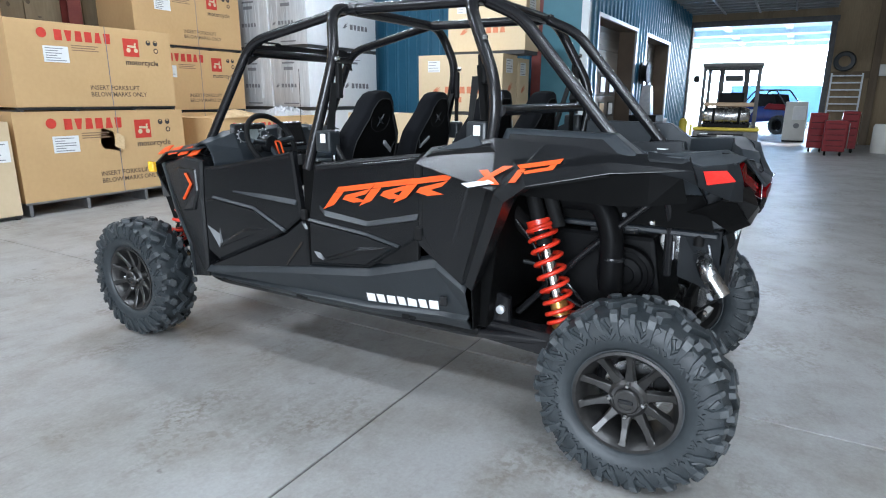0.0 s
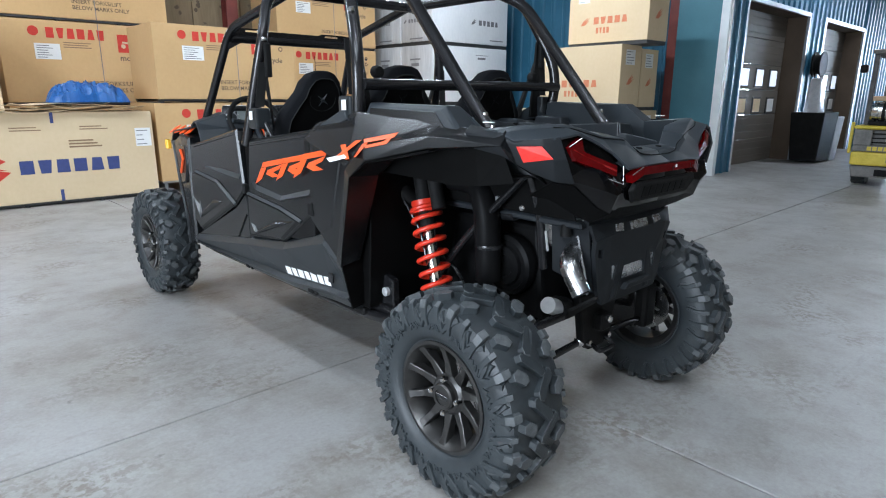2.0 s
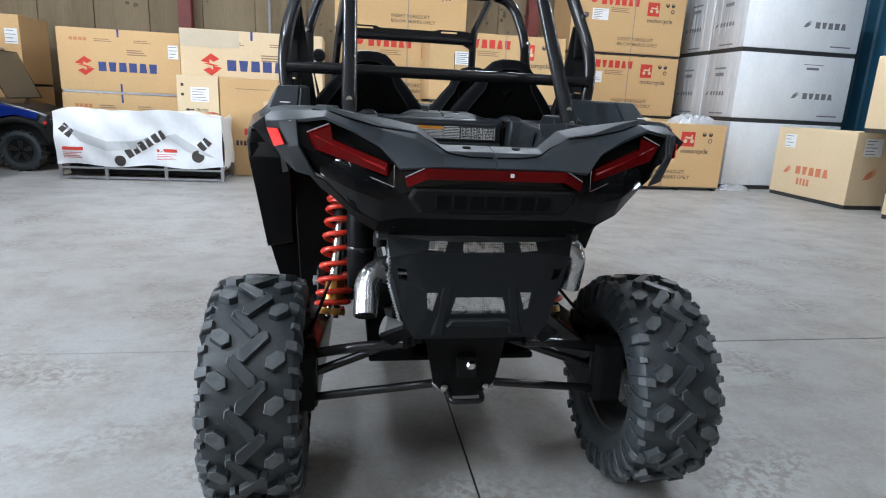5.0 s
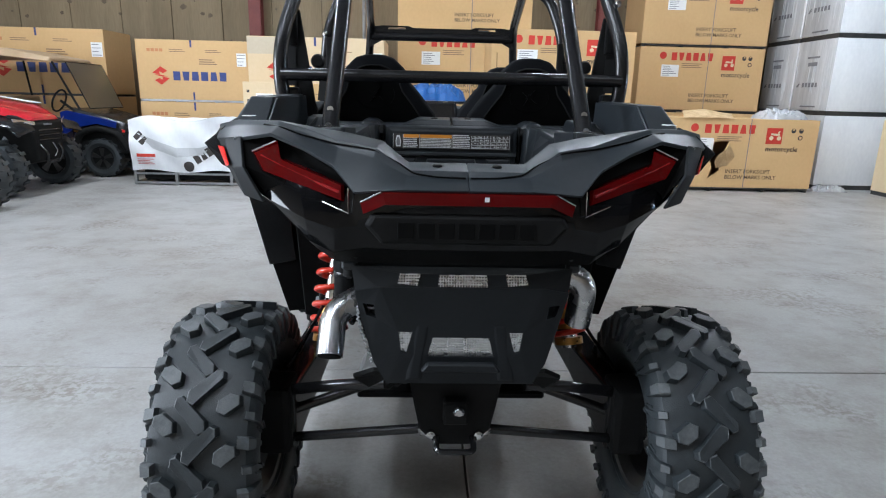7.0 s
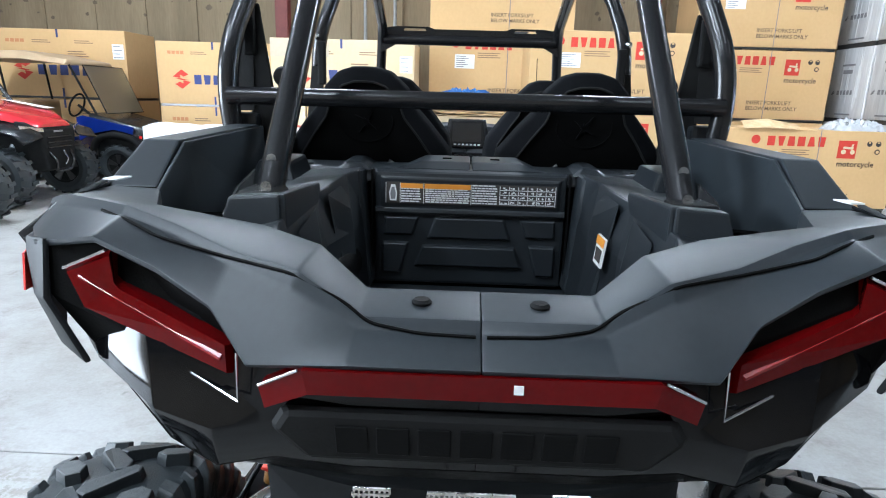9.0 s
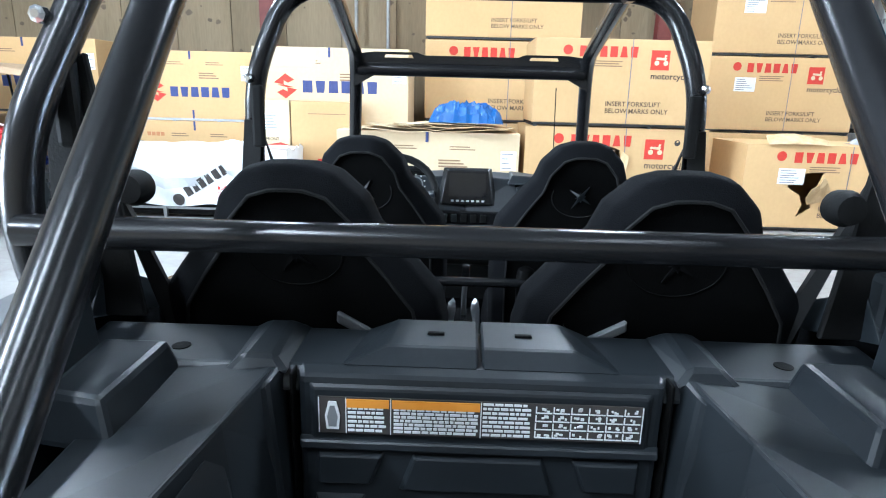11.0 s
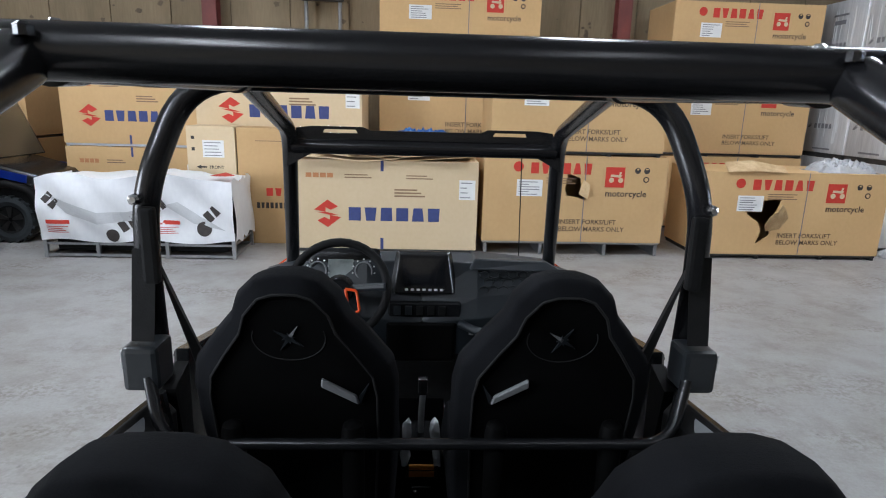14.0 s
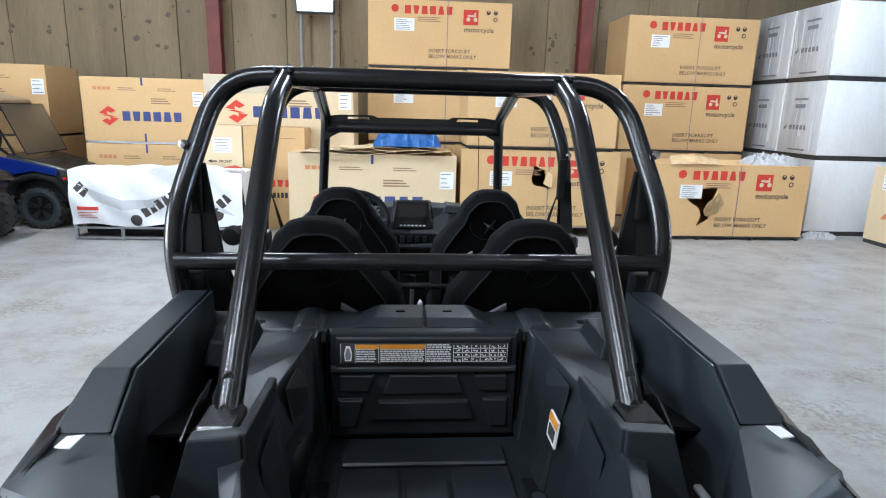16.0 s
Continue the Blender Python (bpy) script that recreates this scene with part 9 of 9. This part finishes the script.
for ex in (-4.96, -6.25):
    part("axle", tube([(ex, 4.15, 0.33), (ex, 4.91, 0.33)], 0.03, 10, 0), M_CAGE, qb, "", 40)

# --- forklift seen from behind ---
fk = thing("forklift", (9.15, 0.66, 0), "yellow and grey forklift with a gas tank on its back", "forklift", turn=3)
for wy in (-0.43, 0.43):
    simple_wheel(fk, 0.42, wy, 0.26, 0.20)
    simple_wheel(fk, 1.85, wy, 0.30, 0.22)
cw = [(-0.50, 0.14), (0.50, 0.14), (0.54, 0.32), (-0.54, 0.32)]
part("lower_weight", soften(ring_skin(bmesh.new(), [[(0.02, y, z) for y, z in cw], [(0.9, y, z) for y, z in cw]]), 0.03, 2), M_TRUCKGREY, fk, "worn grey lower counterweight")
part("yellow_band", soften(box(-0.02, 0.9, -0.54, 0.54, 0.325, 0.53), 0.03, 2), M_YELLOW, fk, "worn yellow counterweight band")
part("dark_band", soften(box(0.02, 0.9, -0.535, 0.535, 0.535, 0.63), 0.01, 1), M_TRUCKGREY, fk)
for k in range(10):
    part("word_mark", box(0.010, 0.019, -0.36 + 0.072 * k, -0.36 + 0.072 * k + 0.054, 0.555, 0.615), M_YELLOW, fk, "yellow block word mark")
bm = box(0.03, 0.9, -0.54, -0.30, 0.632, 0.87)
box(0.03, 0.9, 0.30, 0.54, 0.632, 0.87, bm)
box(0.10, 0.9, -0.30, 0.30, 0.632, 0.87, bm)
part("grille_body", soften(bm, 0.01, 1), M_TRUCKGREY, fk)
for k in range(3):
    part("grille_bar", box(0.035, 0.055, -0.30, 0.30, 0.67 + 0.065 * k, 0.69 + 0.065 * k), M_MATTE, fk)
part("rear_plate", box(0.022, 0.030, -0.14, 0.12, 0.70, 0.80), M_WHITE, fk, "pale plate on the grille")
part("vent_slot", soften(box(0.005, 0.03, -0.22, 0.20, 0.17, 0.27), 0.01, 1), M_MATTE, fk)
part("tow_pin", soften(box(-0.045, -0.01, -0.07, 0.07, 0.38, 0.47), 0.01, 1), M_TRUCKGREY, fk)
part("top_cover", soften(box(0.0, 1.3, -0.55, 0.55, 0.875, 0.93), 0.02, 1), M_YELLOW, fk, "yellow engine cover edge")
part("gas_tank", placed(lathe([(0.02, -0.40), (0.12, -0.38), (0.155, -0.32), (0.155, 0.32), (0.12, 0.38), (0.02, 0.40)], "y", 28), pose(0.22, 0.02, 1.13)), M_ALU, fk, "silver gas tank lying across the back", 40)
for ty in (-0.2, 0.22):
    part("tank_strap", placed(lathe([(0.159, -0.02), (0.162, -0.02), (0.162, 0.02), (0.159, 0.02)], "y", 28, closed=True), pose(0.22, ty, 1.13)), M_MATTE, fk)
part("tank_cradle", soften(box(0.08, 0.40, -0.38, 0.40, 0.935, 1.0), 0.01, 1), M_MATTE, fk)
part("cushion_board", soften(box(0.30, 0.40, -0.42, 0.42, 1.30, 1.37), 0.01, 1), M_TAN, fk)
for px, py in ((0.32, -0.45), (0.32, 0.45), (1.55, -0.44), (1.55, 0.44)):
    part("guard_post", box(px - 0.035, px + 0.035, py - 0.03, py + 0.03, 0.93, 2.0), M_DARK_STEEL, fk)
part("guard_roof", soften(box(0.15, 1.72, -0.50, 0.50, 2.00, 2.06), 0.03, 2), M_TRUCKGREY, fk, "grey overhead guard")
for k in range(5):
    part("guard_bar", box(0.3 + 0.26 * k, 0.36 + 0.26 * k, -0.48, 0.48, 1.965, 1.998), M_DARK_STEEL, fk)
part("seat_back", soften(box(0.75, 0.88, -0.24, 0.20, 0.95, 1.55), 0.04, 2), M_MATTE, fk)
for my in (-0.22, 0.24):
    part("mast_rail", box(1.95, 2.05, my - 0.05, my + 0.05, 0.1, 2.0), M_DARK_STEEL, fk)
part("mast_crossbar", box(1.96, 2.04, -0.16, 0.18, 1.78, 1.9), M_DARK_STEEL, fk)
part("steering_wheel", tube([Vector((1.25 + 0.1 * math.sin(t), 0.02 + 0.17 * math.cos(t), 1.28 + 0.13 * math.sin(t))) for t in [2 * math.pi * k / 20 for k in range(21)]], 0.014, 6, 0), M_MATTE, fk, "", 50)
part("side_lever", soften(box(0.05, 0.1, 0.56, 0.60, 0.5, 0.98), 0.008, 1), M_YELLOW, fk)
part("work_lamp", soften(box(0.1, 0.2, 0.52, 0.62, 1.72, 1.84), 0.02, 1), M_MATTE, fk)

# --- far end: tool chests, cabinet, rack, tyre, vehicle in the yard ---
def tool_chest(x, y, w, d, h, label):
    t = thing("tool_chest", (x, y, 0), label, "tool chest", "tool chests")
    part("body", soften(box(-w / 2, w / 2, -d / 2, d / 2, 0.12, h), 0.01, 1), M_TOOLRED, t)
    for k in range(5):
        part("drawer", soften(box(-w / 2 - 0.012, -w / 2 - 0.001, -d / 2 + 0.02, d / 2 - 0.02, 0.16 + k * (h - 0.2) / 5, 0.145 + (k + 1) * (h - 0.2) / 5), 0.003, 1), M_TOOLRED, t)
        part("pull", box(-w / 2 - 0.022, -w / 2 - 0.0125, -d / 2 + 0.06, d / 2 - 0.06, 0.145 + (k + 1) * (h - 0.2) / 5 - 0.03, 0.145 + (k + 1) * (h - 0.2) / 5 - 0.018), M_MATTE, t)
    for sx in (-1, 1):
        for sy in (-1, 1):
            part("castor", lathe([(0.02, -0.02), (0.06, -0.02), (0.06, 0.02), (0.02, 0.02)], "y", 14, (sx * (w / 2 - 0.08), sy * (d / 2 - 0.08), 0.06)), M_MATTE, t)
    part("handle", tube([(-w / 2 - 0.02, -d / 2 - 0.03, 0.2), (-w / 2 - 0.02, -d / 2 - 0.03, h - 0.05)], 0.012, 6, 0), M_CHROME, t)
    return t


tool_chest(17.1, -0.98, 0.5, 0.42, 1.07, "red steel tool chest on castors by the doorway")
tool_chest(16.0, -1.36, 0.45, 0.50, 0.90, "low red steel tool chest on castors")
tool_chest(17.3, -1.74, 0.5, 0.38, 1.12, "tall red steel tool chest")
cb = thing("cream_cabinet", (21.55, -0.42, 0), "cream enamelled floor cabinet standing at the doorway", "cabinet")
part("body", soften(box(-0.32, 0.32, -0.34, 0.34, 0.05, 1.35), 0.02, 2), M_CREAM, cb)
part("front_panel", soften(box(-0.335, -0.321, -0.29, 0.10, 0.75, 1.2), 0.005, 1), M_WHITE, cb)
part("vent_ring", lathe([(0.05, -0.335), (0.09, -0.335), (0.09, -0.322), (0.05, -0.322)], "x", 20, (0, -0.05, 0.55)), M_GREYPART, cb)
part("plinth", box(-0.30, 0.30, -0.32, 0.32, 0.0, 0.05), M_MATTE, cb)
rk = thing("wall_rack", (20.86, -1.68, 1.0), "white wire rack fixed to the plywood wall", "rack")
for sy in (-0.42, 0.42):
    part("upright", box(-0.02, 0.02, sy - 0.025, sy + 0.025, 0, 1.25), M_TRIM, rk)
for k in range(6):
    part("crossbar", box(-0.02, 0.02, -0.395, 0.395, 0.05 + 0.22 * k, 0.09 + 0.22 * k), M_TRIM, rk)
ty = thing("spare_tyre", (20.80, -1.55, 2.30), "spare tyre resting on a wall ledge", "tyre")
part("tyre", lathe([(0.17, -0.07), (0.27, -0.09), (0.31, -0.05), (0.31, 0.05), (0.27, 0.09), (0.17, 0.07)], "x", 28, (0, 0, 0.31), closed=True), M_TYRE, ty, "", 40)
bx = thing("fuse_box", (20.88, -2.75, 2.15), "pale metal box on the wall", "box")
part("body", soften(box(-0.05, 0.08, -0.25, 0.25, 0, 0.35), 0.01, 1), M_CREAM, bx)
dr = thing("white_drum", (17.6, -2.6, 0), "white plastic drum on the floor", "drum")
part("drum", lathe([(0.05, 0.0), (0.27, 0.0), (0.29, 0.1), (0.29, 0.7), (0.26, 0.78), (0.05, 0.78)], "z", 24), M_CREAM, dr, "", 40)
yv = thing("yard_buggy", (27.3, 0.95, 0), "blue and white buggy parked in the bright yard", "off-road vehicle", turn=150)
for (wx, wy) in ((-0.7, -1.2), (0.7, -1.2), (-0.7, 1.3), (0.7, 1.3)):
    simple_wheel(yv, wx, wy, 0.38, 0.28, "x")
part("body", soften(ring_skin(bmesh.new(), [[(x, -1.7, z) for x, z in ((-0.45, 0.45), (0.45, 0.45), (0.4, 0.85), (-0.4, 0.85))], [(x, -0.4, z) for x, z in ((-0.62, 0.40), (0.62, 0.40), (0.58, 1.12), (-0.58, 1.12))], [(x, 1.6, z) for x, z in ((-0.6, 0.6), (0.6, 0.6), (0.55, 1.15), (-0.55, 1.15))]]), 0.04, 2), M_BLUE_PAINT, yv, "blue body", 40)
for sx in (-1, 1):
    part("white_panel", soften(prism([(sx * 0.60, -1.1, 0.72), (sx * 0.60, -0.1, 0.62), (sx * 0.60, 0.1, 0.98), (sx * 0.60, -0.6, 1.02)], (sx * 0.05, 0, 0)), 0.02, 1), M_WHITE, yv)
    part("red_panel", soften(prism([(sx * 0.57, 0.5, 1.02), (sx * 0.57, 1.5, 0.98), (sx * 0.57, 1.4, 1.22), (sx * 0.57, 0.7, 1.25)], (sx * 0.05, 0, 0)), 0.02, 1), M_TOOLRED, yv)
    part("window_net", soften(prism([(sx * 0.52, -0.35, 1.10), (sx * 0.52, 1.0, 1.12), (sx * 0.50, 0.85, 1.62), (sx * 0.50, 0.1, 1.66)], (sx * 0.02, 0, 0)), 0.004, 1), M_MATTE, yv, "black side net")
for sx in (-0.55, 0.55):
    part("cage", tube([(sx, -0.6, 1.1), (sx * 0.9, 0.0, 1.78), (sx * 0.9, 0.9, 1.80), (sx, 1.5, 1.1)], 0.03, 8, 0.1), M_CAGE, yv, "", 40)
part("cage_roof", soften(box(-0.5, 0.5, 0.0, 0.9, 1.78, 1.83), 0.02, 1), M_MATTE, yv)

# --- dock wall clutter ---
hr = thing("hose_reel", (13.35, 3.05, 2.05), "dark hose reel on the dock wall with a looped hose", "hose reel")
part("drum", lathe([(0.08, -0.11), (0.27, -0.11), (0.27, -0.08), (0.20, -0.07), (0.20, 0.03), (0.27, 0.04), (0.27, 0.07), (0.08, 0.07)], "y", 28), M_MATTE, hr, "", 40)
part("bracket", box(-0.05, 0.05, 0.07, 0.13, -0.2, 0.2), M_DARK_STEEL, hr)
part("hose", tube([(-0.2, -0.02, -0.15), (-0.24, -0.03, -0.5), (0.0, -0.03, -0.68), (0.24, -0.03, -0.45), (0.22, -0.02, -0.1)], 0.015, 8, 0.15), M_MATTE, hr, "", 40)
bn = thing("black_bin", (12.6, 2.75, 0), "black wheeled bin with a white bag in it", "bin")
part("bin", soften(frustum([(-0.42, -0.26, 0.05), (0.42, -0.26, 0.05), (0.42, 0.26, 0.05), (-0.42, 0.26, 0.05)], [(-0.5, -0.32, 1.05), (0.5, -0.32, 1.05), (0.5, 0.32, 1.05), (-0.5, 0.32, 1.05)]), 0.02, 2), M_MATTE, bn)
part("wheel", lathe([(0.02, -0.03), (0.09, -0.03), (0.09, 0.03), (0.02, 0.03)], "x", 14, (0.3, 0.2, 0.09)), M_MATTE, bn)
part("bag", soften(frustum([(-0.34, -0.16, 1.03), (0.02, -0.16, 1.03), (0.02, 0.16, 1.03), (-0.34, 0.16, 1.03)], [(-0.30, -0.10, 1.75), (-0.02, -0.10, 1.72), (-0.04, 0.10, 1.70), (-0.28, 0.10, 1.74)]), 0.04, 3), M_BAG, bn, "white plastic bag", 40)
b2 = thing("pale_bin", (13.35, 2.72, 0), "pale blue plastic bin", "bin")
part("bin", soften(frustum([(-0.22, -0.22, 0.0), (0.22, -0.22, 0.0), (0.22, 0.22, 0.0), (-0.22, 0.22, 0.0)], [(-0.28, -0.28, 0.95), (0.28, -0.28, 0.95), (0.28, 0.28, 0.95), (-0.28, 0.28, 0.95)]), 0.03, 2), M_GREYPART, b2)
ex = thing("yellow_bollard", (17.4, 2.6, 0), "short yellow bollard by the dock wall", "bollard")
part("post", lathe([(0.02, 0.0), (0.12, 0.0), (0.12, 0.75), (0.08, 0.82), (0.02, 0.84)], "z", 18), M_YELLOW, ex, "", 40)

# --- flood lamp on a wall pole ---
fl = thing("flood_lamp", (-1.51, 10.1, 0), "lit flood lamp on two steel poles against the wall", "lamp")
for s in (-0.262, 0.262):
    part("pole", tube([(s, 0.1, 0.0), (s, 0.1, 3.75)], 0.03, 10, 0), M_STEEL, fl)
part("crossbar", box(-0.32, 0.32, 0.05, 0.11, 3.46, 3.52), M_DARK_STEEL, fl)
part("housing", soften(box(-0.33, 0.33, -0.08, 0.06, 3.30, 3.66), 0.03, 2), M_DARK_STEEL, fl)
part("lens", soften(box(-0.29, 0.29, -0.10, -0.081, 3.335, 3.62), 0.01, 1), M_FLOOD, fl, "bright white lens")
